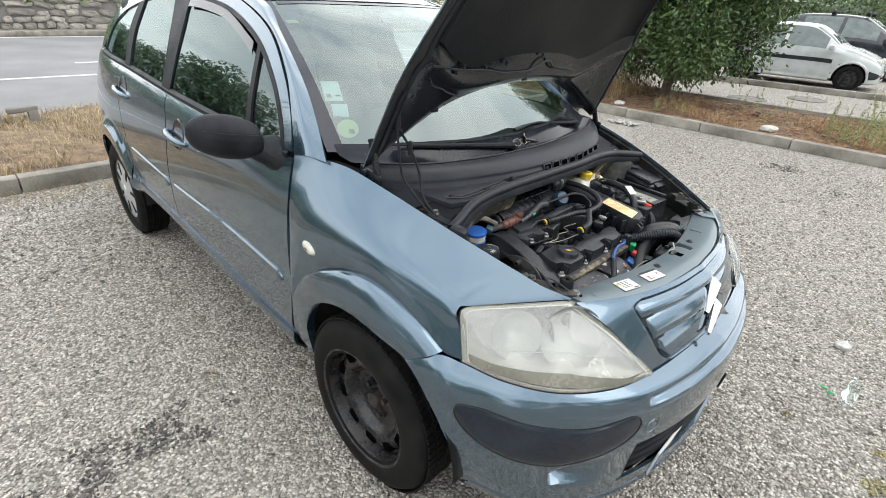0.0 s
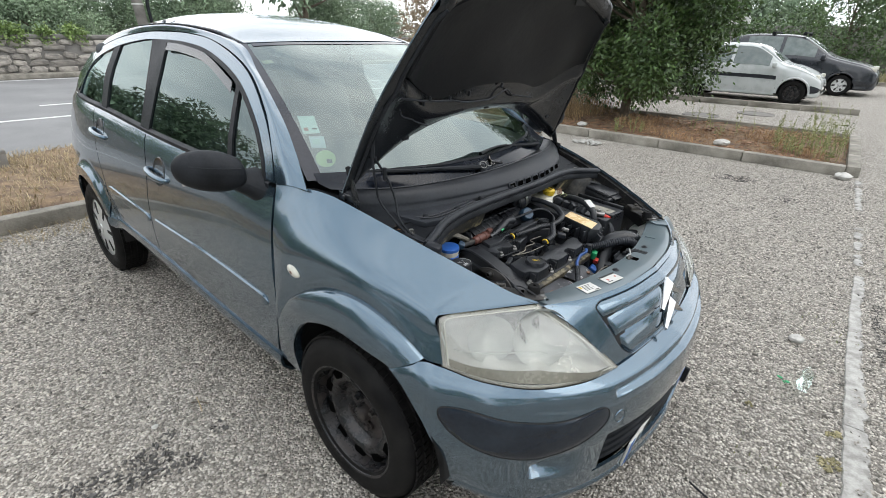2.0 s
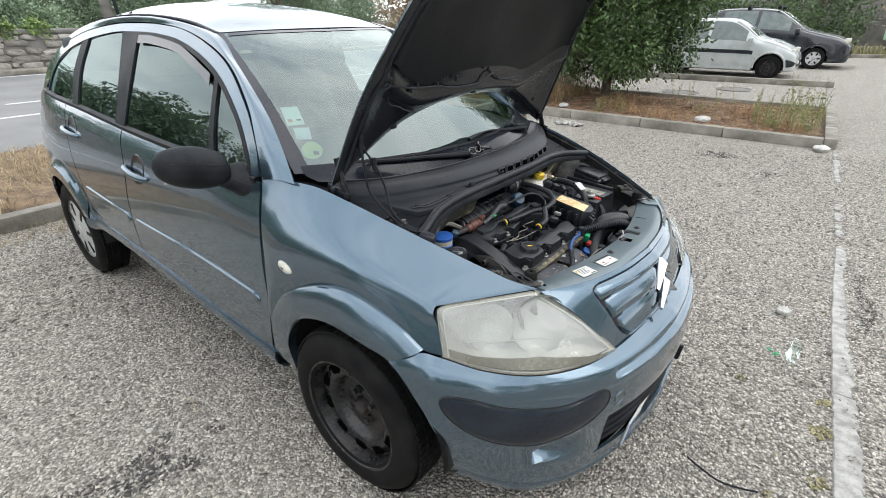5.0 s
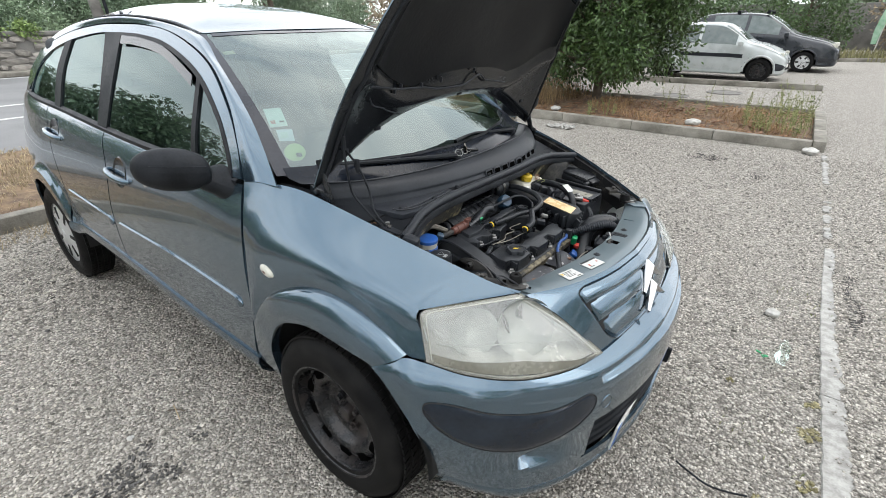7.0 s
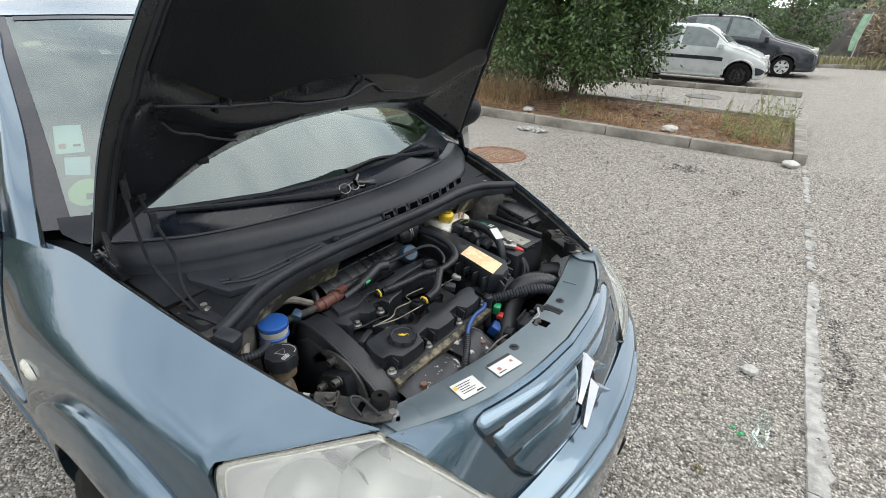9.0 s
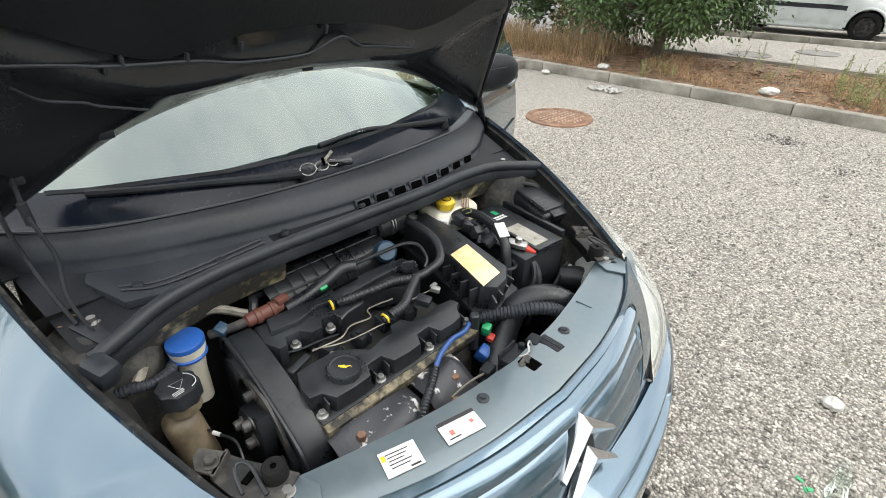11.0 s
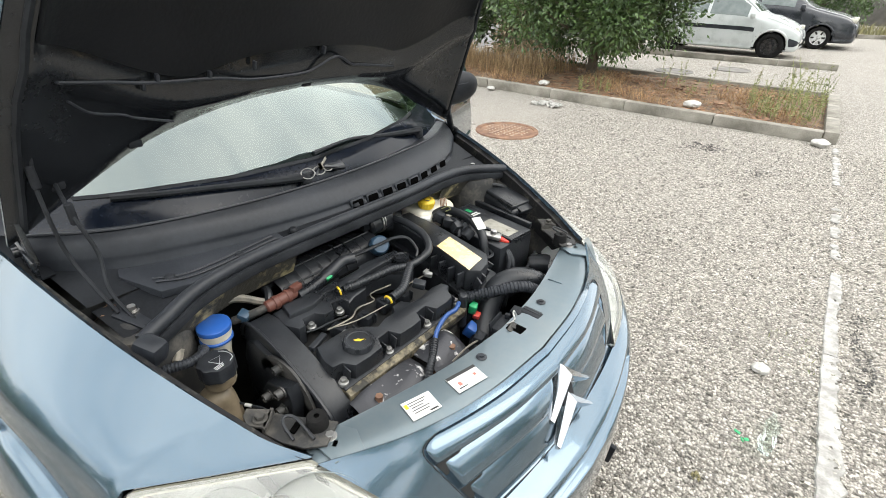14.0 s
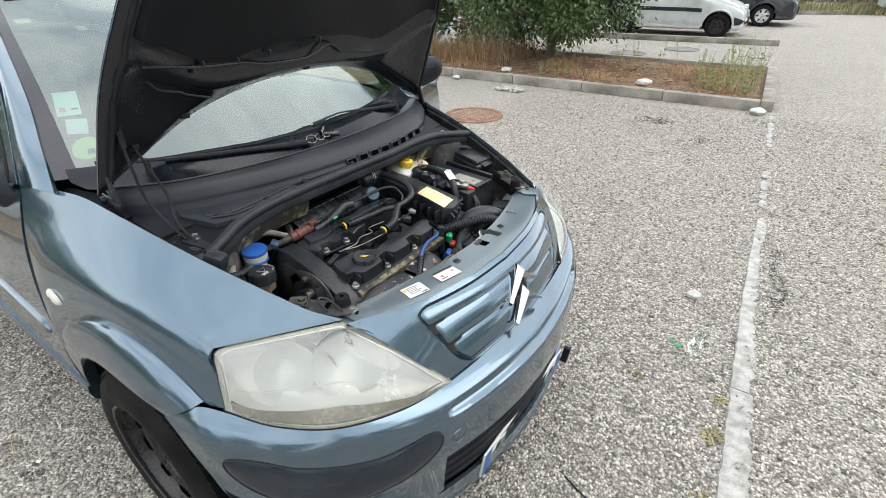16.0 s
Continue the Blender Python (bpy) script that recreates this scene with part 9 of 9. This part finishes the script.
for k, (x, y, z) in enumerate(((0.105, 0.272, 0.808), (0.140, 0.268, 0.805), (0.175, 0.262, 0.803), (0.185, 0.285, 0.800), (0.215, 0.262, 0.795), (0.155, 0.292, 0.80))):
    part("connector", Mb().box((0.030, 0.022, 0.030), (x, y, z), (15 * k, 10, 40 * k), bev=0.004), M_ENGPL if k % 3 else M_TRIM, cab)
for k in range(5):
    part("copper_wire", Mb().tube([(0.085 + 0.002 * k, 0.305 + 0.004 * k, 0.79), (0.075 + 0.003 * k, 0.312 + 0.003 * k, 0.825), (0.070 + 0.002 * k, 0.315 + 0.004 * k, 0.845)], 0.0014, 5, 10), M_RUST, cab)
part("yellow_wire", Mb().tube([(0.10, 0.285, 0.83), (0.115, 0.295, 0.838), (0.13, 0.288, 0.836), (0.12, 0.278, 0.83)], 0.0016, 5, 14), M_WEED, cab)
part("white_plug", Mb().box((0.030, 0.035, 0.022), (0.072, 0.245, 0.802), (0, 10, 30), bev=0.004), M_PAPER, cab)
fuse = part("fuse_box", Mb().box((0.155, 0.095, 0.10), (0.175, 0.525, 0.765), (4, 6, -14), bev=0.012, seg=3), M_ENGPL, car, "black plastic fuse box")
part("fuse_lid", Mb().box((0.145, 0.085, 0.018), (0.175, 0.524, 0.818), (4, 6, -14), bev=0.007, seg=3), M_ENGPL, fuse)
part("fuse_clip", Mb().box((0.04, 0.05, 0.022), (0.245, 0.508, 0.800), (4, 20, -14), bev=0.004), M_ENGPL, fuse)
part("bay_cable", Mb().tube([(0.05, 0.46, 0.83), (0.09, 0.50, 0.84), (0.14, 0.545, 0.835), (0.17, 0.56, 0.81)], 0.006, 8, 20), M_ENGPL, car)
part("headlamp_screw", Mb().cyl((0.318, 0.492, 0.640), (0.316, 0.492, 0.668), 0.013, 0.012, 18, 0.003), M_PAPER, car)
part("lamp_pipe", Mb().tube([(0.33, 0.44, 0.66), (0.38, 0.46, 0.67), (0.43, 0.45, 0.66)], 0.03, 14, 14), M_ENGPL, car)
for s in (-1, 1):
    fl = lambda q: [(x, s * y) for x, y in (q if s > 0 else q[::-1])]
    br = part("lamp_bracket", Mb().prism(fl([(0.312, 0.484), (0.346, 0.458), (0.358, 0.470), (0.372, 0.486), (0.345, 0.503), (0.322, 0.497)]), 0.004, pose(0, 0, 0.788, 0, 0, 0), 0.0012).prism(fl([(0.342, 0.456), (0.372, 0.440), (0.402, 0.420), (0.440, 0.398), (0.462, 0.440), (0.440, 0.466), (0.405, 0.482), (0.368, 0.490)]), 0.004, pose(0, 0, 0.776, 0, 0, 0), 0.0012).prism(fl([(0.340, 0.457), (0.346, 0.455), (0.372, 0.489), (0.366, 0.491)]), 0.016, pose(0, 0, 0.776, 0, 0, 0), 0.001), M_DIRT, car, "grimy black steel bracket beside the lamp")
    bf = part("bonnet_buffer", Mb().rev([(0.0045, 0.030), (0.0145, 0.030), (0.0165, 0.028), (0.0195, 0.006), (0.0205, 0.0), (0.016, -0.004)], (0.419, s * 0.424, 0.771), (0.03, 0, 1), 28), M_RUBBER, br)
    part("buffer_hole", Mb().cyl((0.4195, s * 0.424, 0.790), (0.4195, s * 0.424, 0.7985), 0.0046, n=14), M_VOID, bf)
    part("bracket_bolt", Mb().cyl((0.350, s * 0.482, 0.793), (0.350, s * 0.482, 0.7955), 0.0125, n=20, bev=0.001).cyl((0.350, s * 0.482, 0.795), (0.350, s * 0.482, 0.803), 0.0085, n=6, bev=0.001), M_DIRT, br)
    part("bracket_loop", Mb().tube([(0.442, s * 0.447, 0.785), (0.400, s * 0.445, 0.794), (0.384, s * 0.449, 0.796), (0.379, s * 0.458, 0.796), (0.390, s * 0.466, 0.794), (0.420, s * 0.470, 0.786)], 0.0028, 7, 40), M_ENGPL, br)
    part("bracket_slot", Mb().box((0.010, 0.022, 0.004), (0.399, s * 0.452, 0.7825), (0, 0, s * -24), bev=0.001), M_VOID, br)
part("ribbed_sleeve", Mb().tube([(0.130, -0.545, 0.80), (0.138, -0.520, 0.802), (0.145, -0.492, 0.80), (0.132, -0.462, 0.795), (0.10, -0.45, 0.78)], 0.0085, 10, 120, ridge=0.16, pitch=0.006), M_GREYPL, car, "ribbed grey cable sleeve")
part("sensor_wire", Mb().tube([(0.178, -0.471, 0.70), (0.200, -0.452, 0.702), (0.225, -0.438, 0.700), (0.255, -0.424, 0.695), (0.291, -0.429, 0.67)], 0.0026, 6, 30), M_ENGPL, car)
part("wire_tape", Mb().cyl((0.214, -0.4445, 0.7008), (0.226, -0.4375, 0.6995), 0.0036, n=8), M_PAPER, car)
part("wing_pipe", Mb().tube([(0.13, -0.51, 0.80), (0.06, -0.45, 0.82), (0.06, -0.36, 0.83), (0.08, -0.30, 0.80)], 0.009, 8, 24), M_ALU, car)

# a bunch of keys left on the scuttle
keys = thing("key_bunch", "metal key ring with keys lying on the scuttle", "keys", (-0.052, -0.045, 0.979))
a = np.linspace(0, 2 * np.pi, 26)
for dx, dy, r0, tl in ((0.0, -0.01, 0.019, 0.55), (-0.004, 0.028, 0.016, 0.5), (-0.010, 0.06, 0.012, 0.4)):
    part("ring", Mb().tube(np.stack([dx - r0 * (1 - tl) * np.sin(a), dy + r0 * np.cos(a), 0.004 + r0 * tl * (1 + np.sin(a))], -1), 0.0015, 6), M_ZINC, keys)
for an, ln in ((3, 0.055), (9, 0.05)):
    q = np.array((-0.006, 0.035, 0.02))
    e_ = np.array((-math.cos(radians(an)) * 0.6, math.cos(radians(an)) * 0.8, math.sin(radians(an))))
    part("key", Mb().tube([q, q + e_ * ln * 0.5, q + e_ * ln], [0.004, 0.0026, 0.002], 6).cyl(q - (0, 0.002, 0), q + (0, 0.002, 0), 0.009, n=18), M_ALU, keys)
part("key_fob", Mb().box((0.03, 0.055, 0.012), (-0.015, 0.085, 0.004), (0, 0, -30), bev=0.005, seg=3), M_ENGPL, keys)
part("cord", Mb().tube([(0.004, 0.01, 0.005), (-0.012, 0.04, 0.014), (-0.006, 0.07, 0.01), (0.006, 0.09, 0.006)], 0.0032, 6, 20), M_ENGPL, keys)
